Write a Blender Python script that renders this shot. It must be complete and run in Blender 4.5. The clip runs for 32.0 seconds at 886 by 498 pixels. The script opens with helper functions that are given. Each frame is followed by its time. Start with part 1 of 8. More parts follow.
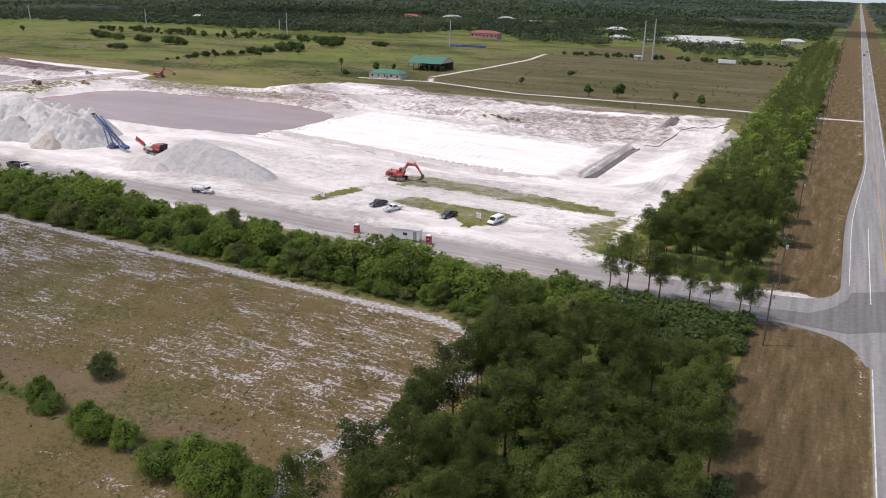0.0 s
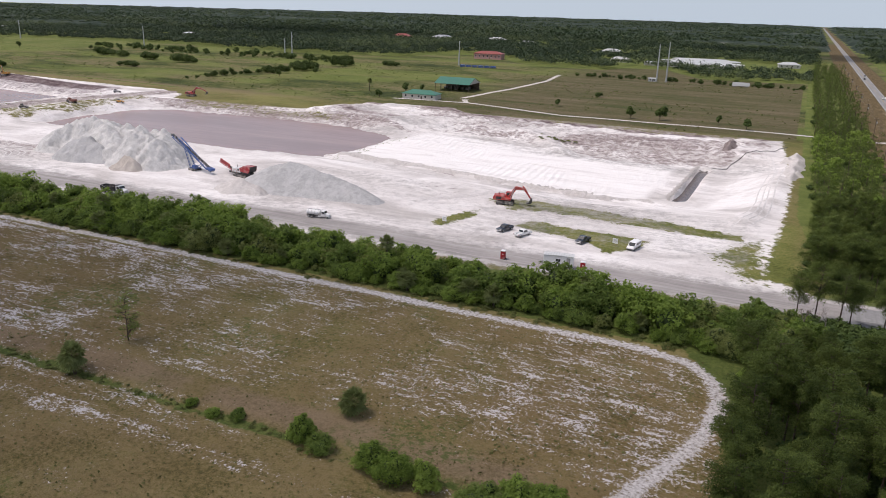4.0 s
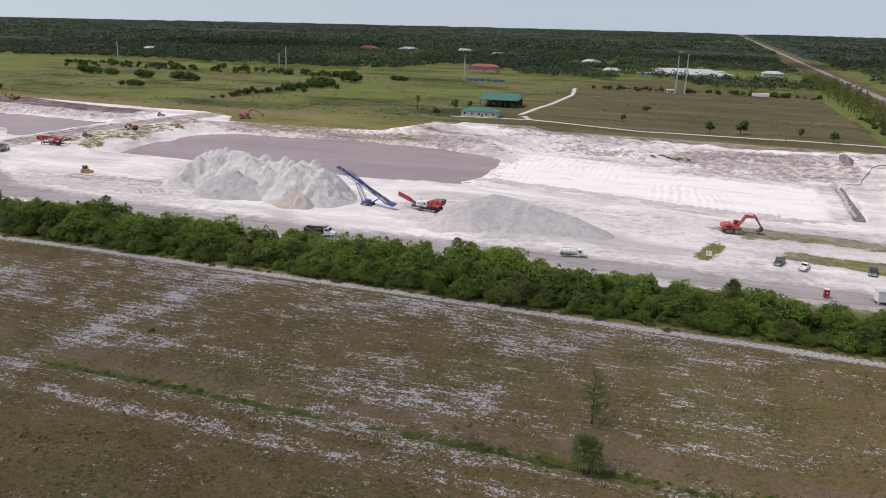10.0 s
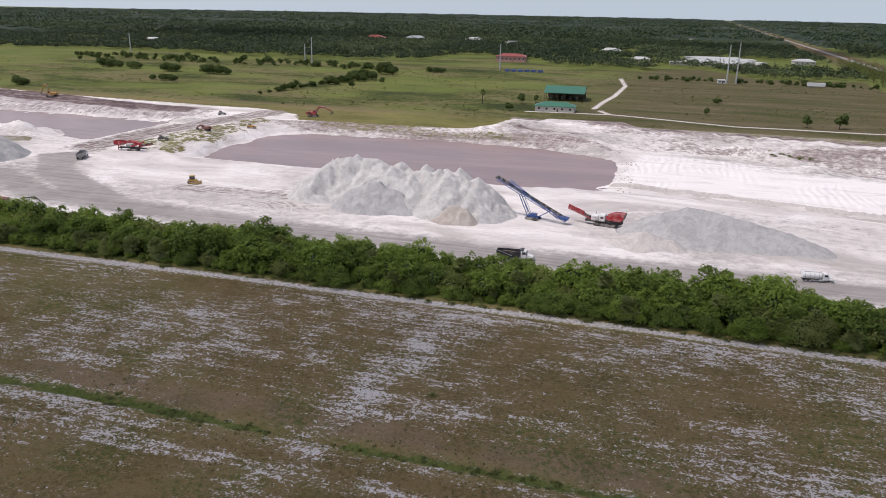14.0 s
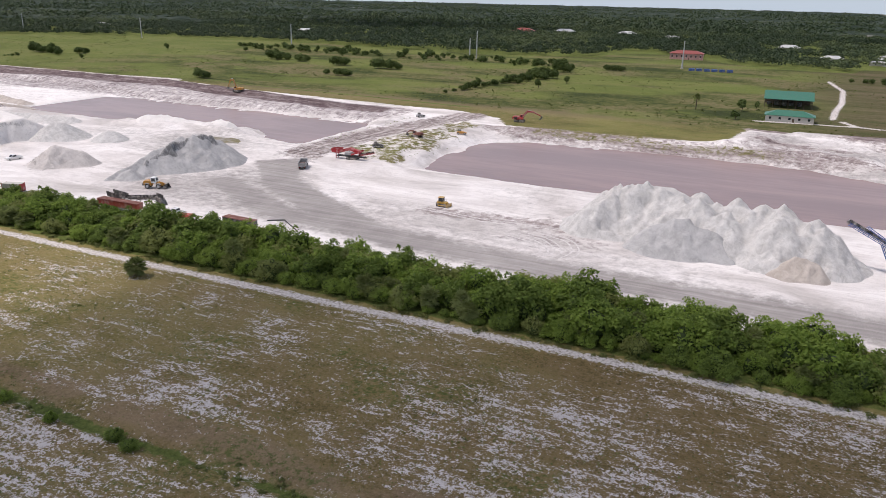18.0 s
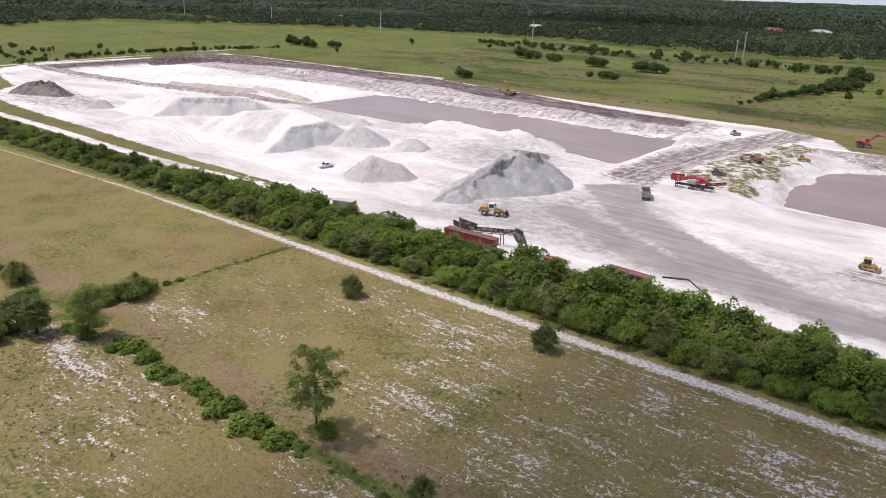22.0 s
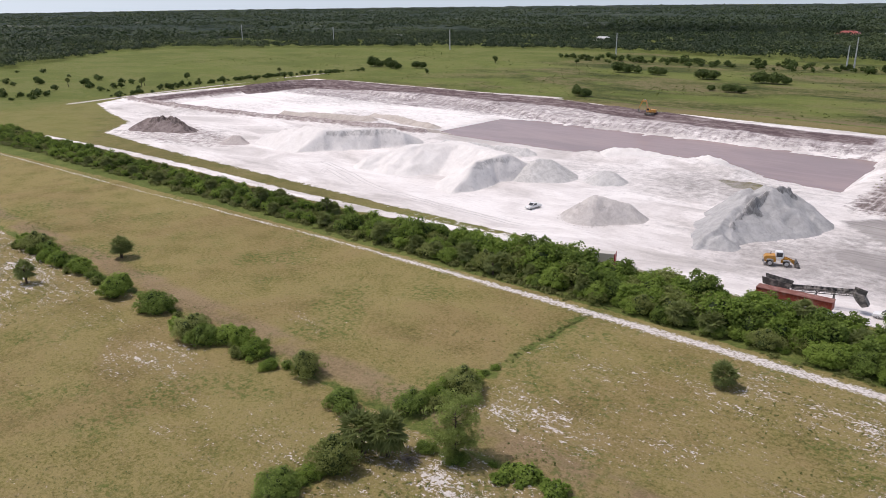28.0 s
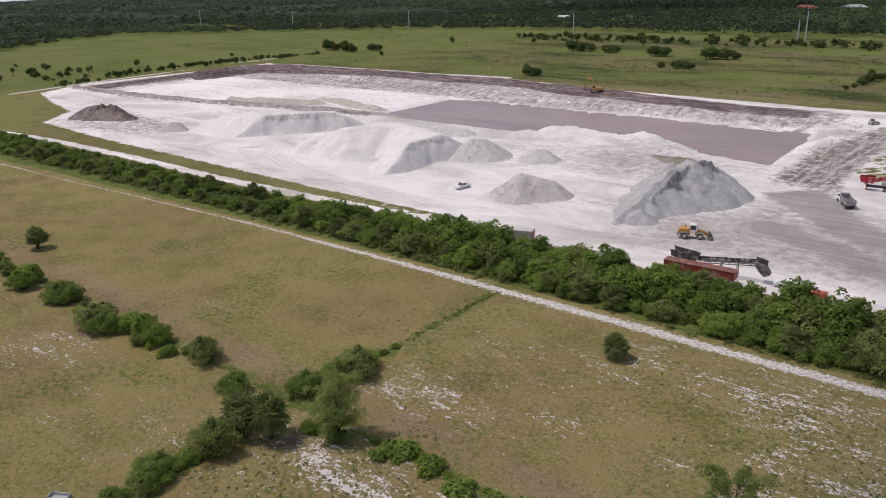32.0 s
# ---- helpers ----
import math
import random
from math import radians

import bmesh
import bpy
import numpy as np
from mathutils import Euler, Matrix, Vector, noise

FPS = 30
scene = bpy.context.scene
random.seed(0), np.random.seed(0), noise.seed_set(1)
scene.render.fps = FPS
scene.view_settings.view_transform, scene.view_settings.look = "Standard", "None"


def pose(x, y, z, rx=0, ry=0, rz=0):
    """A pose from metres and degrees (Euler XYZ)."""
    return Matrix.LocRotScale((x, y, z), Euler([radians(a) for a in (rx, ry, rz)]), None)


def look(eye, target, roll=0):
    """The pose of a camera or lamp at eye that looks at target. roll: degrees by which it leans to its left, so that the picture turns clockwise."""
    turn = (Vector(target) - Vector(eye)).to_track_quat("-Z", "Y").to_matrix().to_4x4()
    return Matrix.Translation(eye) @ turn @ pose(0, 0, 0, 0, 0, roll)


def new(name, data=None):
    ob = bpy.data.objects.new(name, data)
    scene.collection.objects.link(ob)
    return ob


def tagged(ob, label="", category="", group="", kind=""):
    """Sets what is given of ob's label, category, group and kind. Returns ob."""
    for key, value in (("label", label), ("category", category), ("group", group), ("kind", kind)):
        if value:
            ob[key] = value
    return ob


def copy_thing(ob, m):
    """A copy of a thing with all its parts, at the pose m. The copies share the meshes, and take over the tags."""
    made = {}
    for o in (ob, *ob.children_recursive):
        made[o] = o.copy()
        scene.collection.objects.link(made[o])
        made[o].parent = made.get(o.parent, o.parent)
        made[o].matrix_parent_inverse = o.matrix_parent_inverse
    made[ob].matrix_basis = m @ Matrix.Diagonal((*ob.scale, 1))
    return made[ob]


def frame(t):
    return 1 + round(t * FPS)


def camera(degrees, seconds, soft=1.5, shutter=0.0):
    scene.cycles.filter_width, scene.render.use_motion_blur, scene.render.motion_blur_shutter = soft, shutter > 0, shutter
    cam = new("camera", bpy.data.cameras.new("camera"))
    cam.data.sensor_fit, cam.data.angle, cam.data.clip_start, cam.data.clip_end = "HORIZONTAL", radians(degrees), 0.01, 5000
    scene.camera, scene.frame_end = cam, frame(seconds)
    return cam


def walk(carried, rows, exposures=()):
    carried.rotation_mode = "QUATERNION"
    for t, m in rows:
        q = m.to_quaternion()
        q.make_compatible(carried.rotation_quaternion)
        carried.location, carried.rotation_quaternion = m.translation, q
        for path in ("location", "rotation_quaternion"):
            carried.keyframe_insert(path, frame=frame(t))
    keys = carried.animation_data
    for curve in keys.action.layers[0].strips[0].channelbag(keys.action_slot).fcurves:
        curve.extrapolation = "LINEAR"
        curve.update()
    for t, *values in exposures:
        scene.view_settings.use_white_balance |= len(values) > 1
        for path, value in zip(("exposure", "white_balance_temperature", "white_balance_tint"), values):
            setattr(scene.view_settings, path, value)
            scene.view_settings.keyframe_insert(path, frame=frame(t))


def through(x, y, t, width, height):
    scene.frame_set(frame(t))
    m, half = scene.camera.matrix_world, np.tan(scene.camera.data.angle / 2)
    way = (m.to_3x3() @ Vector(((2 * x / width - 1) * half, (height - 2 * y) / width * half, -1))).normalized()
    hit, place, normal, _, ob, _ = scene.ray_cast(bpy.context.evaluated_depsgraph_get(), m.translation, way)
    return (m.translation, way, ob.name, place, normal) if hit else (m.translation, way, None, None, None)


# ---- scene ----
cam = camera(60.4, 32.0, 0.5)
METRES, EYE, TILT, LEAN, TURN = 425.5, 60.0, 0.0, 0.0, 27.1
ROWS = [
    (0.0, 0.0, 0.0, 0.0, 0.32, -19.13, -0.91),
    (0.5, -0.0093, 0.0001, 0.0, 0.28, -19.05, -1.08),
    (1.0, -0.0202, 0.0002, 0.0001, 0.23, -19.05, -1.31),
    (1.5, -0.0325, 0.0003, 0.0, 0.24, -18.95, -1.47),
    (2.0, -0.046, 0.0007, 0.0001, 0.28, -18.67, -1.62),
    (2.5, -0.0603, 0.0016, 0.0001, 0.09, -18.3, -1.68),
    (3.0, -0.0751, 0.0034, 0.0001, -0.62, -17.95, -1.64),
    (3.5, -0.0905, 0.0059, 0.0003, -1.41, -17.84, -1.63),
    (5.5, -0.1581, 0.0204, 0.0014, -3.8, -17.35, -1.48),
    (6.0, -0.1758, 0.025, 0.0016, -4.33, -17.25, -1.49),
    (6.5, -0.1937, 0.0298, 0.0019, -4.88, -17.1, -1.5),
    (7.0, -0.2117, 0.035, 0.0022, -5.39, -17.02, -1.46),
    (7.5, -0.2299, 0.0406, 0.0025, -5.96, -16.99, -1.44),
    (8.0, -0.2482, 0.0464, 0.0027, -6.5, -17.0, -1.41),
    (8.5, -0.2666, 0.0524, 0.0029, -6.92, -17.03, -1.38),
    (9.0, -0.2851, 0.0585, 0.0029, -7.43, -17.03, -1.36),
    (9.5, -0.3035, 0.065, 0.0032, -7.93, -16.99, -1.33),
    (10.0, -0.3219, 0.072, 0.0032, -8.25, -16.93, -1.3),
    (10.5, -0.3398, 0.0799, 0.0035, -8.56, -17.05, -1.23),
    (11.0, -0.3574, 0.0886, 0.0038, -8.92, -17.14, -1.17),
    (11.5, -0.3744, 0.0981, 0.0038, -9.18, -17.31, -1.17),
    (12.0, -0.3907, 0.1087, 0.0038, -9.5, -17.56, -1.11),
    (12.5, -0.4064, 0.1201, 0.0038, -9.77, -17.75, -1.04),
    (13.0, -0.4215, 0.1323, 0.004, -9.99, -17.86, -1.02),
    (13.5, -0.4364, 0.145, 0.0039, -10.05, -17.82, -1.03),
    (15.5, -0.4915, 0.2001, 0.0046, -9.54, -17.71, -0.91),
    (16.0, -0.505, 0.215, 0.0045, -8.66, -17.77, -0.99),
    (16.5, -0.5186, 0.2299, 0.0044, -7.25, -17.84, -1.07),
    (17.0, -0.5321, 0.2445, 0.0043, -5.86, -18.0, -1.07),
    (17.5, -0.546, 0.259, 0.0043, -3.81, -18.28, -1.16),
    (18.0, -0.5602, 0.273, 0.0042, -1.48, -18.57, -1.22),
    (18.5, -0.5752, 0.2864, 0.0042, 0.75, -18.86, -1.39),
    (19.0, -0.5907, 0.2992, 0.0042, 3.03, -19.02, -1.47),
    (19.5, -0.6064, 0.3113, 0.0042, 5.12, -19.16, -1.49),
    (20.0, -0.6218, 0.3221, 0.0042, 6.93, -19.25, -1.53),
    (20.5, -0.6386, 0.333, 0.0042, 9.0, -19.31, -1.56),
    (21.0, -0.6557, 0.3433, 0.0042, 10.72, -19.35, -1.53),
    (21.5, -0.673, 0.3531, 0.004, 11.99, -19.33, -1.48),
    (22.0, -0.6908, 0.3619, 0.004, 12.7, -19.29, -1.46),
    (22.5, -0.7089, 0.3694, 0.0042, 13.16, -19.1, -1.43),
    (23.0, -0.7274, 0.3759, 0.0042, 13.85, -18.96, -1.47),
    (23.5, -0.7459, 0.3813, 0.0044, 14.58, -18.89, -1.42),
    (24.0, -0.7645, 0.3858, 0.0046, 15.21, -18.72, -1.47),
    (24.5, -0.7826, 0.3893, 0.0049, 15.33, -18.54, -1.48),
    (25.0, -0.799, 0.3919, 0.005, 15.35, -18.32, -1.37),
    (25.5, -0.8129, 0.394, 0.0052, 15.33, -18.16, -1.03),
    (26.0, -0.8239, 0.3957, 0.0053, 15.25, -18.08, -0.61),
    (26.5, -0.8325, 0.3971, 0.0055, 15.1, -18.06, -0.24),
    (28.5, -0.8461, 0.4007, 0.0058, 13.93, -18.43, 0.87),
    (29.0, -0.845, 0.4015, 0.0056, 13.61, -18.6, 1.07),
    (29.5, -0.8424, 0.4022, 0.0054, 13.24, -18.78, 1.23),
    (30.0, -0.8383, 0.403, 0.0051, 12.94, -19.01, 1.35),
    (30.5, -0.8332, 0.4039, 0.0048, 12.65, -19.18, 1.44),
    (31.0, -0.8271, 0.4047, 0.0045, 12.42, -19.34, 1.46),
    (31.5, -0.8202, 0.4057, 0.0043, 12.22, -19.49, 1.5),
    (32.0, -0.8126, 0.4067, 0.0041, 12.05, -19.6, 1.51),
]
EXPO = [(t, e, 6620, 16.0) for t, e in ((0, 0.06), (3, -0.02), (6, -0.16), (13, -0.14), (19, 0.0), (23, 0.1), (26, 0.07), (29, -0.1), (32, -0.34))]
walk(cam, [(t, pose(0, 0, EYE, TILT, LEAN, TURN) @ pose(METRES * x, METRES * y, METRES * z, 90 + pitch, roll, yaw)) for t, x, y, z, yaw, pitch, roll in ROWS], EXPO)

# ---- light ----
SUN_ELEV, SUN_AZ = 64.0, 207.0          # degrees; azimuth counted from +x, where the sun stands
world = bpy.data.worlds.new("sky")
scene.world = world
world.use_nodes = True
_nt = world.node_tree
_sky = _nt.nodes.new("ShaderNodeTexSky")
_sky.sky_type, _sky.sun_disc = "NISHITA", False
_sky.sun_elevation, _sky.sun_rotation = radians(SUN_ELEV), radians(90 - SUN_AZ)
_sky.air_density, _sky.dust_density, _sky.ozone_density = 1.0, 1.8, 1.3
_nt.nodes["Background"].inputs["Strength"].default_value = 0.15
_tc, _sp, _mx, _cb = (_nt.nodes.new("ShaderNode" + n) for n in ("TexCoord", "SeparateXYZ", "Math", "CombineXYZ"))
_mx.operation = "MAXIMUM"
_mx.inputs[1].default_value = 0.13
_nt.links.new(_tc.outputs["Generated"], _sp.inputs[0])
_nt.links.new(_sp.outputs[0], _cb.inputs[0]), _nt.links.new(_sp.outputs[1], _cb.inputs[1])
_nt.links.new(_sp.outputs[2], _mx.inputs[0]), _nt.links.new(_mx.outputs[0], _cb.inputs[2])
_nt.links.new(_cb.outputs[0], _sky.inputs["Vector"])
_hs = _nt.nodes.new("ShaderNodeHueSaturation")              # thin high cloud whitens the blue
_hs.inputs["Saturation"].default_value = 0.66
_nt.links.new(_sky.outputs[0], _hs.inputs["Color"]), _nt.links.new(_hs.outputs[0], _nt.nodes["Background"].inputs["Color"])
sun = new("sun", bpy.data.lights.new("sun", "SUN"))
sun.data.energy, sun.data.angle, sun.data.color = 2.6, radians(0.6), (1.0, 0.95, 0.90)
_e, _a = radians(SUN_ELEV), radians(SUN_AZ)
sun.matrix_world = look((0, 0, 200), Vector((0, 0, 200)) - Vector((math.cos(_e) * math.cos(_a), math.cos(_e) * math.sin(_a), math.sin(_e))))


# ---- materials ----
class Nodes:
    """A short way to write node trees."""

    def __init__(self, name):
        self.m = bpy.data.materials.new(name)
        self.m.use_nodes = True
        self.t = self.m.node_tree
        self.out = self.t.nodes["Material Output"]
        self.b = self.t.nodes["Principled BSDF"]

    def put(self, socket, v):
        if isinstance(v, bpy.types.NodeSocket):
            self.t.links.new(v, socket)
        elif hasattr(socket.default_value, "__len__") and not isinstance(v, (int, float)):
            socket.default_value = (*v, 1.0) if len(socket.default_value) == 4 and len(v) == 3 else v
        else:
            socket.default_value = v

    def n(self, kind, **ins):
        nd = self.t.nodes.new("ShaderNode" + kind)
        for k, v in ins.items():
            self.put(nd.inputs[k.replace("_", " ")], v)
        return nd

    def coords(self):
        return self.n("TexCoord").outputs["Object"]

    def scaled(self, vec, s):
        nd = self.n("Mapping", Vector=vec)
        nd.inputs["Scale"].default_value = s
        return nd.outputs[0]

    def noise(self, vec, scale, detail=4.0, rough=0.55, distort=0.0):
        nd = self.n("TexNoise", Vector=vec, Scale=scale, Detail=detail, Roughness=rough, Distortion=distort)
        return nd.outputs["Fac"]

    def math(self, op, a, b=0.0, c=0.0, clamp=False):
        nd = self.n("Math")
        nd.operation, nd.use_clamp = op, clamp
        for s, v in zip(nd.inputs, (a, b, c)):
            self.put(s, v)
        return nd.outputs[0]

    def step(self, v, lo, hi):
        nd = self.n("MapRange", Value=v)
        nd.interpolation_type = "SMOOTHSTEP"
        self.put(nd.inputs["From Min"], lo), self.put(nd.inputs["From Max"], hi)
        return nd.outputs[0]

    def mix(self, f, a, b):
        nd = self.n("Mix")
        nd.data_type = "RGBA"
        self.put(nd.inputs[0], f), self.put(nd.inputs[6], a), self.put(nd.inputs[7], b)
        return nd.outputs[2]

    def ramp(self, f, *stops):
        nd = self.n("ValToRGB", Fac=f)
        el = nd.color_ramp.elements
        while len(el) < len(stops):
            el.new(0.5)
        for e, (p, c) in zip(el, stops):
            e.position, e.color = p, (*c, 1)
        return nd.outputs[0]

    def bump(self, h, strength=0.4, dist=0.3):
        nd = self.n("Bump", Height=h, Strength=strength, Distance=dist)
        self.put(self.b.inputs["Normal"], nd.outputs[0])

    def set(self, color=None, rough=None, metal=None, spec=None):
        for k, v in (("Base Color", color), ("Roughness", rough), ("Metallic", metal), ("Specular IOR Level", spec)):
            if v is not None:
                self.put(self.b.inputs[k], v)
        return self.m


def paint_mat(name, color, rough=0.45, metal=0.0, dust=0.25, dust_color=(0.55, 0.5, 0.45), scale=0.8):
    """Paint with pale quarry dust and some wear."""
    k = Nodes(name)
    c = k.coords()
    f = k.math("MULTIPLY", k.step(k.noise(c, scale, 6), 0.42, 0.75), dust * 2.0, clamp=True)
    g = k.noise(c, scale * 7, 3)
    col = k.mix(k.math("MULTIPLY", g, 0.35), color, tuple(v * 0.55 for v in color))
    k.set(k.mix(f, col, dust_color), k.math("MULTIPLY_ADD", f, 0.4, rough, clamp=True), metal)
    return k.m


def foliage_mat(name, dark, light, spec=0.25, through=0.3):
    k = Nodes(name)
    c = k.coords()
    isl = k.n("NewGeometry").outputs["Random Per Island"]
    ob = k.n("ObjectInfo").outputs["Random"]
    f = k.math("MULTIPLY_ADD", isl, 0.5, k.math("MULTIPLY_ADD", ob, 0.42, 0.07))
    f = k.math("ADD", f, k.math("MULTIPLY", k.math("ADD", k.math("SUBTRACT", k.noise(c, 0.45, 2), 0.55), k.math("SUBTRACT", k.noise(c, 0.11, 2), 0.5)), 0.8), clamp=True)
    col = k.mix(f, dark, light)
    k.set(col, 0.6, 0.0, spec)
    tr = k.n("BsdfTranslucent", Color=col)
    mx = k.n("MixShader", Fac=through)
    k.t.links.new(k.b.outputs[0], mx.inputs[1]), k.t.links.new(tr.outputs[0], mx.inputs[2])
    k.t.links.new(mx.outputs[0], k.out.inputs[0])
    return k.m


def sand_mat(name, a, b, scale=0.25, strength=0.9, dark=0.5):
    k = Nodes(name)
    c = k.coords()
    n1, n2 = k.noise(c, scale, 9, 0.72, 0.6), k.noise(c, scale * 7, 8, 0.75)
    run = k.noise(k.scaled(c, (0.9, 0.9, 0.35)), 0.8, 6, 0.7, 0.8)          # rills down the slopes
    f = k.math("ADD", k.math("MULTIPLY", n1, 0.6), k.math("MULTIPLY", run, 0.4))
    at = k.n("Attribute")
    at.attribute_name = "dug"
    dm = k.step(k.math("ADD", at.outputs["Fac"], k.math("MULTIPLY", k.math("SUBTRACT", k.noise(c, 0.9, 6, 0.75), 0.5), 0.9)), 0.3, 0.62)
    # dug areas take darker multiples of both sand tones
    dug_tone = k.mix(k.step(k.noise(k.scaled(c, (1.0, 1.0, 0.3)), 0.6, 6, 0.7, 1.2), 0.38, 0.62), tuple(v * dark for v in a), tuple(v * min(1.0, dark * 1.4) for v in b))
    k.set(k.mix(dm, k.mix(k.step(f, 0.36, 0.62), a, b), dug_tone), 0.95, 0.0, 0.1)
    k.bump(k.math("ADD", n2, k.math("MULTIPLY", n1, 2.0)), strength * 0.75, 0.45)
    return k.m


M = {}
M["shrub"] = foliage_mat("shrub_leaves", (0.130, 0.200, 0.034), (0.345, 0.450, 0.100), 0.1, 0.5)
# for hulls that stop see-through; the crown's inner shade is put into this dark green
M["crown_shade"] = foliage_mat("shrub_inside", (0.030, 0.048, 0.012), (0.060, 0.088, 0.024), through=0.0)
M["pine"] = foliage_mat("pine_needles", (0.040, 0.062, 0.014), (0.185, 0.235, 0.058), 0.1, 0.4)
M["pine_light"] = foliage_mat("young_pine_needles", (0.135, 0.185, 0.046), (0.370, 0.440, 0.135), 0.1, 0.5)
M["shrub_mid"] = foliage_mat("dark_shrub_leaves", (0.098, 0.148, 0.030), (0.250, 0.335, 0.080), 0.1, 0.45)
M["shrub_olive"] = foliage_mat("olive_shrub_leaves", (0.145, 0.176, 0.046), (0.345, 0.380, 0.135), 0.1, 0.5)
M["palm"] = foliage_mat("palm_fronds", (0.120, 0.150, 0.046), (0.300, 0.345, 0.125), 0.2, 0.45)
M["woods"] = foliage_mat("woods_leaves", (0.022, 0.040, 0.018), (0.050, 0.078, 0.030), through=0.2)
M["woods_light"] = foliage_mat("light_woods_leaves", (0.038, 0.058, 0.026), (0.098, 0.128, 0.052), through=0.25)
M["grove"] = foliage_mat("grove_leaves", (0.052, 0.082, 0.022), (0.140, 0.185, 0.058), 0.1, 0.35)
M["weed"] = foliage_mat("weed_leaves", (0.040, 0.075, 0.016), (0.110, 0.155, 0.040))
M["weed_pale"] = foliage_mat("pit_weeds", (0.090, 0.115, 0.034), (0.220, 0.235, 0.085), 0.1, 0.4)
M["grass"] = foliage_mat("grass_blades", (0.105, 0.125, 0.036), (0.270, 0.250, 0.110), 0.1, 0.35)
M["tuft"] = foliage_mat("tuft_blades", (0.080, 0.080, 0.024), (0.175, 0.165, 0.060), 0.1, 0.3)
M["dead"] = foliage_mat("dead_branches", (0.16, 0.13, 0.11), (0.30, 0.26, 0.23), through=0.0)
M["sand_white"] = sand_mat("white_sand", (0.70, 0.668, 0.64), (0.80, 0.768, 0.738), dark=0.62)
M["sand_grey"] = sand_mat("grey_crushed_shell", (0.35, 0.345, 0.340), (0.50, 0.492, 0.485), dark=0.5)
M["sand_mid"] = sand_mat("pale_shell_sand", (0.50, 0.485, 0.465), (0.71, 0.692, 0.668), 0.5, 1.1)
M["sand_gravel"] = sand_mat("pinkish_gravel", (0.50, 0.462, 0.437), (0.66, 0.62, 0.59), 0.6, 0.9)
M["sand_soil"] = sand_mat("stripped_topsoil", (0.42, 0.368, 0.345), (0.54, 0.485, 0.458), dark=0.27)
M["sand_tan"] = sand_mat("tan_shell_sand", (0.40, 0.352, 0.31), (0.56, 0.505, 0.455))
M["track"] = sand_mat("pressed_sand", (0.53, 0.50, 0.48), (0.72, 0.69, 0.67), 0.8, 0.6)
M["sand_dark"] = sand_mat("dark_topsoil_heap", (0.13, 0.10, 0.095), (0.30, 0.25, 0.235))


def bark():
    k = Nodes("bark")
    c = k.scaled(k.coords(), (3, 3, 0.7))
    k.set(k.ramp(k.noise(c, 2.0, 6), (0.3, (0.05, 0.035, 0.026)), (0.7, (0.16, 0.12, 0.09))), 0.9)
    k.bump(k.noise(c, 4.0, 5), 0.6, 0.05)
    return k.m


M["bark"] = bark()


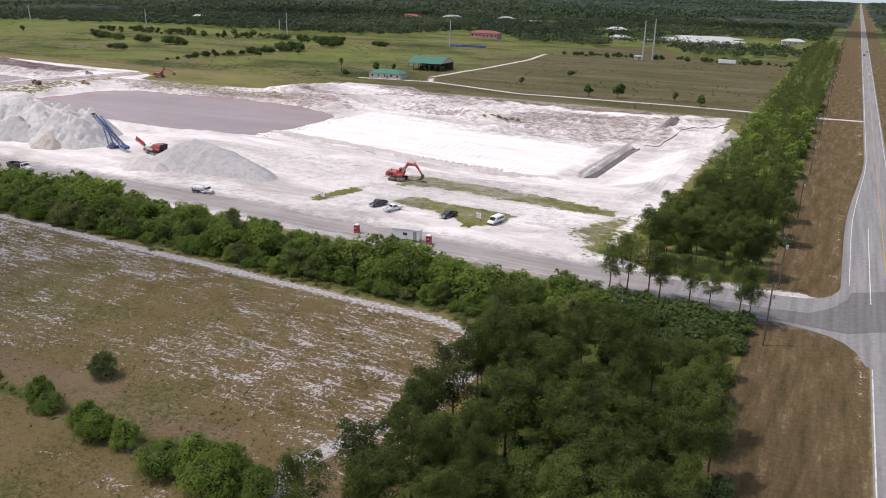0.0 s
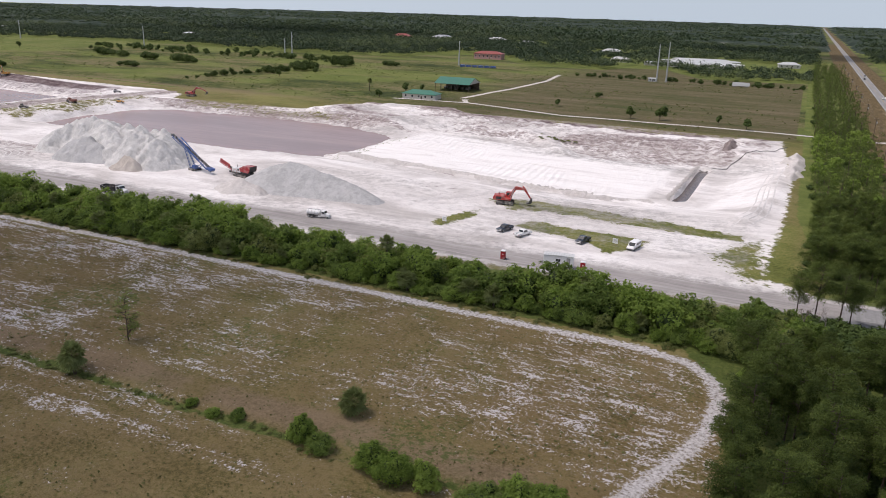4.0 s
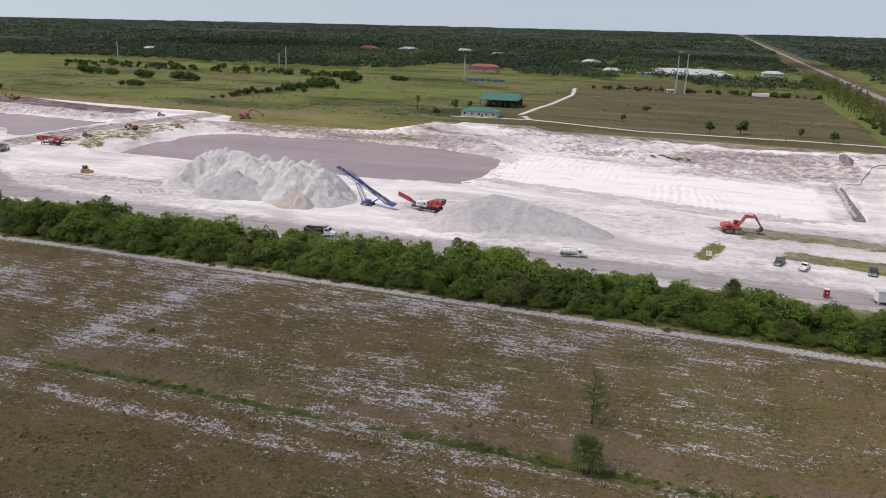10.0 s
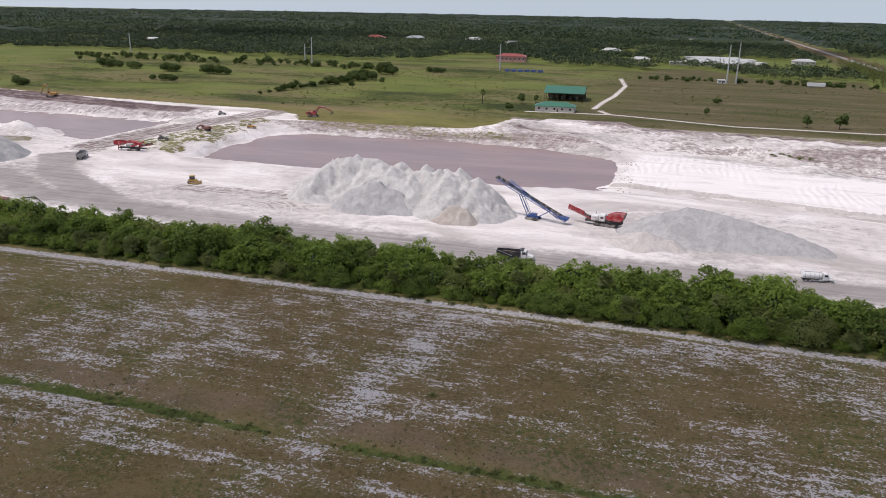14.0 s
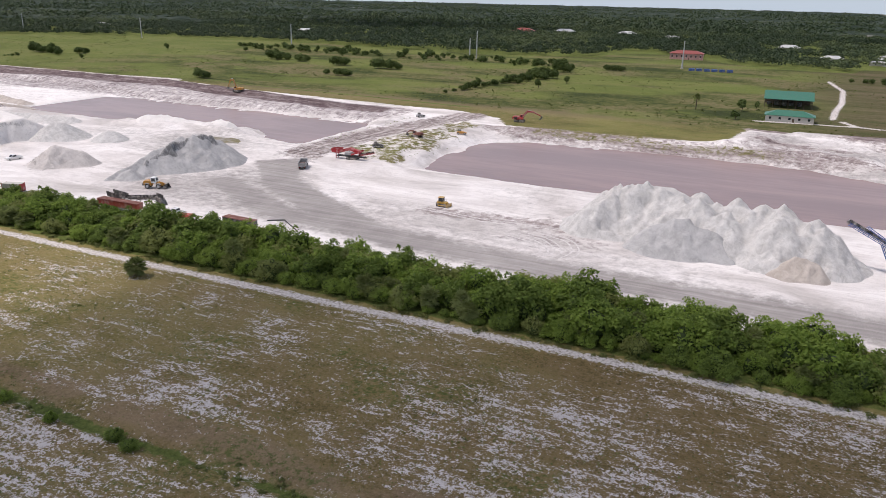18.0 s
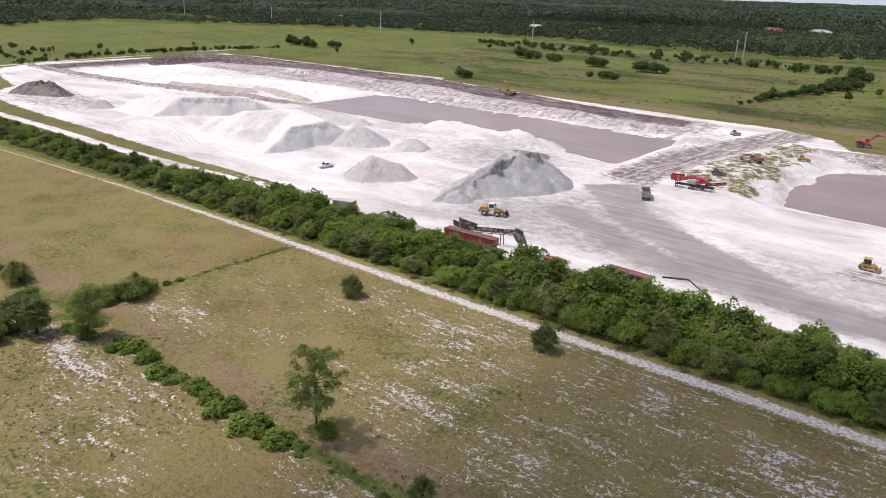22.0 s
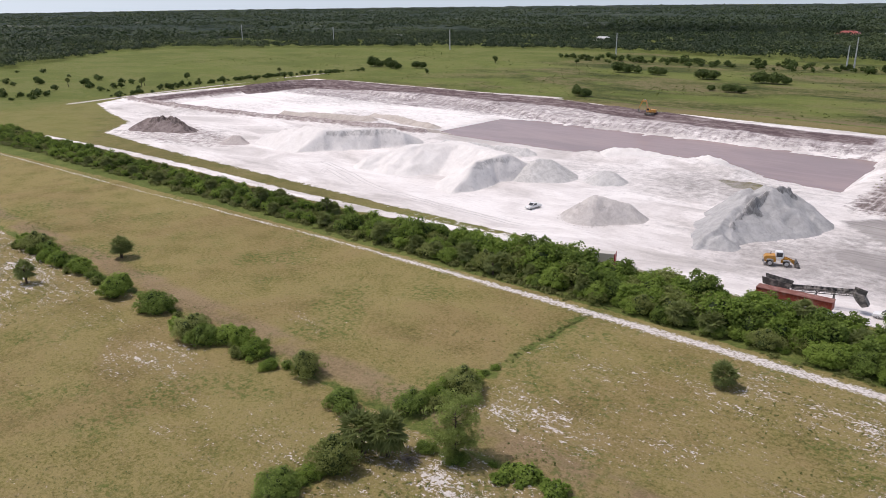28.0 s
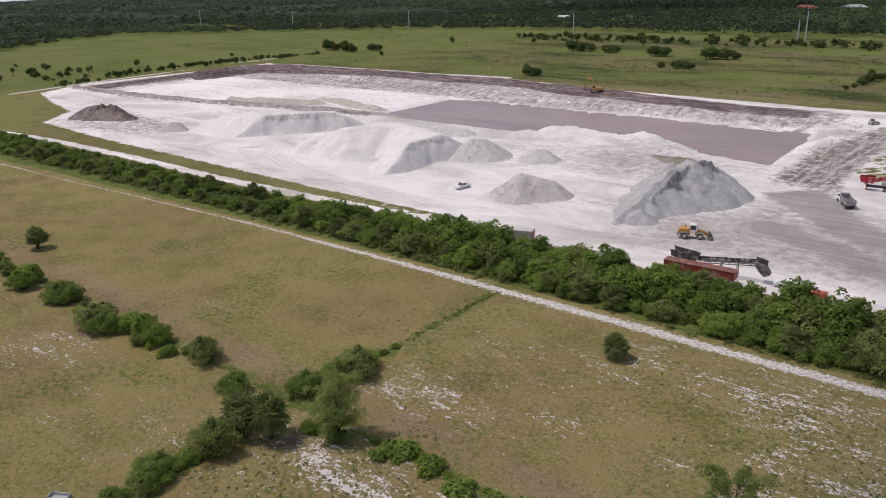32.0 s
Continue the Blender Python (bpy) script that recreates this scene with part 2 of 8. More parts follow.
def ground_mat():
    k = Nodes("ground")
    c = k.coords()
    za, zb = k.n("Attribute"), k.n("Attribute")
    za.attribute_name, zb.attribute_name = "zone_a", "zone_b"
    sa, sb = k.n("SeparateColor", Color=za.outputs["Color"]), k.n("SeparateColor", Color=zb.outputs["Color"])
    sand, grey, soil, path = sa.outputs[0], sa.outputs[1], sa.outputs[2], za.outputs["Alpha"]
    green, patch, scrub, mown = sb.outputs[0], sb.outputs[1], sb.outputs[2], zb.outputs["Alpha"]
    edge = k.math("MULTIPLY", k.math("SUBTRACT", k.noise(c, 0.30, 9, 0.75), 0.5), 2.0)
    fine = k.noise(c, 1.3, 6, 0.75)
    mid = k.noise(c, 0.09, 6, 0.6)
    big = k.noise(c, 0.016, 5, 0.6)
    pos = k.n("SeparateXYZ", Vector=c)
    meadow = k.math("MAXIMUM", k.step(pos.outputs[1], 395.0, 415.0), k.step(k.math("ADD", k.math("MULTIPLY", pos.outputs[0], -1.0), k.math("MULTIPLY", edge, 20.0)), 890.0, 930.0))
    # pasture
    grain = k.noise(c, 3.2, 5, 0.8)
    f = k.math("ADD", k.math("MULTIPLY", k.math("ADD", k.math("MULTIPLY", fine, 0.55), k.math("MULTIPLY", grain, 0.45)), 0.72), k.math("MULTIPLY", mid, 0.28))
    f = k.math("MULTIPLY_ADD", k.math("SUBTRACT", f, 0.5), 1.5, 0.5)
    dry = k.ramp(f, (0.34, (0.092, 0.078, 0.025)), (0.45, (0.172, 0.127, 0.053)), (0.55, (0.246, 0.174, 0.084)), (0.66, (0.124, 0.114, 0.032)))
    lush = k.ramp(f, (0.34, (0.105, 0.106, 0.032)), (0.45, (0.214, 0.186, 0.066)), (0.55, (0.306, 0.246, 0.110)), (0.66, (0.166, 0.160, 0.046)))
    tv = k.n("TexVoronoi", Vector=c, Scale=0.85)
    tuft = k.step(k.math("ADD", tv.outputs["Distance"], k.math("MULTIPLY", k.math("SUBTRACT", k.noise(c, 3.0, 4, 0.7), 0.5), 0.8)), 0.42, 0.18)
    gf = k.math("ADD", green, k.math("MULTIPLY", k.math("SUBTRACT", k.noise(c, 0.05, 8, 0.72), 0.5), 0.9))
    gf = k.math("ADD", gf, k.math("MULTIPLY", k.math("SUBTRACT", big, 0.5), 0.9))
    col = k.mix(k.step(gf, 0.15, 0.85), dry, lush)
    col = k.mix(k.math("MULTIPLY", tuft, k.math("MULTIPLY_ADD", green, -0.3, 0.34)), col, k.mix(green, (0.066, 0.058, 0.024), (0.066, 0.078, 0.024)))
    tan = k.math("MULTIPLY", k.step(k.noise(c, 0.028, 6, 0.65, 0.5), 0.46, 0.62), k.step(pos.outputs[1], 119.0, 113.0))
    col = k.mix(k.math("MULTIPLY", tan, k.math("MULTIPLY_ADD", green, 0.8, -0.12, clamp=True)), col, k.ramp(f, (0.36, (0.132, 0.097, 0.043)), (0.50, (0.246, 0.178, 0.083)), (0.64, (0.319, 0.238, 0.124))))
    verge = k.math("MULTIPLY", k.step(k.math("ABSOLUTE", k.math("SUBTRACT", pos.outputs[1], k.math("MULTIPLY_ADD", mid, 4.0, 65.0))), 4.6, 1.6), k.step(k.noise(c, 0.06, 4, 0.6), 0.36, 0.52))
    col = k.mix(k.math("MULTIPLY", verge, 0.75), col, k.ramp(f, (0.36, (0.185, 0.130, 0.078)), (0.62, (0.330, 0.240, 0.155))))
    clump = k.math("MULTIPLY", k.step(k.noise(c, 0.05, 4, 0.55), 0.51, 0.63), k.step(k.noise(c, 0.85, 7, 0.75), 0.47, 0.58))
    col = k.mix(k.math("MULTIPLY", clump, 0.7), col, (0.070, 0.112, 0.022))
    turf = k.math("ADD", k.math("MULTIPLY", k.noise(k.scaled(c, (0.012, 0.02, 1)), 1.0, 9, 0.66, 0.4), 0.62), k.math("MULTIPLY", k.noise(c, 0.22, 8, 0.75), 0.38))
    field = k.ramp(turf, (0.41, (0.040, 0.052, 0.018)), (0.46, (0.070, 0.086, 0.026)), (0.505, (0.108, 0.112, 0.040)), (0.545, (0.176, 0.150, 0.078)), (0.60, (0.092, 0.102, 0.034)))
    worn = k.math("MULTIPLY", k.step(k.math("ABSOLUTE", k.math("SUBTRACT", k.math("MULTIPLY_ADD", edge, 8.0, pos.outputs[1]), 404.0)), 16.0, 4.0), k.math("MULTIPLY", k.step(pos.outputs[0], -640.0, -600.0), k.step(pos.outputs[0], -300.0, -360.0)))
    field = k.mix(k.math("MULTIPLY", worn, 0.75), field, (0.180, 0.142, 0.088))
    # brightened green swaths: sunlit patches of the meadow put into its colour
    bright = k.math("MULTIPLY", k.step(k.noise(k.scaled(c, (0.006, 0.011, 1)), 1.0, 3, 0.5), 0.47, 0.58), 0.7)
    # the west meadow's sunlit look, painted in as lighter green
    west = k.math("MULTIPLY", k.step(k.math("ADD", pos.outputs[0], k.math("MULTIPLY", edge, 40.0)), -780.0, -880.0), 0.6)
    bright = k.math("MAXIMUM", bright, west)
    field = k.mix(bright, field, k.mix(fine, (0.104, 0.140, 0.030), (0.190, 0.212, 0.062)))
    col = k.mix(k.math("MULTIPLY", k.step(pos.outputs[1], 121.0, 128.0), 0.5), col, field)
    col = k.mix(meadow, col, field)
    brown = k.ramp(k.math("ADD", k.math("MULTIPLY", k.noise(k.scaled(c, (0.012, 0.06, 1)), 1.0, 8, 0.68), 0.6), k.math("MULTIPLY", k.noise(c, 0.3, 8, 0.75), 0.4)), (0.40, (0.064, 0.074, 0.026)), (0.50, (0.104, 0.092, 0.046)), (0.60, (0.150, 0.120, 0.074)))
    col = k.mix(k.math("MULTIPLY", meadow, k.step(mown, 0.05, 0.36)), col, brown)
    straw = k.ramp(k.math("ADD", k.math("MULTIPLY", k.noise(k.scaled(c, (0.5, 0.07, 1)), 1.0, 7, 0.7), 0.6), k.math("MULTIPLY", k.noise(c, 1.2, 7, 0.78), 0.4)), (0.38, (0.068, 0.058, 0.024)), (0.47, (0.112, 0.082, 0.041)), (0.55, (0.152, 0.110, 0.058)), (0.64, (0.24, 0.19, 0.115)))
    col = k.mix(k.math("MULTIPLY", k.step(k.math("ADD", mown, k.math("MULTIPLY", edge, 0.5)), 0.4, 0.6), k.step(mown, 0.38, 0.45)), col, straw)
    # bare white sand showing between the tufts
    plough = k.math("SINE", k.math("MULTIPLY_ADD", pos.outputs[1], 3.3, k.math("MULTIPLY", k.noise(c, 0.07, 3, 0.5), 16.0)))
    pt = k.math("MULTIPLY", k.noise(k.scaled(c, (1.1, 1.4, 1.0)), 1.0, 7, 0.70, 0.4), 0.36)
    pt = k.math("MULTIPLY_ADD", k.noise(c, 2.6, 5, 0.75), 0.37, pt)
    pt = k.math("MULTIPLY_ADD", k.noise(k.scaled(c, (0.16, 0.24, 1.0)), 1.0, 5, 0.62), 0.27, pt)
    pt = k.math("MULTIPLY_ADD", k.noise(k.scaled(c, (0.035, 0.06, 1.0)), 1.0, 3, 0.5), 0.14, pt)
    pt = k.math("MULTIPLY_ADD", plough, k.math("MULTIPLY", k.step(pos.outputs[0], -36.0, -46.0), 0.014), pt)
    lo = k.math("SUBTRACT", 0.737, k.math("MULTIPLY", patch, 0.21))
    pm = k.step(pt, lo, k.math("ADD", lo, 0.022))
    halo = k.math("MULTIPLY", k.step(pt, k.math("SUBTRACT", lo, 0.075), lo), 0.45)
    col = k.mix(halo, col, k.mix(fine, (0.210, 0.152, 0.088), (0.360, 0.275, 0.180)))
    col = k.mix(k.math("MULTIPLY", pm, 0.97), col, k.mix(fine, (0.52, 0.475, 0.45), (0.82, 0.775, 0.75)))
    # weeds
    col = k.mix(k.step(k.math("ADD", scrub, k.math("MULTIPLY", edge, 0.8)), 0.45, 0.7), col, k.ramp(k.math("ADD", k.math("MULTIPLY", fine, 0.6), k.math("MULTIPLY", mid, 0.4)), (0.36, (0.066, 0.092, 0.024)), (0.5, (0.122, 0.150, 0.040)), (0.64, (0.205, 0.210, 0.070))))
    yard_grass = k.math("MULTIPLY", k.step(pos.outputs[1], 158.0, 166.0), k.step(pos.outputs[1], 232.0, 224.0))
    col = k.mix(k.math("MULTIPLY", k.math("MULTIPLY", yard_grass, k.step(pos.outputs[0], -150.0, -140.0)), k.step(pos.outputs[0], -32.0, -40.0)), col, k.ramp(k.math("ADD", k.math("MULTIPLY", fine, 0.6), k.math("MULTIPLY", mid, 0.4)), (0.38, (0.075, 0.092, 0.024)), (0.5, (0.150, 0.160, 0.044)), (0.62, (0.235, 0.215, 0.085))))
    # quarry floor
    wash = k.noise(k.scaled(c, (0.022, 0.05, 0.2)), 1.0, 10, 0.66, 0.8)
    ws = k.ramp(wash, (0.34, (0.50, 0.465, 0.44)), (0.43, (0.64, 0.60, 0.575)), (0.51, (0.745, 0.705, 0.68)), (0.60, (0.85, 0.815, 0.79)))
    ws = k.mix(k.math("MULTIPLY", k.step(k.noise(c, 0.5, 9, 0.8), 0.5, 0.68), 0.22), ws, (0.50, 0.46, 0.43))
    ruts = k.noise(k.scaled(c, (0.05, 0.6, 0.3)), 1.0, 8, 0.72, 2.2)
    ws = k.mix(k.math("MULTIPLY", k.step(ruts, 0.52, 0.64), 0.34), ws, (0.44, 0.405, 0.38))
    swept = k.ramp(k.noise(k.scaled(c, (0.035, 0.22, 1)), 1.0, 6, 0.65, 0.5), (0.34, (0.74, 0.70, 0.675)), (0.46, (0.835, 0.80, 0.775)), (0.6, (0.87, 0.84, 0.815)))
    ws = k.mix(k.step(mown, 0.2, 0.8), ws, swept)
    col = k.mix(k.step(k.math("ADD", sand, k.math("MULTIPLY", edge, 0.62)), 0.42, 0.58), col, ws)
    tracks = k.noise(k.scaled(c, (0.02, 0.75, 0.3)), 1.0, 5, 0.6, 0.4)
    gr = k.ramp(k.math("ADD", k.math("MULTIPLY", tracks, 0.6), k.math("MULTIPLY", mid, 0.4)), (0.38, (0.27, 0.250, 0.238)), (0.62, (0.42, 0.393, 0.375)))
    col = k.mix(k.step(k.math("ADD", grey, k.math("MULTIPLY", edge, 0.7)), 0.2, 0.85), col, gr)
    strata = k.noise(k.scaled(c, (0.03, 0.05, 1.6)), 1.0, 6, 0.65, 0.5)
    so = k.ramp(k.math("ADD", k.math("MULTIPLY", strata, 0.5), k.math("MULTIPLY", k.noise(c, 0.5, 6, 0.7), 0.5)), (0.36, (0.155, 0.118, 0.115)), (0.48, (0.29, 0.240, 0.230)), (0.61, (0.53, 0.478, 0.455)))
    rills = k.ramp(k.math("ADD", k.math("MULTIPLY", k.noise(k.scaled(c, (0.42, 0.05, 0.2)), 1.0, 7, 0.68, 0.6), 0.6), k.math("MULTIPLY", strata, 0.4)), (0.38, (0.175, 0.145, 0.148)), (0.48, (0.320, 0.280, 0.278)), (0.60, (0.54, 0.495, 0.485)))
    so = k.mix(k.math("MULTIPLY", k.step(pos.outputs[1], 332.0, 338.0), k.step(pos.outputs[0], -446.0, -456.0)), so, rills)
    wheel = k.noise(k.scaled(c, (0.55, 0.045, 0.3)), 1.0, 7, 0.7, 0.9)
    rut = k.ramp(wheel, (0.36, (0.145, 0.115, 0.108)), (0.48, (0.25, 0.207, 0.196)), (0.62, (0.50, 0.445, 0.42)))
    lane = k.math("MULTIPLY", k.step(pos.outputs[0], -472.0, -460.0), k.step(pos.outputs[0], -404.0, -418.0))
    so = k.mix(lane, so, rut)
    purple = k.ramp(k.math("ADD", k.math("MULTIPLY", strata, 0.45), k.math("MULTIPLY", k.noise(k.scaled(c, (0.2, 0.4, 0.5)), 1.0, 8, 0.75), 0.55)), (0.40, (0.085, 0.058, 0.060)), (0.50, (0.160, 0.120, 0.120)), (0.60, (0.30, 0.255, 0.245)))
    so = k.mix(k.step(soil, 0.72, 0.92), so, purple)
    col = k.mix(k.step(k.math("ADD", soil, k.math("MULTIPLY", edge, k.math("MULTIPLY_ADD", k.step(soil, 0.6, 0.9), -0.55, 0.8))), 0.34, 0.72), col, so)
    pc = k.ramp(k.noise(c, 1.6, 7, 0.75), (0.39, (0.26, 0.22, 0.17)), (0.46, (0.55, 0.505, 0.475)), (0.57, (0.76, 0.715, 0.69)))
    pe = k.math("MULTIPLY", k.math("SUBTRACT", k.noise(c, 1.1, 8, 0.78), 0.5), 1.5)
    col = k.mix(k.step(k.math("ADD", path, pe), 0.42, 0.58), col, pc)
    k.set(col, 0.95, 0.0, 0.08)
    blade = k.math("SINE", k.math("MULTIPLY_ADD", pos.outputs[0], 1.9, k.math("MULTIPLY", k.noise(c, 0.05, 3), 16.0)))       # the dozer's blade marks
    swath = k.math("MULTIPLY", k.step(mown, 0.5, 0.9), k.math("MULTIPLY", k.step(k.noise(c, 0.03, 3), 0.48, 0.56), k.step(pos.outputs[0], -60.0, -70.0)))
    k.bump(k.math("ADD", k.math("ADD", k.noise(c, 0.8, 9, 0.75), k.math("MULTIPLY", mid, 1.2)), k.math("MULTIPLY", k.math("MULTIPLY", blade, swath), 0.22)), 0.75, 0.7)
    return k.m


def water_mat(name, silt, clear):
    k = Nodes(name)
    c = k.coords()
    f = k.math("ADD", k.math("MULTIPLY", k.noise(k.scaled(c, (0.5, 1.5, 1)), 0.02, 5, 0.6, 0.5), 0.7), k.math("MULTIPLY", k.noise(k.scaled(c, (0.06, 0.4, 1)), 1.0, 5, 0.6), 0.3))
    k.set(k.mix(k.step(f, 0.36, 0.64), clear, silt), 0.24, 0.0, 0.32)
    k.bump(k.math("ADD", k.noise(k.scaled(c, (0.7, 1.6, 1)), 1.0, 5, 0.65), k.noise(c, 0.12, 3)), 0.07, 0.12)
    return k.m


def asphalt_mat(name="asphalt", tone=1.0):
    k = Nodes(name)
    c = k.coords()
    f = k.math("ADD", k.math("MULTIPLY", k.noise(k.scaled(c, (0.9, 0.03, 1)), 1.0, 5), 0.6), k.math("MULTIPLY", k.noise(c, 1.0, 6), 0.4))
    k.set(k.ramp(f, (0.35, tuple(tone * v for v in (0.185, 0.182, 0.180))), (0.65, tuple(tone * v for v in (0.30, 0.296, 0.290)))), 0.9, 0.0, 0.2)
    k.bump(k.noise(c, 9.0, 3), 0.3, 0.03)
    return k.m


M["ground"], M["asphalt"] = ground_mat(), asphalt_mat()
M["asphalt_dark"] = asphalt_mat("dark_asphalt", 0.66)
M["water"] = water_mat("pond_water", (0.315, 0.212, 0.196), (0.240, 0.164, 0.152))
M["ditch_water"] = water_mat("trench_water", (0.135, 0.105, 0.096), (0.092, 0.072, 0.067))


# ---- helpers for shapes ----
def mesh_of(name, verts, faces, material, smooth=False):
    me = bpy.data.meshes.new(name)
    me.from_pydata([tuple(v) for v in verts], [], faces)
    me.materials.append(material)
    if smooth:
        me.polygons.foreach_set("use_smooth", [True] * len(me.polygons))
    me.update()
    return me


def leaf_mesh(name, v, material):
    """A mesh of loose pointed leaves from an array n x 3 x 3."""
    n = len(v)
    me = bpy.data.meshes.new(name)
    me.vertices.add(3 * n), me.loops.add(3 * n), me.polygons.add(n)
    me.vertices.foreach_set("co", v.reshape(-1).astype(np.float32))
    me.loops.foreach_set("vertex_index", np.arange(3 * n, dtype=np.int32))
    me.polygons.foreach_set("loop_start", np.arange(0, 3 * n, 3, dtype=np.int32))
    me.materials.append(material)
    me.update(calc_edges=True)
    return me


def part(name, data, material=None, parent=None, label="", at=None):
    """Links a mesh or a bmesh as one object under a thing or a part."""
    if isinstance(data, bmesh.types.BMesh):
        me = bpy.data.meshes.new(name)
        data.to_mesh(me)
        data.free()
        me.materials.append(material)
        data = me
    ob = new(name, data)
    ob.parent = parent
    if at is not None:
        ob.matrix_basis = at
    return tagged(ob, label)


def sd_poly(X, Y, pts):
    """Signed distance to a polygon, positive inside."""
    pts = np.array(pts, float)
    d = np.full(X.shape, 1e18)
    inside = np.zeros(X.shape, bool)
    for (x0, y0), (x1, y1) in zip(pts, np.roll(pts, -1, 0)):
        ex, ey = x1 - x0, y1 - y0
        t = np.clip(((X - x0) * ex + (Y - y0) * ey) / (ex * ex + ey * ey + 1e-12), 0, 1)
        d = np.minimum(d, (X - x0 - t * ex) ** 2 + (Y - y0 - t * ey) ** 2)
        hit = ((y0 > Y) != (y1 > Y)) & (X < ex * (Y - y0) / (ey if ey else 1e-9) + x0)
        inside ^= hit
    return np.where(inside, 1, -1) * np.sqrt(d)


def d_line(X, Y, pts):
    """Distance to an open line, and the place along it from 0 to 1."""
    d, where = np.full(X.shape, 1e18), np.zeros(X.shape)
    for i, ((x0, y0), (x1, y1)) in enumerate(zip(pts[:-1], pts[1:])):
        ex, ey = x1 - x0, y1 - y0
        t = np.clip(((X - x0) * ex + (Y - y0) * ey) / (ex * ex + ey * ey), 0, 1)
        q = (X - x0 - t * ex) ** 2 + (Y - y0 - t * ey) ** 2
        where = np.where(q < d, (i + t) / (len(pts) - 1), where)
        d = np.minimum(d, q)
    return np.sqrt(d), where


def vnoise(X, Y, scale, seed=0, octaves=4):
    """Smooth value noise from -1 to 1."""
    out, amp, tot = np.zeros(X.shape), 1.0, 0.0
    for o in range(octaves):
        rs = np.random.RandomState(seed * 17 + o)
        tab = rs.rand(256, 256) * 2 - 1
        u, v = X / scale + 1000.3, Y / scale + 1000.7
        iu, iv = np.floor(u).astype(int), np.floor(v).astype(int)
        fu, fv = u - iu, v - iv
        fu, fv = fu * fu * (3 - 2 * fu), fv * fv * (3 - 2 * fv)
        g = lambda a, b: tab[(iu + a) % 256, (iv + b) % 256]
        out += amp * ((g(0, 0) * (1 - fu) + g(1, 0) * fu) * (1 - fv) + (g(0, 1) * (1 - fu) + g(1, 1) * fu) * fv)
        tot += amp
        amp, scale = amp * 0.5, scale * 0.5
    return out / tot


def ramp01(v, lo, hi):
    t = np.clip((v - lo) / (hi - lo), 0, 1)
    return t * t * (3 - 2 * t)


# ---- the lie of the land ----
WATER = -4.0
POND_E = [(-396, 258), (-340, 247), (-313, 245), (-250, 246), (-227, 254), (-222, 286), (-228, 320), (-262, 335), (-310, 337), (-380, 333), (-397, 318), (-402, 288)]
RIM_E = [(-408, 246), (-398, 240), (-340, 239), (-250, 238), (-216, 245), (-210, 290), (-214, 332), (-255, 352), (-310, 355), (-375, 352), (-408, 345), (-418, 300)]
LOW_W = [(-880, 254), (-790, 250), (-690, 262), (-638, 271), (-591, 269), (-545, 270), (-520, 292), (-507, 299), (-490, 276), (-466, 270), (-468, 338), (-550, 336), (-648, 338), (-700, 352), (-860, 375), (-885, 362)]
RIM_W = [(-897, 238), (-790, 241), (-690, 254), (-640, 262), (-560, 262), (-525, 270), (-508, 276), (-490, 264), (-458, 258), (-456, 362), (-470, 374), (-510, 374), (-596, 386), (-665, 398), (-731, 396), (-869, 394), (-900, 372)]
QUARRY = [(-44, 172), (-41, 230), (-40, 300), (-47, 399), (-109, 384), (-170, 390), (-243, 404), (-290, 410), (-298, 360), (-340, 352), (-400, 352), (-412, 372), (-440, 384), (-470, 384), (-596, 392), (-665, 404), (-900, 398), (-912, 250), (-893, 212), (-842, 196), (-800, 186), (-776, 161), (-712, 156), (-600, 153), (-545, 150), (-494, 149), (-470, 146), (-300, 145), (-236, 146), (-100, 149), (-30, 150), (8, 148), (8, 166), (-30, 163)]
PATH = [(-900, 95), (-758, 106), (-661, 110), (-554, 116), (-479, 117), (-374, 117.5), (-304, 118.5), (-206, 119.5), (-155, 118.5), (-84, 117.5), (-62, 117.5), (-53, 115), (-48.5, 110), (-46.5, 103), (-47, 93), (-49, 85), (-52.5, 76), (-56, 67), (-54.5, 60), (-52, 40), (-52, 0), (-52, -140)]
HAUL = [(8, 157), (-22, 155), (-60, 156), (-115, 156), (-170, 159), (-236, 157), (-320, 160), (-400, 168), (-440, 190)]
CAUSEWAY = [(-425, 205), (-445, 240), (-445, 290), (-436, 340), (-428, 372)]
DRIVE = [(-34, 427), (-78, 429), (-170, 426), (-240, 447), (-290, 440)]
DRIVE_N = [(-240, 447), (-252, 470), (-250, 510), (-246, 552), (-244, 632), (-254, 705)]
WTRACK = [(-790, 137), (-762, 138.5), (-715, 142), (-660, 143), (-607, 142), (-557, 144), (-494, 147)]
WOODS = [(-25, 780), (-60, 770), (-130, 762), (-180, 860), (-225, 850), (-235, 800), (-310, 800), (-400, 905), (-470, 960), (-480, 830), (-560, 790), (-720, 780), (-870, 820), (-960, 800), (-1075, 760), (-1230, 660), (-1390, 540), (-1320, 395), (-1210, 260), (-1500, 100), (-2100, -200), (-2300, 900), (-2000, 1800), (-25, 1800)]
PLATE = [(-224, 264), (-157, 258), (-99, 253), (-86, 260), (-85, 328), (-140, 335), (-217, 341)]
PIT_NE = [(-224, 262), (-157, 254), (-104, 247), (-80, 251), (-67, 262), (-65, 333), (-84, 342), (-140, 346), (-218, 348)]
TRENCH = [(-77.3, 265), (-76, 298), (-75.3, 332)]
DRAIN = [(-224, 262), (-157, 255.5), (-136, 251.5), (-104, 248.5), (-80, 253)]
DITCH_Y, CROSS_X = 62.0, -471.5


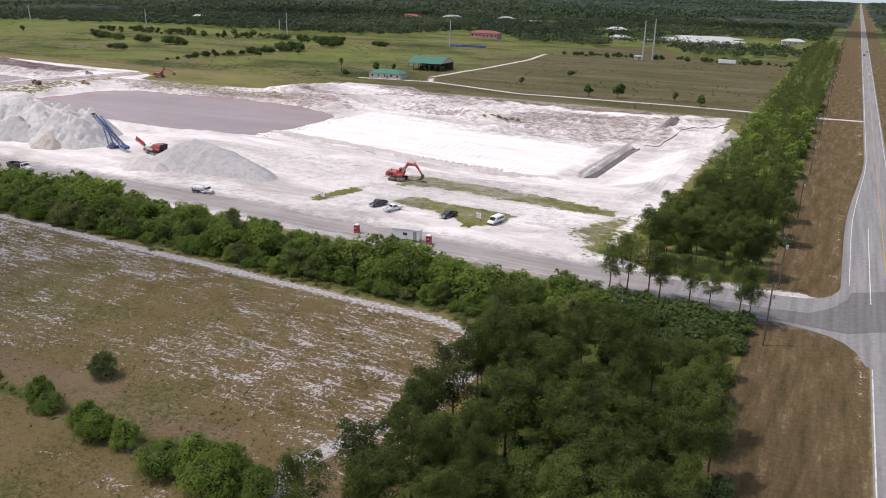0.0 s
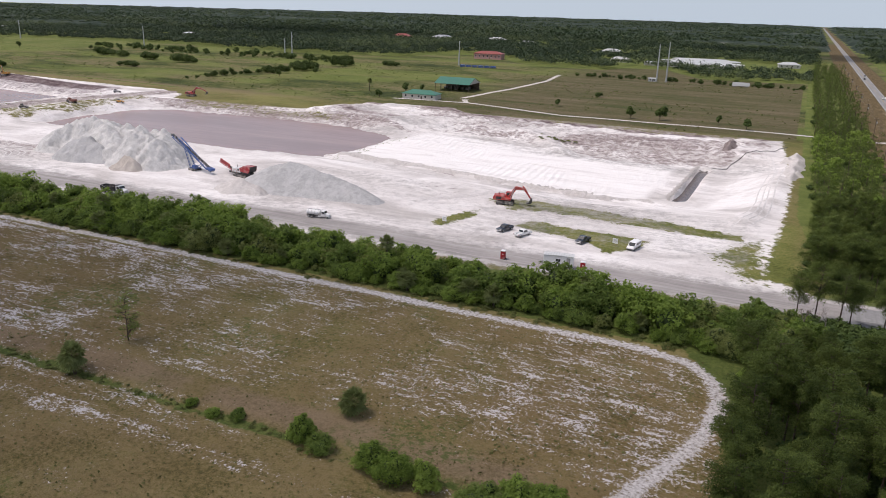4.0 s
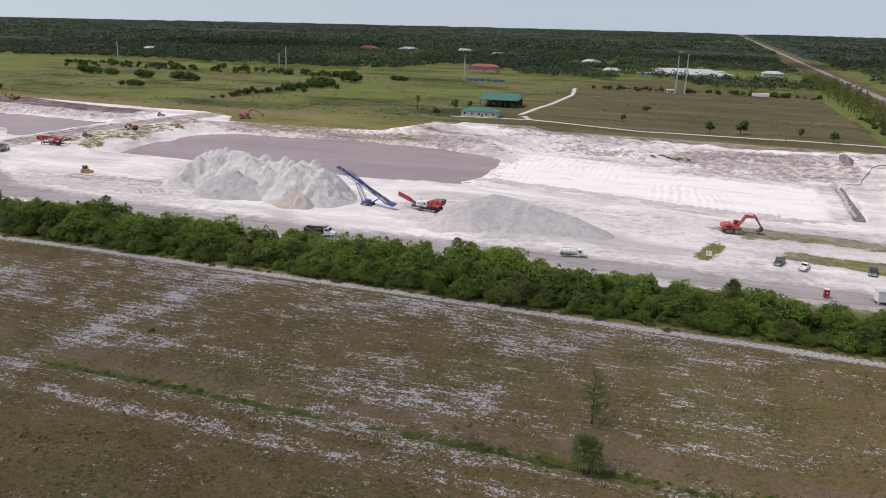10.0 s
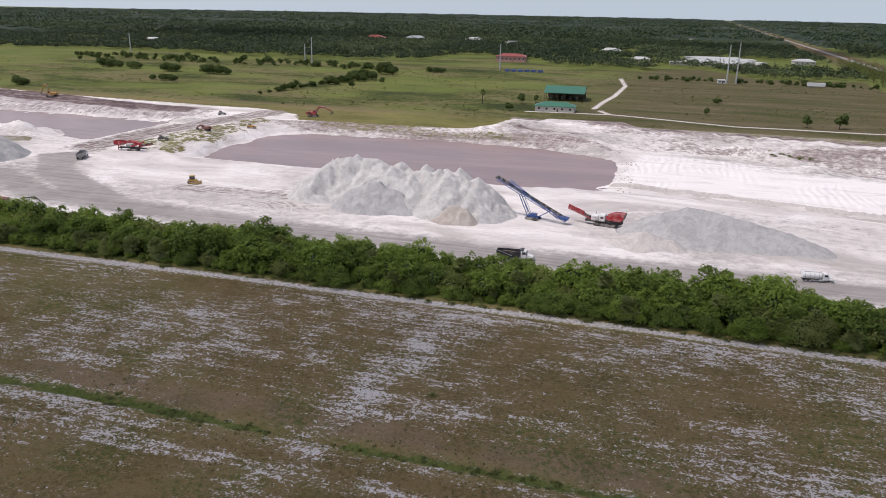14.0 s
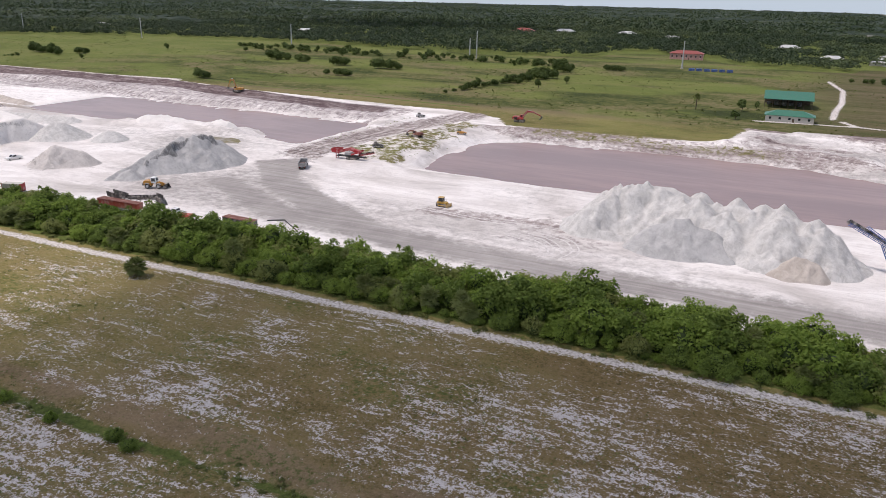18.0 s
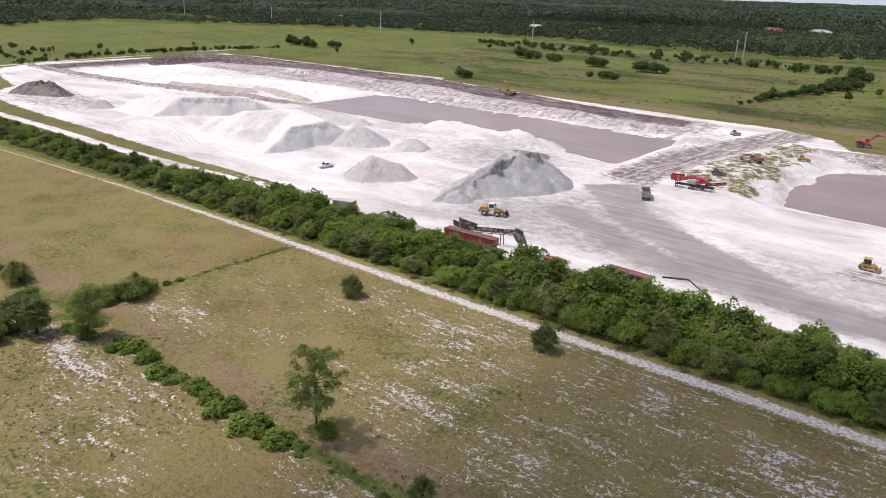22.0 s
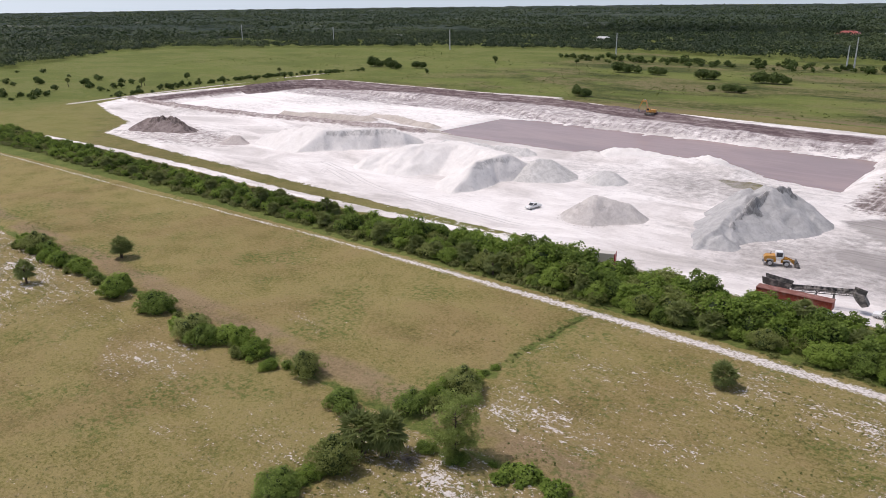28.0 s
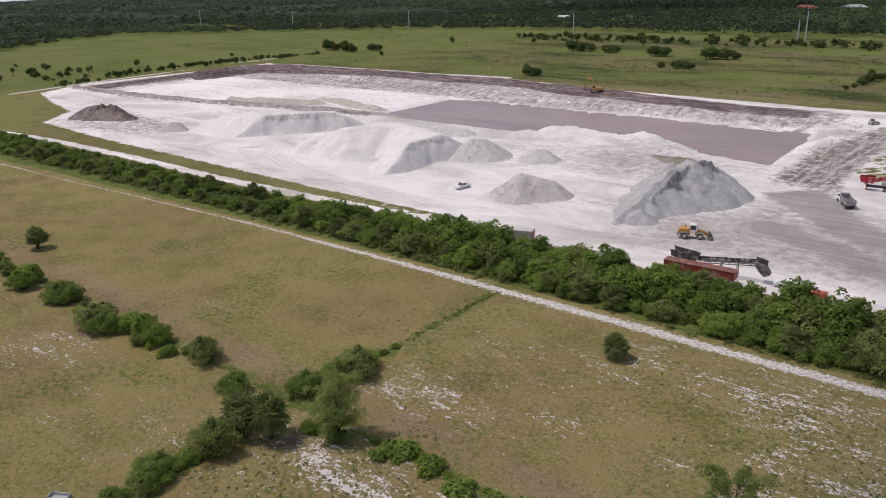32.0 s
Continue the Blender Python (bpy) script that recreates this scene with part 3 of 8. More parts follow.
def lie(X, Y):
    z = 0.25 * vnoise(X, Y, 40, 3) * ramp01(np.abs(X - 13), 10, 20)
    q = sd_poly(X, Y, QUARRY)
    z = z + np.where(q > 0, (0.30 * vnoise(X, Y, 9, 4) + 0.16 * vnoise(X, Y, 4, 6, 2)) * ramp01(q, 0, 6) * ramp01(-X, -2, 12), 0)
    for low, rim, sd in ((POND_E, RIM_E, 5), (LOW_W, RIM_W, 6)):
        a, b = sd_poly(X, Y, low), sd_poly(X, Y, rim)
        a = a + 2.0 * vnoise(X, Y, 14, sd) * ramp01(-b, -60, -3)
        t = np.where(a > 0, 1.0, np.clip(b, 0, None) / (np.clip(b, 0, None) + np.clip(-a, 0, None) + 1e-6))
        if low is LOW_W:                                   # a broad bench, then a steep face down to the water
            t = np.where(Y > 325, np.maximum(0.16 * t, ramp01(t, 0.46, 1.0)), t)
        bench = np.clip(t + 0.09 * np.sin(t * 9.4) + 0.06 * vnoise(X, Y, 7, sd + 9), 0, 1)
        depth = np.where(b > 0, -4.2 * bench, 0)
        depth = depth - np.where(a > 0, 2.4 * ramp01(a, 0, 9), 0)
        if low is LOW_W:                                   # the west floor is dry
            dryf = ramp01(-X + 4 * vnoise(X, Y, 25, 8), 648, 668)
            depth = np.where(b > 0, np.maximum(depth, -3.5 + 0.5 * vnoise(X, Y, 20, 12)) * dryf + depth * (1 - dryf), depth)
        if low is POND_E:                                  # the sunk floor of the newest cut, east of the pond
            floor = -3.6 - 1.8 * ramp01(X, -215, -110)
            depth = np.minimum(depth, floor * ramp01(sd_poly(X, Y, PIT_NE), -27, 2))
        z = z + depth
    # heaps and ridges of the spoil at the north-east, the trench and its lips
    spoil = ramp01(Y, 335, 350) * ramp01(-Y, -402, -392) * ramp01(X, -298, -285) * ramp01(-X, 46, 60)
    z = z + spoil * (0.5 + 1.8 * np.abs(vnoise(X, Y, 18, 21)) - 0.9 * np.abs(vnoise(X, Y, 7, 22, 2)) + 0.5 * vnoise(X, Y, 4, 23, 1))
    spur = np.exp(-(d_line(X, Y, [(-296, 356), (-282, 372), (-262, 398), (-230, 402)])[0] / 6) ** 2)
    z = z + 2.2 * spur
    z = z + 2.2 * np.exp(-(d_line(X, Y, [(-172, 358), (-156, 352), (-140, 330)])[0] / 5) ** 2)
    z = z + 1.6 * np.exp(-(d_line(X, Y, [(-52, 225), (-46, 260), (-45, 300)])[0] / 4) ** 2)
    plate = sd_poly(X, Y, PLATE)
    z = z + 0.5 * ramp01(plate, -1.5, 2.5) * (1 + 0.4 * vnoise(X, Y, 11, 31))
    tr, _ = d_line(X, Y, TRENCH)
    z = z - 2.6 * ramp01(-tr, -2.5, -1.5) + 0.25 * np.exp(-((tr - 3.9) / 1.0) ** 2) * (1 + 0.6 * vnoise(X, Y, 5, 33, 2))
    tr2, _ = d_line(X, Y, DRAIN)
    z = z - 1.2 * ramp01(-tr2, -1.8, -0.6) + 1.0 * np.exp(-((tr2 - 2.9) / 1.0) ** 2) * (1 + 0.4 * vnoise(X, Y, 4, 34, 2))
    # the shore bank between yard and the west pond
    z = z + 2.0 * np.exp(-(d_line(X, Y, [(-560, 258), (-535, 262), (-515, 270), (-498, 262)])[0] / 5) ** 2) * (1 + 0.5 * vnoise(X, Y, 7, 41))
    bank = sd_poly(X, Y, RIM_W)
    z = z + 1.8 * np.exp(-((bank - 4) / 4.5) ** 2) * (Y > 330) * ramp01(-X, 500, 600) * (1 + 0.3 * vnoise(X, Y, 12, 45))
    z = z + 0.5 * vnoise(X * 0.5, Y, 6, 46, 3) * ramp01(bank, 2, 8) * ramp01(-bank, -45, -35) * (Y > 330)
    z = z + 2.3 * np.exp(-(d_line(X, Y, [(-896, 236), (-850, 234), (-790, 238), (-731, 247), (-690, 254), (-650, 258)])[0] / 3.0) ** 2) * (1 + 0.4 * vnoise(X, Y, 9, 43))
    # scarp of the causeway's east side
    sc = sd_poly(X, Y, [(-436, 252), (-400, 243), (-404, 300), (-398, 345), (-424, 352), (-434, 300)])
    z = z + ramp01(sc, -2, 8) * (0.6 + 1.0 * np.abs(vnoise(X, Y, 8, 51)))
    # pasture ditches
    z = z - 0.5 * np.exp(-((Y - DITCH_Y + 0.7 * vnoise(X, Y, 30, 61)) / 1.6) ** 2) * (X < -50) * (X > -640)
    z = z - 0.4 * np.exp(-((X - CROSS_X + 0.7 * vnoise(X, Y, 30, 62)) / 1.5) ** 2) * (Y < 116) * (Y > -40)
    return z


def spread(*runs):
    out = [runs[0][0]]
    for a, b, s in runs:
        n = max(1, round((b - a) / s))
        out += [a + (b - a) * (i + 1) / n for i in range(n)]
    return np.array(out)


GRID = {}


def road_edge(Y):
    """The road's west edge, with the turning lane by the quarry's mouth."""
    return 12.0 - 5.2 * ramp01(Y, 146, 172) * (1 - ramp01(Y, 215, 330))


def build_ground():
    xs = spread((-5200, -2200, 400), (-2200, -1000, 40), (-1000, -920, 8), (-920, -60, 1.9), (-60, -34, 1.0), (-34, 60, 2.5), (60, 300, 20), (300, 900, 100), (900, 5200, 400))
    ys = spread((-5200, -1200, 400), (-1200, -100, 60), (-100, 0, 8), (0, 106, 2.0), (106, 124, 0.6), (124, 136, 3), (136, 412, 1.9), (412, 460, 2.5), (460, 900, 12), (900, 1400, 50), (1400, 5200, 380))
    X, Y = np.meshgrid(xs, ys)
    Z = lie(X, Y)
    GRID.update(x=xs, y=ys, z=Z)
    q = sd_poly(X, Y, QUARRY)
    enc = lambda sd, w: np.clip(0.5 + sd / w, 0, 1)
    sand = enc(q, 8)
    strip = sd_poly(X, Y, [(-765, 147), (-671, 149), (-600, 147.5), (-494, 150), (-494, 151.5), (-600, 152.5), (-727, 154), (-765, 156)])
    sand = np.minimum(sand, 1 - enc(strip, 5))
    wt, _ = d_line(X, Y, WTRACK)
    sand = np.maximum(sand, enc(2.4 - wt, 5))
    lot = sd_poly(X, Y, [(-112, 183), (-109, 194), (-95, 191), (-82, 191), (-73, 189), (-75, 178), (-82, 171), (-87, 177), (-95, 180)])
    band = sd_poly(X, Y, [(-133, 212), (-117, 217), (-96, 216), (-69, 213), (-50, 208), (-49, 200), (-64, 201), (-89, 203), (-107, 204), (-119, 201)])
    tuft = sd_poly(X, Y, [(-135, 174), (-132, 189), (-127, 198), (-124, 188), (-129, 172)])
    east = sd_poly(X, Y, [(-60, 185), (-52, 200), (-44, 215), (-40, 165), (-47, 163)])
    patchy = np.maximum.reduce([enc(lot, 7) * 0.95, enc(band, 10) * 0.92, enc(tuft, 6) * 0.8, enc(east, 18) * 0.82])
    sand = np.minimum(sand, 1.05 - patchy)
    cw = sd_poly(X, Y, [(-436, 252), (-405, 246), (-408, 300), (-404, 345), (-424, 352), (-434, 300)])
    cw = cw + 9 * vnoise(X, Y, 9, 79)
    sand = np.minimum(sand, 1 - 0.53 * ramp01(cw, -3, 5))
    sand = np.minimum(sand, 1 - 0.8 * ramp01(sd_poly(X, Y, [(-502, 252), (-490, 241), (-478, 244), (-484, 253)]), -2, 2))
    nbk = ramp01(Y, 338, 344) * ramp01(-Y, -356, -350) * ramp01(X, -396, -380) * ramp01(-X, 262, 275)
    sand = np.minimum(sand, 1 - 0.55 * nbk)
    haul, _ = d_line(X, Y, HAUL)
    grey = np.clip(1.15 - haul / 12.0, 0, 1)
    yard = sd_poly(X, Y, [(-460, 160), (-410, 160), (-395, 185), (-420, 215), (-440, 235), (-452, 205), (-470, 185)])
    grey = np.maximum(grey, 0.6 * ramp01(yard, -12, 10))
    lane = sd_poly(X, Y, [(-451, 221), (-438, 236), (-420, 205), (-395, 189), (-366, 171), (-339, 160), (-356, 155), (-383, 166), (-423, 190)])
    grey = np.maximum(grey, 1.0 * ramp01(lane, -4, 3))
    grey = np.maximum(grey, 0.45 * ramp01(sd_poly(X, Y, [(-395, 165), (-300, 162), (-300, 185), (-330, 205), (-395, 200)]), -8, 12))
    mid_strip = ramp01(X, -240, -215) * ramp01(-Y, -232, -222) * ramp01(Y, 150, 166) * ramp01(-X, 40, 50)
    grey = np.maximum(grey, mid_strip * (0.36 + 0.3 * vnoise(X, Y, 26, 73)))
    grey = np.maximum(grey, ramp01(q, 2, 12) * ramp01(-X, 255, 275) * (0.27 + 0.46 * vnoise(X, Y, 45, 74)))
    grey = np.maximum(grey, ramp01(Y, 305, 325) * ramp01(-Y, -408, -398) * ramp01(X, -300, -280) * ramp01(-X, 40, 50) * (0.42 + 0.4 * vnoise(X * 0.4, Y, 16, 78)))
    cau, _ = d_line(X, Y, CAUSEWAY)
    soil = 0.66 * ramp01(-cau, -14, -7) * ramp01(Y, 215, 245)
    nb = sd_poly(X, Y, RIM_W)
    north = ramp01(Y, 335, 348) * ramp01(nb, -8, 1) * ramp01(-X, 440, 470)
    soil = np.maximum(soil, north * (0.62 + 0.08 * vnoise(X * 0.4, Y, 9, 75)))
    soil = np.maximum(soil, 0.72 * ramp01(-d_line(X, Y, [(-896, 236), (-850, 234), (-790, 238), (-731, 247), (-690, 254), (-650, 258)])[0], -6, -3))
    soil = np.maximum(soil, 0.95 * ramp01(nb, -6, 2) * ramp01(-nb, -16, -6) * (X < -860))
    soil = np.maximum(soil, (0.98 + 0.12 * vnoise(X * 0.3, Y, 9, 77)) * ramp01(nb, -4, 1) * ramp01(-nb, -24 - 6 * vnoise(X, Y, 30, 76), -16) * ramp01(-X, 462, 480) * (Y > 320))
    ne = sd_poly(X, Y, RIM_E)
    soil = np.maximum(soil, (0.6 + 0.25 * vnoise(X * 0.3, Y, 8, 80)) * ramp01(ne, -8, 0) * ramp01(Y, 328, 340) * ramp01(-sd_poly(X, Y, POND_E), -3, 0))
    spoil = ramp01(Y, 330, 352) * ramp01(-Y, -406, -398) * ramp01(X, -300, -280) * ramp01(-X, 44, 56)
    soil = np.maximum(soil, spoil * (0.46 + 0.54 * vnoise(X * 0.3, Y, 11, 71)))
    soil = np.maximum(soil, 0.9 * np.exp(-(d_line(X, Y, [(-290, 408), (-243, 402), (-170, 388), (-109, 382), (-55, 396)])[0] / 4) ** 2))
    soil = np.maximum(soil, (0.60 + 0.22 * vnoise(X * 0.4, Y, 9, 83)) * ramp01(sd_poly(X, Y, [(-152, 350), (-150, 366), (-71, 379), (-64, 360), (-64, 340), (-122, 324)]), -5, 4))
    soil = np.maximum(soil, 0.58 * ramp01(-d_line(X, Y, [(-362, 191), (-346, 194), (-326, 195), (-312, 192)])[0], -7, -3))
    soil = np.maximum(soil, 0.42 * ramp01(sd_poly(X, Y, [(-336, 176), (-336, 204), (-312, 212), (-300, 190), (-308, 172)]), -8, 8))
    tr, _ = d_line(X, Y, TRENCH)
    soil = np.maximum(soil, 0.5 * ramp01(-tr, -2.6, -1.6))
    soil = np.maximum(soil, (0.66 + 0.3 * vnoise(X, Y, 10, 82)) * ramp01(-d_line(X, Y, DRAIN)[0], -2.4, -0.8))
    soil = np.maximum(soil, 0.5 * ramp01(sd_poly(X, Y, [(-790, 160), (-730, 160), (-690, 172), (-690, 195), (-760, 205)]), -10, 10))
    ring = np.abs(np.hypot((X + 150) / 6.0, (Y - 214) / 5.0) - 1.0)
    soil = np.maximum(soil, 0.62 * np.exp(-(ring / 0.22) ** 2))
    pd, _ = d_line(X, Y, PATH)
    path = enc(1.25 - 1.15 * ramp01(-X, 440, 600) + 0.4 * vnoise(X, Y, 12, 81) - pd, 4.5)
    dr = np.minimum(d_line(X, Y, DRIVE)[0], d_line(X, Y, DRIVE_N)[0])
    path = np.maximum(path, enc(1.7 - dr, 5))
    path = np.maximum(path, 0.9 * enc(2.5 - d_line(X, Y, [(-930, 435), (-915, 259), (-905, 200)])[0], 8))
    path = np.maximum(path, enc(4.5 - d_line(X, Y, [(-870, 400), (-735, 402), (-672, 408)])[0], 8))
    path = np.maximum(path, enc(2.0 - np.maximum(np.abs(Y - 426), np.maximum(-30 - X, X - 12)), 5))
    path = np.maximum(path, 0.9 * enc(4.0 - np.maximum(np.abs(Y - 667), np.maximum(-2 - X, X - 12)), 8))
    path = np.maximum(path, 0.5 * enc(1.2 - d_line(X, Y, [(-465, 418), (-447, 422), (-370, 420.5), (-318, 424)])[0], 4))
    path = np.maximum(path, 0.6 * enc(3 - d_line(X, Y, [(-330, 700), (-254, 705), (-150, 697), (-60, 698)])[0], 30))
    south = (Y < 117) & (X < -44)
    dryness = ramp01(X + 14 * vnoise(X, Y, 40, 94), -410, -250)
    green = np.where(south, 0.78 - 0.55 * dryness + 0.14 * ramp01(X, -190, -130) + 0.15 * vnoise(X, Y, 60, 91), 0.78)
    green = np.where(Y > 400, 0.86 + 0.25 * vnoise(X, Y, 120, 92) - 0.35 * ramp01(X, -330, -200), green)
    green = np.maximum(green, 0.5 * (np.abs(Y - DITCH_Y) < 2.5) * (X < -50) * (X > -640))
    patch = np.where(south, 0.43 + 0.40 * vnoise(X, Y, 40, 95, 3) + 0.22 * ramp01(X, -430, -350), 0.0)
    patch = patch * (1 - 0.18 * ramp01(X, -135, -115))
    patch = np.where(south & (X < -473) & (Y > 62), patch * 0.5, patch)
    for px, py, rx, ry in ((-515, 47, 24, 7), (-515, 47, 18, 4), (-452, 52, 6, 4), (-458, 78, 8, 12), (-452, 98, 5, 6), (-492, 36, 10, 5), (-520, 76, 18, 5)):
        patch = patch + np.where(south, 0.17 * np.exp(-((X - px) / rx) ** 2 - ((Y - py) / ry) ** 2), 0)
    patch = patch + np.where(south, 0.30 * np.exp(-((Y - 53 + 0.8 * vnoise(X, Y, 20, 97)) / 0.9) ** 2) * (X > -330), 0)
    patch = patch + np.where(south, 0.25 * np.exp(-((X + 246 - (Y - 80) * 0.1) / 4) ** 2) * (Y > 40), 0)
    patch = patch - np.where(south, 0.28 * np.exp(-((Y - 66.5) / 3.2) ** 2), 0)
    patch = np.where(south & (Y < 58) & (X > -330), patch - 0.27 * ramp01(np.abs(Y - 53), 1.5, 3), patch)
    scrub = (0.86 + 0.45 * vnoise(X, Y, 13, 62, 2)) * np.exp(-((Y - DITCH_Y + 1.2 * vnoise(X, Y, 26, 61)) / 1.9) ** 2) * (X < -50) * (X > -640) * ramp01(np.abs(X + 249), 4, 7)
    scrub = np.maximum(scrub, 0.72 * np.exp(-((X - CROSS_X + 0.8 * vnoise(X, Y, 14, 63)) / 2.6) ** 2) * (Y < 116) * (Y > -40))
    for ln in ([(-1000, 575), (-771, 521), (-657, 486), (-561, 478), (-512, 479), (-469, 487)], [(-701, 507), (-602, 497), (-480, 500)], [(-720, 430), (-590, 412), (-440, 400)], [(-1300, 640), (-860, 600), (-466, 668)]):
        scrub = np.maximum(scrub, 0.8 * np.exp(-(d_line(X, Y, ln)[0] / 3.0) ** 2))
    scrub = np.maximum(scrub, 0.95 * ramp01(sd_poly(X, Y, [(-900, 98), (-660, 113.5), (-480, 119.4), (-206, 122), (-55, 120), (-44, 100), (-40, 40), (-9, 40), (-9, 950), (-38, 950), (-38, 240), (-30, 165), (-48, 148), (-236, 144), (-480, 142), (-600, 136), (-900, 130)]), -1, 2))
    sc = sd_poly(X, Y, [(-436, 252), (-405, 246), (-406, 300), (-402, 345), (-424, 352), (-434, 300)])
    scrub = np.maximum(scrub, 0.36 * ramp01(sc, -3, 4))
    scrub = np.maximum.reduce([scrub, 0.85 * enc(lot, 5), 0.8 * enc(band, 8), 0.85 * enc(east, 10)])
    scrub = np.maximum(scrub, ramp01(sd_poly(X, Y, WOODS), -15, 10) * ((X > -2300) & (Y < 1900)))
    scrub = np.maximum(scrub, 1.0 * ((X > 42) & (Y > 240)))
    patch = np.where(X > -10, 0.66 * np.exp(-((X - road_edge(Y) + 1.6) / 1.6) ** 2) * (0.7 + 0.5 * vnoise(X, Y, 22, 98)), patch)
    patch = np.minimum(patch, 0.74)
    mown = np.maximum(enc(np.minimum(X + 8, 11.8 - X), 2.5) * (Y < 2000), enc(np.minimum(X - 20, 32 - X), 2.5))
    mown = np.where((Y > 400) & (X < -40), 0.36 * ramp01(X, -330, -200), mown)
    plate = sd_poly(X, Y, PLATE)
    mown = np.maximum(mown, 0.9 * ramp01(plate, -3, 6))             # swept clean inside the quarry
    mown = np.maximum(mown, 0.36 * ramp01(q, 3, 12) * ramp01(-X, 470, 520) * ramp01(-Y, -262, -240))
    mown = np.maximum(mown, 0.8 * ramp01(sd_poly(X, Y, LOW_W), -2, 8) * ramp01(-X, 650, 680))
    ny, nx = X.shape
    co = np.stack([X, Y, Z], -1).reshape(-1, 3)
    i = np.arange(nx * ny).reshape(ny, nx)
    f = np.stack([i[:-1, :-1], i[:-1, 1:], i[1:, 1:], i[1:, :-1]], -1).reshape(-1, 4)
    me = bpy.data.meshes.new("ground")
    me.vertices.add(len(co)), me.loops.add(f.size), me.polygons.add(len(f))
    me.vertices.foreach_set("co", co.reshape(-1).astype(np.float32))
    me.loops.foreach_set("vertex_index", f.reshape(-1).astype(np.int32))
    me.polygons.foreach_set("loop_start", np.arange(0, f.size, 4, dtype=np.int32))
    me.polygons.foreach_set("use_smooth", np.ones(len(f), bool))
    for name, chans in (("zone_a", (sand, grey, soil, path)), ("zone_b", (green, patch, scrub, mown))):
        at = me.attributes.new(name, "FLOAT_COLOR", "POINT")
        at.data.foreach_set("color", np.clip(np.stack(chans, -1), 0, 1).reshape(-1).astype(np.float32))
    me.materials.append(M["ground"])
    me.update(calc_edges=True)
    tagged(new("ground", me), "flat sandy pasture with a white shell quarry dug into it", "ground", kind="structure")


build_ground()


def height(x, y):
    """The ground's height at a place."""
    xs, ys, z = GRID["x"], GRID["y"], GRID["z"]
    i, j = int(np.clip(np.searchsorted(xs, x) - 1, 0, len(xs) - 2)), int(np.clip(np.searchsorted(ys, y) - 1, 0, len(ys) - 2))
    u, v = (x - xs[i]) / (xs[i + 1] - xs[i]), (y - ys[j]) / (ys[j + 1] - ys[j])
    return float((z[j, i] * (1 - u) + z[j, i + 1] * u) * (1 - v) + (z[j + 1, i] * (1 - u) + z[j + 1, i + 1] * u) * v)


def sheet(name, pts, z, material, label, category):
    """A flat sheet with an outline given by corners."""
    me = mesh_of(name, [(x, y, z) for x, y in pts], [tuple(range(len(pts)))], material)
    return tagged(new(name, me), label, category, kind="structure")


sheet("water_east", [(-412, 242), (-216, 240), (-212, 345), (-412, 348)], WATER, M["water"], "still brown water filling the east quarry pit", "pond")
sheet("water_west", [(-662, 262), (-460, 262), (-460, 345), (-662, 345)], WATER, M["water"], "still brown water filling the west quarry pit", "pond")
sheet("water_trench", [(-80, 263.5), (-74.5, 263.5), (-73, 333.5), (-78, 333.5)], -6.7, M["ditch_water"], "dark water standing in the drainage trench", "trench water")


def ribbon(name, rows, material, label, category, z=0.05):
    """A strip given by rows of left x, right x, y, with a worn edge below the ground."""
    v, f = [], []
    for i, (a, b, y) in enumerate(rows):
        v += [(a - 0.15, y, -0.3), (a, y, z), (b, y, z), (b + 0.15, y, -0.3)]
        if i:
            for j in range(3):
                f.append((4 * i - 4 + j, 4 * i - 3 + j, 4 * i + 1 + j, 4 * i + j))
    return tagged(new(name, mesh_of(name, v, f, material)), label, category, kind="structure")


ribbon("road", [(float(road_edge(np.array(y))), 19.5, y) for y in (-900, -300, 0, 60, 90, 110, 130, 146, 150, 154, 158, 162, 166, 170, 174, 215, 230, 245, 260, 275, 290, 305, 320, 330, 400, 600, 900, 1500, 2500, 3500, 4900)], M["asphalt"], "grey two-lane asphalt road running straight to the horizon", "road", 0.12)


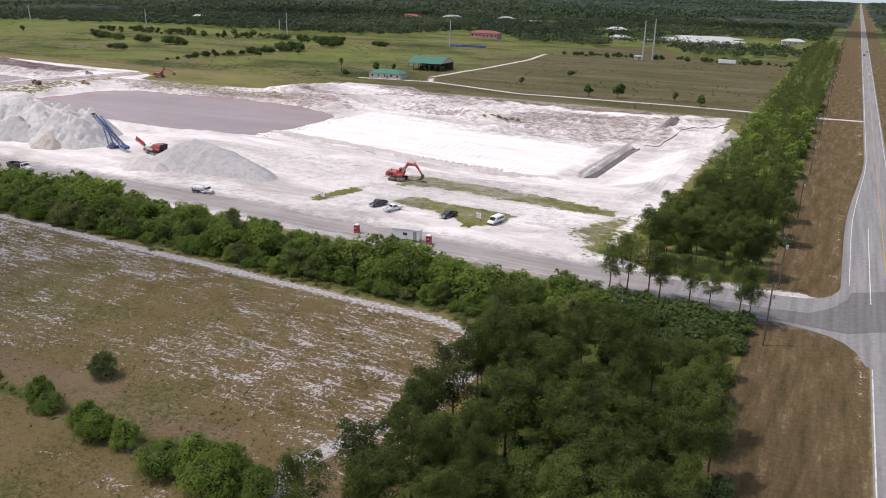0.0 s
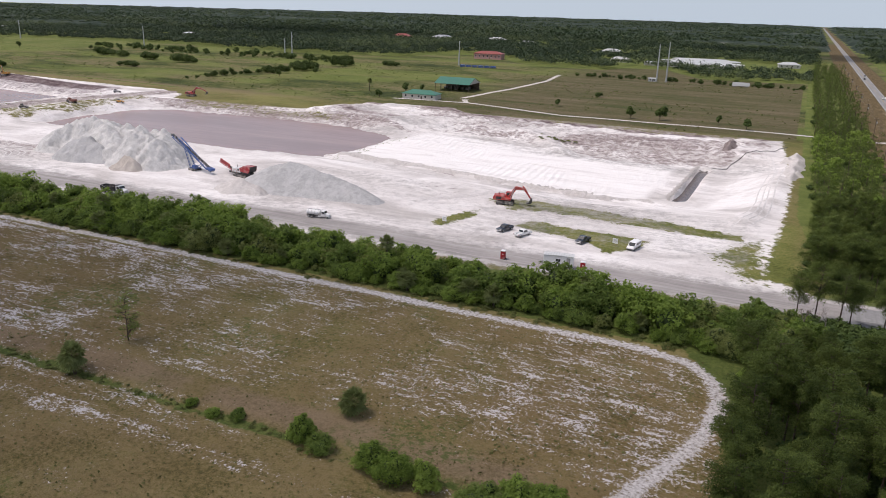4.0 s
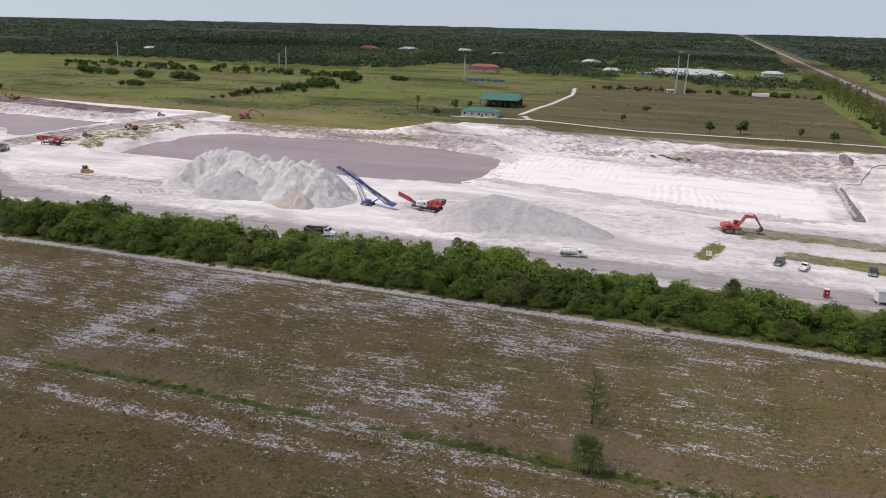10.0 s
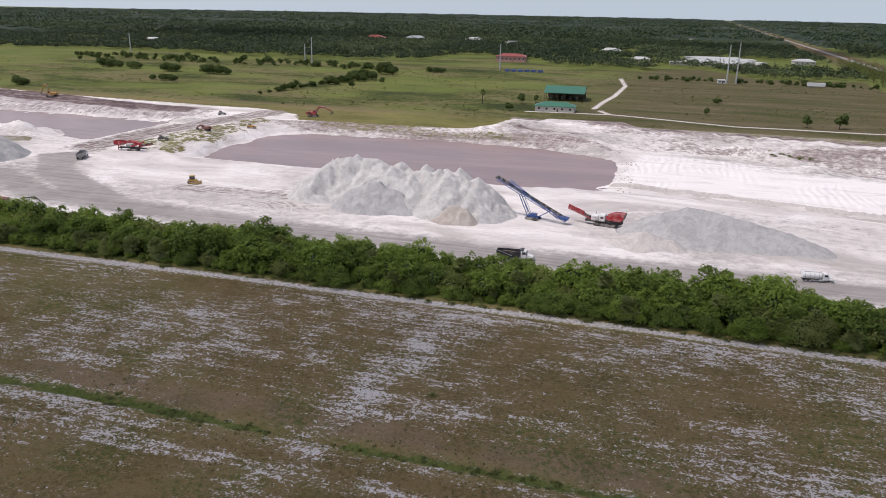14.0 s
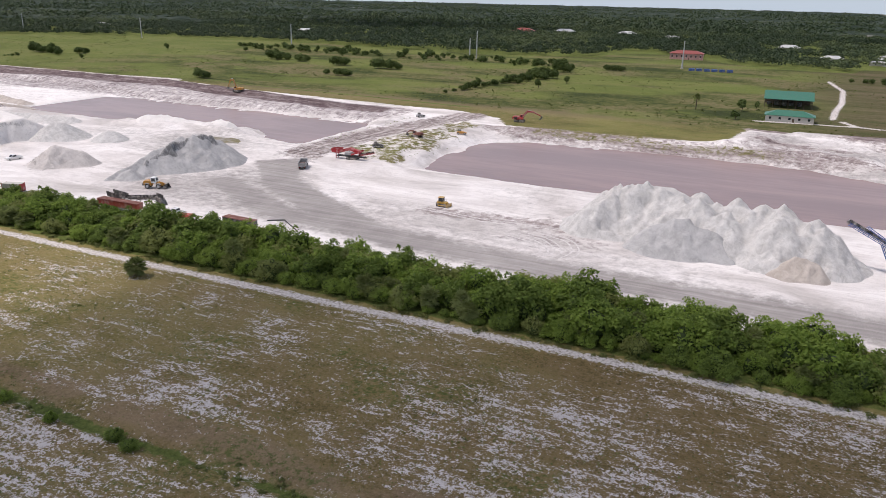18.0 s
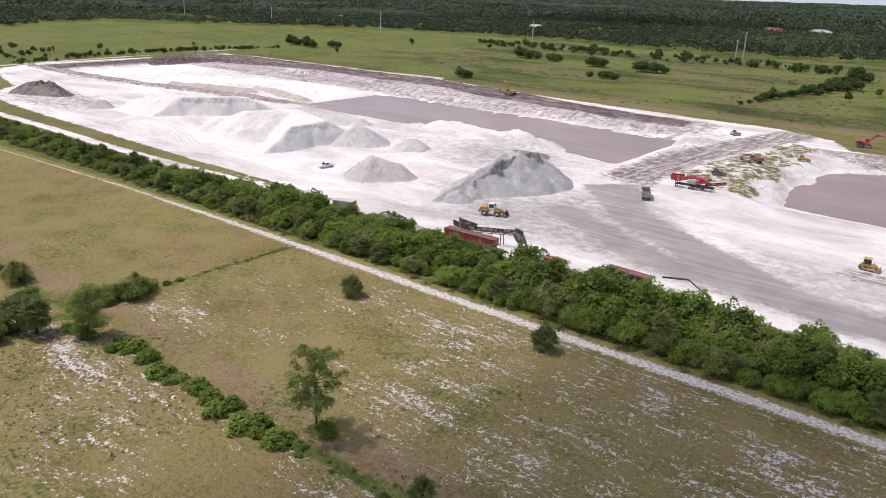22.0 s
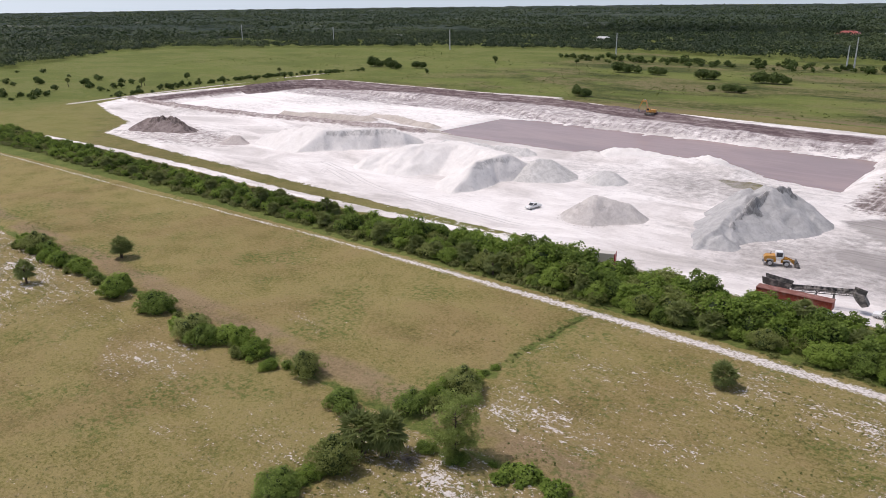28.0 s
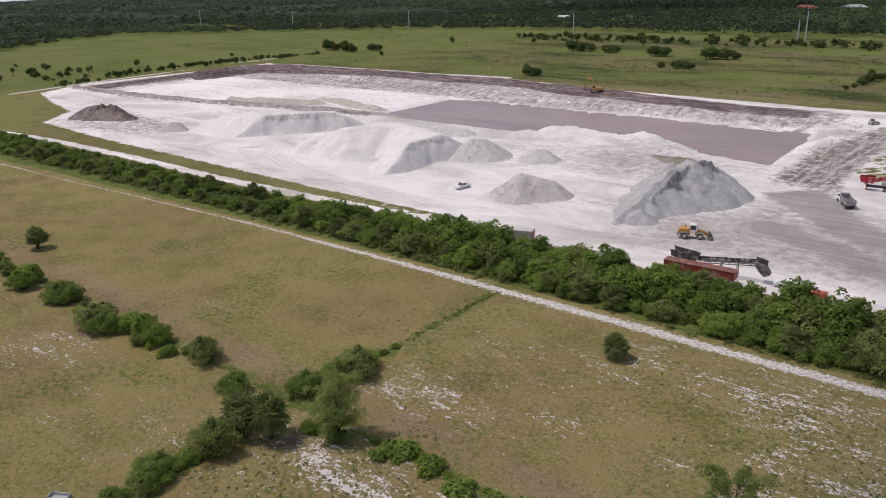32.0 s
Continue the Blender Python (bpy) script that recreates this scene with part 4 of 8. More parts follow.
# ---- heaps of sand and shell ----
def heap(name, ridge, slope, material, label, rough=0.8, cell=0.7, seed=1, cut=(), lumps=0, cap=None, scarp=(), crest=()):
    """A tipped heap: ridge points (x, y, height); its flanks fall at the given slope."""
    reach = max(h for *_, h in ridge) / slope + 4
    x0, x1 = min(p[0] for p in ridge) - reach, max(p[0] for p in ridge) + reach
    y0, y1 = min(p[1] for p in ridge) - reach, max(p[1] for p in ridge) + reach
    X, Y = np.meshgrid(np.arange(x0, x1, cell), np.arange(y0, y1, cell))
    wx, wy = X + 1.8 * vnoise(X, Y, 9, seed + 1), Y + 1.8 * vnoise(X, Y, 9, seed + 2)
    Z = np.full(X.shape, -9.0)
    pairs = list(zip(ridge[:-1], ridge[1:])) or [(ridge[0], ridge[0])]
    for (ax, ay, ah), (bx, by, bh) in pairs:
        ex, ey = bx - ax, by - ay
        t = np.clip(((wx - ax) * ex + (wy - ay) * ey) / (ex * ex + ey * ey + 1e-9), 0, 1)
        Z = np.maximum(Z, ah + (bh - ah) * t - slope * np.hypot(wx - ax - t * ex, wy - ay - t * ey))
    if lumps:                                                # loads tipped along the crest
        lr = np.random.RandomState(seed)
        for _ in range(lumps):
            i = lr.randint(len(pairs))
            t, ((ax, ay, ah), (bx, by, bh)) = lr.rand(), pairs[i]
            lx, ly, lh = ax + (bx - ax) * t + lr.normal(0, 2.2), ay + (by - ay) * t + lr.normal(0, 3.2), (ah + (bh - ah) * t) * lr.uniform(0.74, 1.10)
            Z = np.maximum(Z, lh - slope * 1.15 * np.hypot(wx - lx, wy - ly))
    body = ramp01(Z, 0.0, 3.0)
    Z = Z + rough * body * (0.9 * vnoise(X, Y, 6, seed + 3, 3) - 0.8 * np.abs(vnoise(X, Y, 4, seed + 4, 2)) + 0.4)
    if cap:                                                  # driven flat on top
        Z = np.minimum(Z, cap + 0.25 * vnoise(X, Y, 8, seed + 6))
    dug = np.zeros(X.shape)
    for (ax, ay, ah), (bx, by, bh) in zip(crest[:-1], crest[1:]):          # clods standing along the top
        ex, ey = bx - ax, by - ay
        t = np.clip(((wx - ax) * ex + (wy - ay) * ey) / (ex * ex + ey * ey), 0, 1)
        clod = ah + (bh - ah) * t - 1.7 * np.hypot(wx - ax - t * ex, wy - ay - t * ey) + 2.4 * vnoise(X, Y, 3.6, seed + 11, 3) - 0.9 * np.abs(vnoise(X, Y, 1.8, seed + 12, 1))
        dug = np.maximum(dug, ramp01(clod - Z, -0.3, 0.3))
        Z = np.maximum(Z, clod)
    for px, py, nx, ny in cut:                               # faces dug by the loader
        d = (X - px) * nx + (Y - py) * ny + 3.2 * vnoise(X, Y, 9, seed + 5, 3)
        whole = Z.copy()
        Z = np.where(d > 0, np.minimum(Z, np.maximum(Z.max() - 1.5 * d, 1.6 - 0.28 * d)), Z)
        face = ramp01(whole - Z, 0.1, 1.2)
        Z = Z + face * (0.7 * vnoise(X, Y, 3.5, seed + 8, 2) - 0.5 * np.abs(vnoise(X, Y, 6, seed + 9, 2)))
        top = Z.max()
        dug = np.maximum(dug, face * (0.34 + 0.66 * ramp01(Z + 0.8 * vnoise(X, Y, 5, seed + 10, 2), 0.62 * top, 0.86 * top)))
    for px, py, nx, ny, drop in scarp:                       # crumbled edge below the crest
        d = (X - px) * nx + (Y - py) * ny + 2.6 * vnoise(X, Y, 6, seed + 5, 3)
        side = np.exp(-(((X - px) * ny - (Y - py) * nx) / 17) ** 4)
        Z = Z - body * side * ramp01(d, 0, 1.1) * (drop + 1.5 * vnoise(X, Y, 4, seed + 7, 3)) * ramp01(-d, -14, -5)
        dug = np.maximum(dug, side * body * ramp01(d, -0.6, 0.4) * (0.3 + 0.7 * np.exp(-((d - 1.2) / 2.6) ** 2)) * ramp01(-d, -12, -5))
    base = lie(X, Y)
    cx, cy = sum(p[0] for p in ridge) / len(ridge), sum(p[1] for p in ridge) / len(ridge)
    ny, nx = X.shape
    keep = Z > -1.2
    idx = -np.ones(X.shape, int)
    idx[keep] = np.arange(keep.sum())
    v = np.stack([X - cx, Y - cy, base + np.maximum(Z, -0.6)], -1)[keep]
    q = np.stack([idx[:-1, :-1], idx[:-1, 1:], idx[1:, 1:], idx[1:, :-1]], -1).reshape(-1, 4)
    q = q[(q >= 0).all(1)]
    me = mesh_of(name, v, [tuple(int(i) for i in r) for r in q], material, smooth=True)
    me.attributes.new("dug", "FLOAT", "POINT").data.foreach_set("value", dug[keep].astype(np.float32))
    ob = new(name, me)
    ob.location = (cx, cy, 0)
    return tagged(ob, label, "sand pile")


heap("sand_mound", [(-312, 203, 9.6), (-304, 207, 11.0), (-290, 205, 10.6), (-278, 203, 10.4), (-266, 198, 10.0), (-257, 195, 9.0)], 0.74, M["sand_mid"], "tall long heap of pale grey shell sand with a lumpy crest", 2.3, seed=5, lumps=90, cell=0.5, cut=[(-285, 182, 0.1, -1.0)])
heap("sand_mound", [(-263, 184, 4.6), (-257, 184, 3.2)], 0.80, M["sand_tan"], "small tan heap slumped at the foot of the tall heap", 1.5, seed=7, cell=0.45)
heap("sand_mound", [(-296, 190, 6.8), (-288, 191, 7.6), (-280, 189, 4.6)], 0.82, M["sand_grey"], "grey dug-out heap against the tall heap", 1.6, seed=8, cell=0.5)
heap("sand_mound", [(-203, 192, 6.6), (-196, 193, 8.6), (-188, 192, 8.0), (-174, 190, 5.4), (-160, 187, 2.0)], 0.60, M["sand_grey"], "smooth grey heap of crushed shell beside the crusher", 0.4, seed=11)
heap("sand_mound", [(-212, 180, 2.8), (-206, 178, 3.4), (-199, 178, 2.6)], 0.6, M["sand_gravel"], "low tipped mounds of pinkish sand", 1.2, seed=12)
heap("sand_mound", [(-472, 172, 1.0), (-472, 184, 4.6), (-471, 196, 7.8), (-468, 207, 10.0), (-465, 212, 9.2)], 0.64, M["sand_grey"], "grey heap of crushed shell with a dark crumbled crest", 1.0, seed=14, cell=0.45, lumps=9, crest=[(-469.5, 186, 5.4), (-468.5, 196, 8.4), (-466, 206, 10.8), (-463.5, 212, 9.6)])
heap("sand_mound", [(-508, 180, 6.8), (-500, 184, 4.2)], 0.66, M["sand_gravel"], "small cone of pale gravel by the white pickup", 1.0, seed=16)
heap("sand_mound", [(-614, 190, 4.0), (-600, 198, 8.8), (-590, 214, 9.8), (-572, 210, 9.5), (-560, 206, 9.2), (-560, 190, 8.6)], 0.56, M["sand_white"], "broad flat-topped heap of bright white sand with a dug face", 0.9, seed=18, lumps=3, cap=8.6, cut=[(-561.5, 198, 0.99, -0.12)])
heap("sand_mound", [(-552, 215, 7.0), (-548, 217, 6.5)], 0.66, M["sand_mid"], "steep cone of pale sand at the end of the white heap", 0.4, seed=20)
heap("sand_mound", [(-530, 222, 4.0), (-527, 224, 3.6)], 0.6, M["sand_mid"], "small grey cone of sand near the pond", 0.4, seed=22)
heap("sand_mound", [(-690, 196, 3.5), (-668, 203, 8.8), (-655, 204, 9.2), (-645, 213, 9.2), (-636, 224, 8.6)], 0.54, M["sand_white"], "white heap of sand with a sheer dug side", 0.9, seed=24, lumps=2, cap=8.2, cut=[(-648, 210, 0.81, -0.59)])
heap("sand_mound", [(-615, 236, 3.6), (-600, 240, 3.2), (-580, 246, 2.6)], 0.5, M["sand_mid"], "low pale bank of tipped sand beside the pit", 0.8, seed=25)
heap("sand_mound", [(-770, 268, 2.4), (-742, 275, 3.0), (-716, 286, 2.2)], 0.45, M["sand_tan"], "low tan bank of sand on the pit floor", 0.8, seed=40)
heap("sand_mound", [(-694, 263, 2.6), (-668, 270, 2.8), (-648, 284, 2.2)], 0.45, M["sand_tan"], "low tan dam of sand beside the pond", 0.9, seed=42)
heap("sand_mound", [(-726, 300, 1.8), (-700, 296, 2.2), (-672, 290, 1.8)], 0.4, M["sand_tan"], "low ridge of sand across the pit floor", 0.7, seed=44)
heap("soil_mound", [(-772, 182, 5.5), (-762, 186, 6.2), (-748, 188, 4.0)], 0.55, M["sand_dark"], "dark brown heap of stripped topsoil with a broken crest", 1.7, seed=26, crest=[(-768, 181, 6.0), (-760, 184, 7.4), (-752, 187, 6.6), (-744, 188, 4.2)])
heap("soil_mound", [(-700, 184, 3.4), (-697, 186, 3.0)], 0.6, M["sand_soil"], "small greyish heap of topsoil on the white floor", 0.9, seed=28)
heap("sand_mound", [(-548, 262, 2.6), (-536, 268, 3.2), (-522, 276, 2.2), (-508, 272, 2.6)], 0.5, M["sand_white"], "low white sand bank along the pond's edge", 0.9, seed=30)

heap("spoil_bank", [(-220, 265.5, 0.7), (-157, 259.5, 0.8), (-136, 255.5, 0.8), (-104, 252.5, 0.8), (-86, 256.5, 0.9)], 0.45, M["sand_gravel"], "low bank of clods along the narrow ditch", 2.2, seed=52, cell=0.5)
heap("spoil_bank", [(-40.5, 300, 1.4), (-39.5, 325, 2.2), (-39.5, 352, 2.4)], 0.62, M["sand_gravel"], "pinkish bank of spoil along the quarry's east edge", 1.4, seed=54, cell=0.5, lumps=10)
heap("soil_mound", [(-70, 356, 1.2), (-69, 368, 2.0), (-69, 380, 1.0)], 0.6, M["sand_dark"], "brown bank of stripped soil with a torn face", 1.8, seed=56, cell=0.5)


def rubble(name, spots, n, size, material, label, seed, cone=None):
    """Broken stones strewn round the spots (x, y, inner and outer reach)."""
    r = random.Random(seed)
    v, f = [], []
    for _ in range(n):
        sx, sy, r0, r1 = r.choice(spots)
        a, d = r.uniform(0, 6.28), r.uniform(r0, r1)
        x, y, s = sx + d * math.cos(a), sy + d * math.sin(a), size * r.choice((0.5, 0.7, 1.0, 1.0, 1.6))
        z, o = max(WATER - 0.15, height(x, y)) + (max(0.0, cone[0] - cone[1] * d) if cone else 0.0), len(v)
        w = [Vector((r.gauss(0, 1), r.gauss(0, 1), r.gauss(0, 0.7))).normalized() * s * r.uniform(0.7, 1.2) for _ in range(4)]
        for p in ((s, 0, 0), (0, s, 0), (-s, 0, 0), (0, -s, 0), (0, 0, s), (0, 0, -s)):
            v.append(Vector((x, y, z + 0.3 * s)) + Vector(p) * r.uniform(0.6, 1.1) + 0.3 * w[r.randrange(4)])
        f += [(o + i, o + (i + 1) % 4, o + 4) for i in range(4)] + [(o + (i + 1) % 4, o + i, o + 5) for i in range(4)]
    return tagged(new(name, mesh_of(name, v, f, material)), label, "stones", kind="stuff")


rubble("rubble", [(-508, 180, 3.5, 11.5)], 420, 0.17, M["sand_gravel"], "broken shell stones strewn over the gravel cone", 3, (7.0, 0.67))
rubble("rubble", [(-458, 199, 0, 9)], 90, 0.2, M["sand_grey"], "loose grey stones below the dug heaps", 4)
rubble("clods", [(-80 + 0.027 * i, 266 + i, 0, 1.0) for i in range(0, 66, 2)] + [(-220 + i, 265.5 - 0.106 * i, 0, 1.1) for i in range(0, 116, 3)], 900, 0.36, M["sand_gravel"], "pale clods thrown up along the trench and its ditch", 8)
rubble("pond_rocks", [(-536, 294, 0, 4), (-532, 285, 0, 3.5), (-520, 290, 0, 3)], 46, 0.55, M["sand_dark"], "dark stones rising out of the pond", 6)

# ---- unseen low clouds, added to shade the pasture and the far woods ----
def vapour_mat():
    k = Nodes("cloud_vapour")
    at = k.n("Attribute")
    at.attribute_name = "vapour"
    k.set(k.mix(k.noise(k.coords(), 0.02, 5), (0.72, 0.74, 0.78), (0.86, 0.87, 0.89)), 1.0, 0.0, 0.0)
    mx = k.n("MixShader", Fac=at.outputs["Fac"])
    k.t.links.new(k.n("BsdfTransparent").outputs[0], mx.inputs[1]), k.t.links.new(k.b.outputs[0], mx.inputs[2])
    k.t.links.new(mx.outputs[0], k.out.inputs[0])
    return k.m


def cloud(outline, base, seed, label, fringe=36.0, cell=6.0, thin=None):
    """Shallow unseen cumulus for shade: flat base, billowed top, thinning to wisps at its rim."""
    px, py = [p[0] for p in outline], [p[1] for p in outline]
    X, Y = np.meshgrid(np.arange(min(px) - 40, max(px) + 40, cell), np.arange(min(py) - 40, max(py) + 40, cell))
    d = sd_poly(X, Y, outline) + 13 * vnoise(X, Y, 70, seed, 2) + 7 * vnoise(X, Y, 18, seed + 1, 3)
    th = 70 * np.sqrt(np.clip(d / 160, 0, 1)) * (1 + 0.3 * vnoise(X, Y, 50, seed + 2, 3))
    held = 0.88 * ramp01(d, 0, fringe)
    if thin:                                                  # thinner at its east end, to lighten the shade there
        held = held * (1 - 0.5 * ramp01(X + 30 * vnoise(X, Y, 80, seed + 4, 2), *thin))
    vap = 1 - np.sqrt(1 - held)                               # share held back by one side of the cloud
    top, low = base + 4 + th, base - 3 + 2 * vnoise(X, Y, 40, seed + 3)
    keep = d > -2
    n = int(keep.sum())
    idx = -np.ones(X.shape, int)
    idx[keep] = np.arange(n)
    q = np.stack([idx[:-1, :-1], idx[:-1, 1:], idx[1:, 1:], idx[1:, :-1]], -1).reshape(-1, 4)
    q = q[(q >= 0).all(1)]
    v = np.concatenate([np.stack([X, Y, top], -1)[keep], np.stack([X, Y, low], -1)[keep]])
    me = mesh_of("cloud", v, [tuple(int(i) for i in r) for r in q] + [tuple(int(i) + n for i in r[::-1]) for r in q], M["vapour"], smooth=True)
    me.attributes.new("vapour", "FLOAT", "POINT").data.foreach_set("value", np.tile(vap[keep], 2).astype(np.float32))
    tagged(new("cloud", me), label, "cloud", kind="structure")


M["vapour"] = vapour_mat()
# stays out of view; outline and density follow the shade wanted on the pasture
cloud([(-770, -34), (-766, -110), (-778, -230), (-766, -390), (-560, -430), (-400, -410), (-338, -300), (-340, -80), (-372, -30), (-480, -27), (-640, -32)], 800, 60, "unseen flat-based cumulus cloud placed to shade the pasture", thin=(-540, -420))
# two extra clouds, also unseen, that fill out the cloud field
cloud([(-1650, 1060), (-1400, 980), (-1100, 1060), (-950, 1180), (-1180, 1290), (-1560, 1240)], 820, 64, "long unseen cumulus cloud added to shade the far woods", cell=9.0)
cloud([(-620, 1080), (-300, 1020), (-60, 1100), (-160, 1260), (-520, 1280)], 810, 68, "unseen cumulus cloud added to shade the distant woods", cell=9.0)

# ---- plants ----
def leaves_at(rng, pos, nrm, size, flat=0.5):
    """Pointed leaves at pos, turned roughly to nrm."""
    n = len(pos)
    d = nrm + flat * rng.normal(size=(n, 3))
    d /= np.linalg.norm(d, axis=1, keepdims=True) + 1e-9
    a = np.cross(d, rng.normal(size=(n, 3)))
    a /= np.linalg.norm(a, axis=1, keepdims=True) + 1e-9
    b = np.cross(d, a)
    s = size * rng.uniform(0.6, 1.35, (n, 1))
    w = s * rng.uniform(0.6, 1.0, (n, 1))
    return np.stack([pos - a * s * 1.1, pos - b * w + a * s * 0.6, pos + b * w + a * s * 0.6 + d * s * 0.3], 1)


def lobed(rng, lobes, n, size, low=-0.35):
    """Leaves over several rounded lobes (x, y, z, radius, squash)."""
    area = np.array([l[3] ** 2 for l in lobes])
    out = []
    for (x, y, z, r, sq), k in zip(lobes, np.maximum(6, n * area / area.sum()).astype(int)):
        d = rng.normal(size=(k, 3))
        d /= np.linalg.norm(d, axis=1, keepdims=True)
        d[:, 2] = np.where(d[:, 2] < low, -d[:, 2], d[:, 2])
        p = d * r * rng.uniform(0.62, 1.22, (k, 1))
        p[:, 2] *= sq
        out.append(leaves_at(rng, p + (x, y, z), d + (0, 0, 0.6), size))
    return np.concatenate(out)


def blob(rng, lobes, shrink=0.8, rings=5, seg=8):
    """Stand-in for a crown's inner shade: a dark closed bumpy hull for each lobe."""
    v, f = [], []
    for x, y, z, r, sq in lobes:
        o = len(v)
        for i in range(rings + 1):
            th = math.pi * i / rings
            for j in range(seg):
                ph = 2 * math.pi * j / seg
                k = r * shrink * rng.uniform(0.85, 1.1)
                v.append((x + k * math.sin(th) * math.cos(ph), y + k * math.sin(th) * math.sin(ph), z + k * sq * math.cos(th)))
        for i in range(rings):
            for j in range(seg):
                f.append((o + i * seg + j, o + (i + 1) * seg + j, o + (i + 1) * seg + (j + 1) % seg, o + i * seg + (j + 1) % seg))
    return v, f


def tube(path, radii, seg=7):
    """A tapered round stem through the points."""
    v, f = [], []
    for i, (p, r) in enumerate(zip(path, radii)):
        d = Vector(path[min(i + 1, len(path) - 1)]) - Vector(path[max(i - 1, 0)])
        q = d.to_track_quat("Z", "Y")
        for j in range(seg):
            a = 2 * math.pi * j / seg
            v.append(Vector(p) + q @ Vector((r * math.cos(a), r * math.sin(a), 0)))
        if i:
            for j in range(seg):
                f.append((i * seg - seg + j, i * seg - seg + (j + 1) % seg, i * seg + (j + 1) % seg, i * seg + j))
    f.append(tuple(range(seg - 1, -1, -1)))
    f.append(tuple(len(v) - seg + j for j in range(seg)))
    return v, f


def joined(items):
    v, f = [], []
    for a, b in items:
        o = len(v)
        v += list(a)
        f += [tuple(i + o for i in r) for r in b]
    return v, f


def shrub_lobes(rng, r, h, k=13):
    """Uneven humps over a low dome."""
    lobes = [(0, 0, h * 0.36, r * 0.72, h * 0.5 / (r * 0.72))]
    for i in range(k):
        a, d = i * 2.4 + rng.uniform(-.5, .5), r * math.sqrt((i + 0.6) / k) * rng.uniform(0.7, 0.95)
        q = r * rng.uniform(0.15, 0.34)
        top = h * (1.0 - 0.55 * (d / r) ** 2) * rng.uniform(0.62, 1.2)
        lobes.append((d * math.cos(a), d * math.sin(a), max(q * 0.7, top - q), q, rng.uniform(0.8, 1.25)))
    return lobes


def plant(name, label, category, bits, group=""):
    """A plant from bits (part name, mesh), standing at the origin."""
    root = tagged(new(name), label, category, group)
    for n, me in bits:
        part(n, me, parent=root)
    return root


def shrub(seed, r, h, leaves, name="shrub", mat="shrub", label="dense bright green leafy shrub in the hedge", group="hedge shrubs", size=0.30, k=13, core=True):
    rng = np.random.RandomState(seed)
    lobes = shrub_lobes(rng, r, h, k)
    crown = leaf_mesh("crown", lobed(rng, lobes, leaves, size), M[mat])
    if mat == "weed_pale":
        return plant(name, label, "shrub", [("crown", crown)], group)
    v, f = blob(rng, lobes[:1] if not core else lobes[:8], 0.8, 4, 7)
    return plant(name, label, "shrub", [("crown", crown), ("inner_crown", mesh_of("inner_crown", v, f, M["crown_shade"], True))], group)


def pine(seed, h, name="pine_tree", label="slender slash pine with a dark open crown", full=1.0, first=0.42, group="roadside pines", spread=1.0, mat="pine", puff=1.0, needles=96, leaf=0.105):
    rng = np.random.RandomState(seed)
    lean = rng.normal(0, 0.03 * h, 2)
    axis = lambda t: np.array((lean[0] * t * t, lean[1] * t * t, h * t))
    ts = np.linspace(0, 1, 6)
    trunk = tube([axis(t) for t in ts], [0.19 * (1 - 0.82 * t) * h / 13 for t in ts], 7)
    limbs, tufts = [], []
    k = int(26 * full)
    for i in range(k):
        t = first + (0.97 - first) * (i + rng.rand()) / k
        a = rng.uniform(0, 2 * math.pi)
        ln = h * (0.10 + 0.17 * math.sin(math.pi * min(1, (1.02 - t) / (1 - first) * 0.75 + 0.12))) * rng.uniform(0.7, 1.2) * spread
        p0 = axis(t)
        p1 = p0 + np.array((math.cos(a) * ln, math.sin(a) * ln, ln * rng.uniform(0.1, 0.45)))
        limbs.append(tube([p0, (p0 + p1) / 2 + (0, 0, 0.05 * ln), p1], [0.06, 0.04, 0.015], 4))
        for s in (0.5, 0.76, 1.0):
            if rng.rand() < 0.85:
                tufts.append((p0 + (p1 - p0) * s + rng.normal(0, 0.25, 3), rng.uniform(0.5, 1.05) * puff))
    tufts.append((axis(1.0), 0.8))
    q = []
    for c, r in tufts:
        n = int(needles * min(full, 1.2))
        d = rng.normal(size=(n, 3))
        d /= np.linalg.norm(d, axis=1, keepdims=True)
        d[:, 2] = np.where(d[:, 2] < -0.4, -d[:, 2], d[:, 2])
        q.append(leaves_at(rng, c + d * r * rng.uniform(0.55, 1.0, (n, 1)), d + (0, 0, .5), leaf))
    crown = leaf_mesh("needles", np.concatenate(q), M[mat])
    return plant(name, label, "tree", [("trunk", mesh_of("trunk", *trunk, M["bark"], True)), ("limb", mesh_of("limb", *joined(limbs), M["bark"])), ("crown", crown)], group)


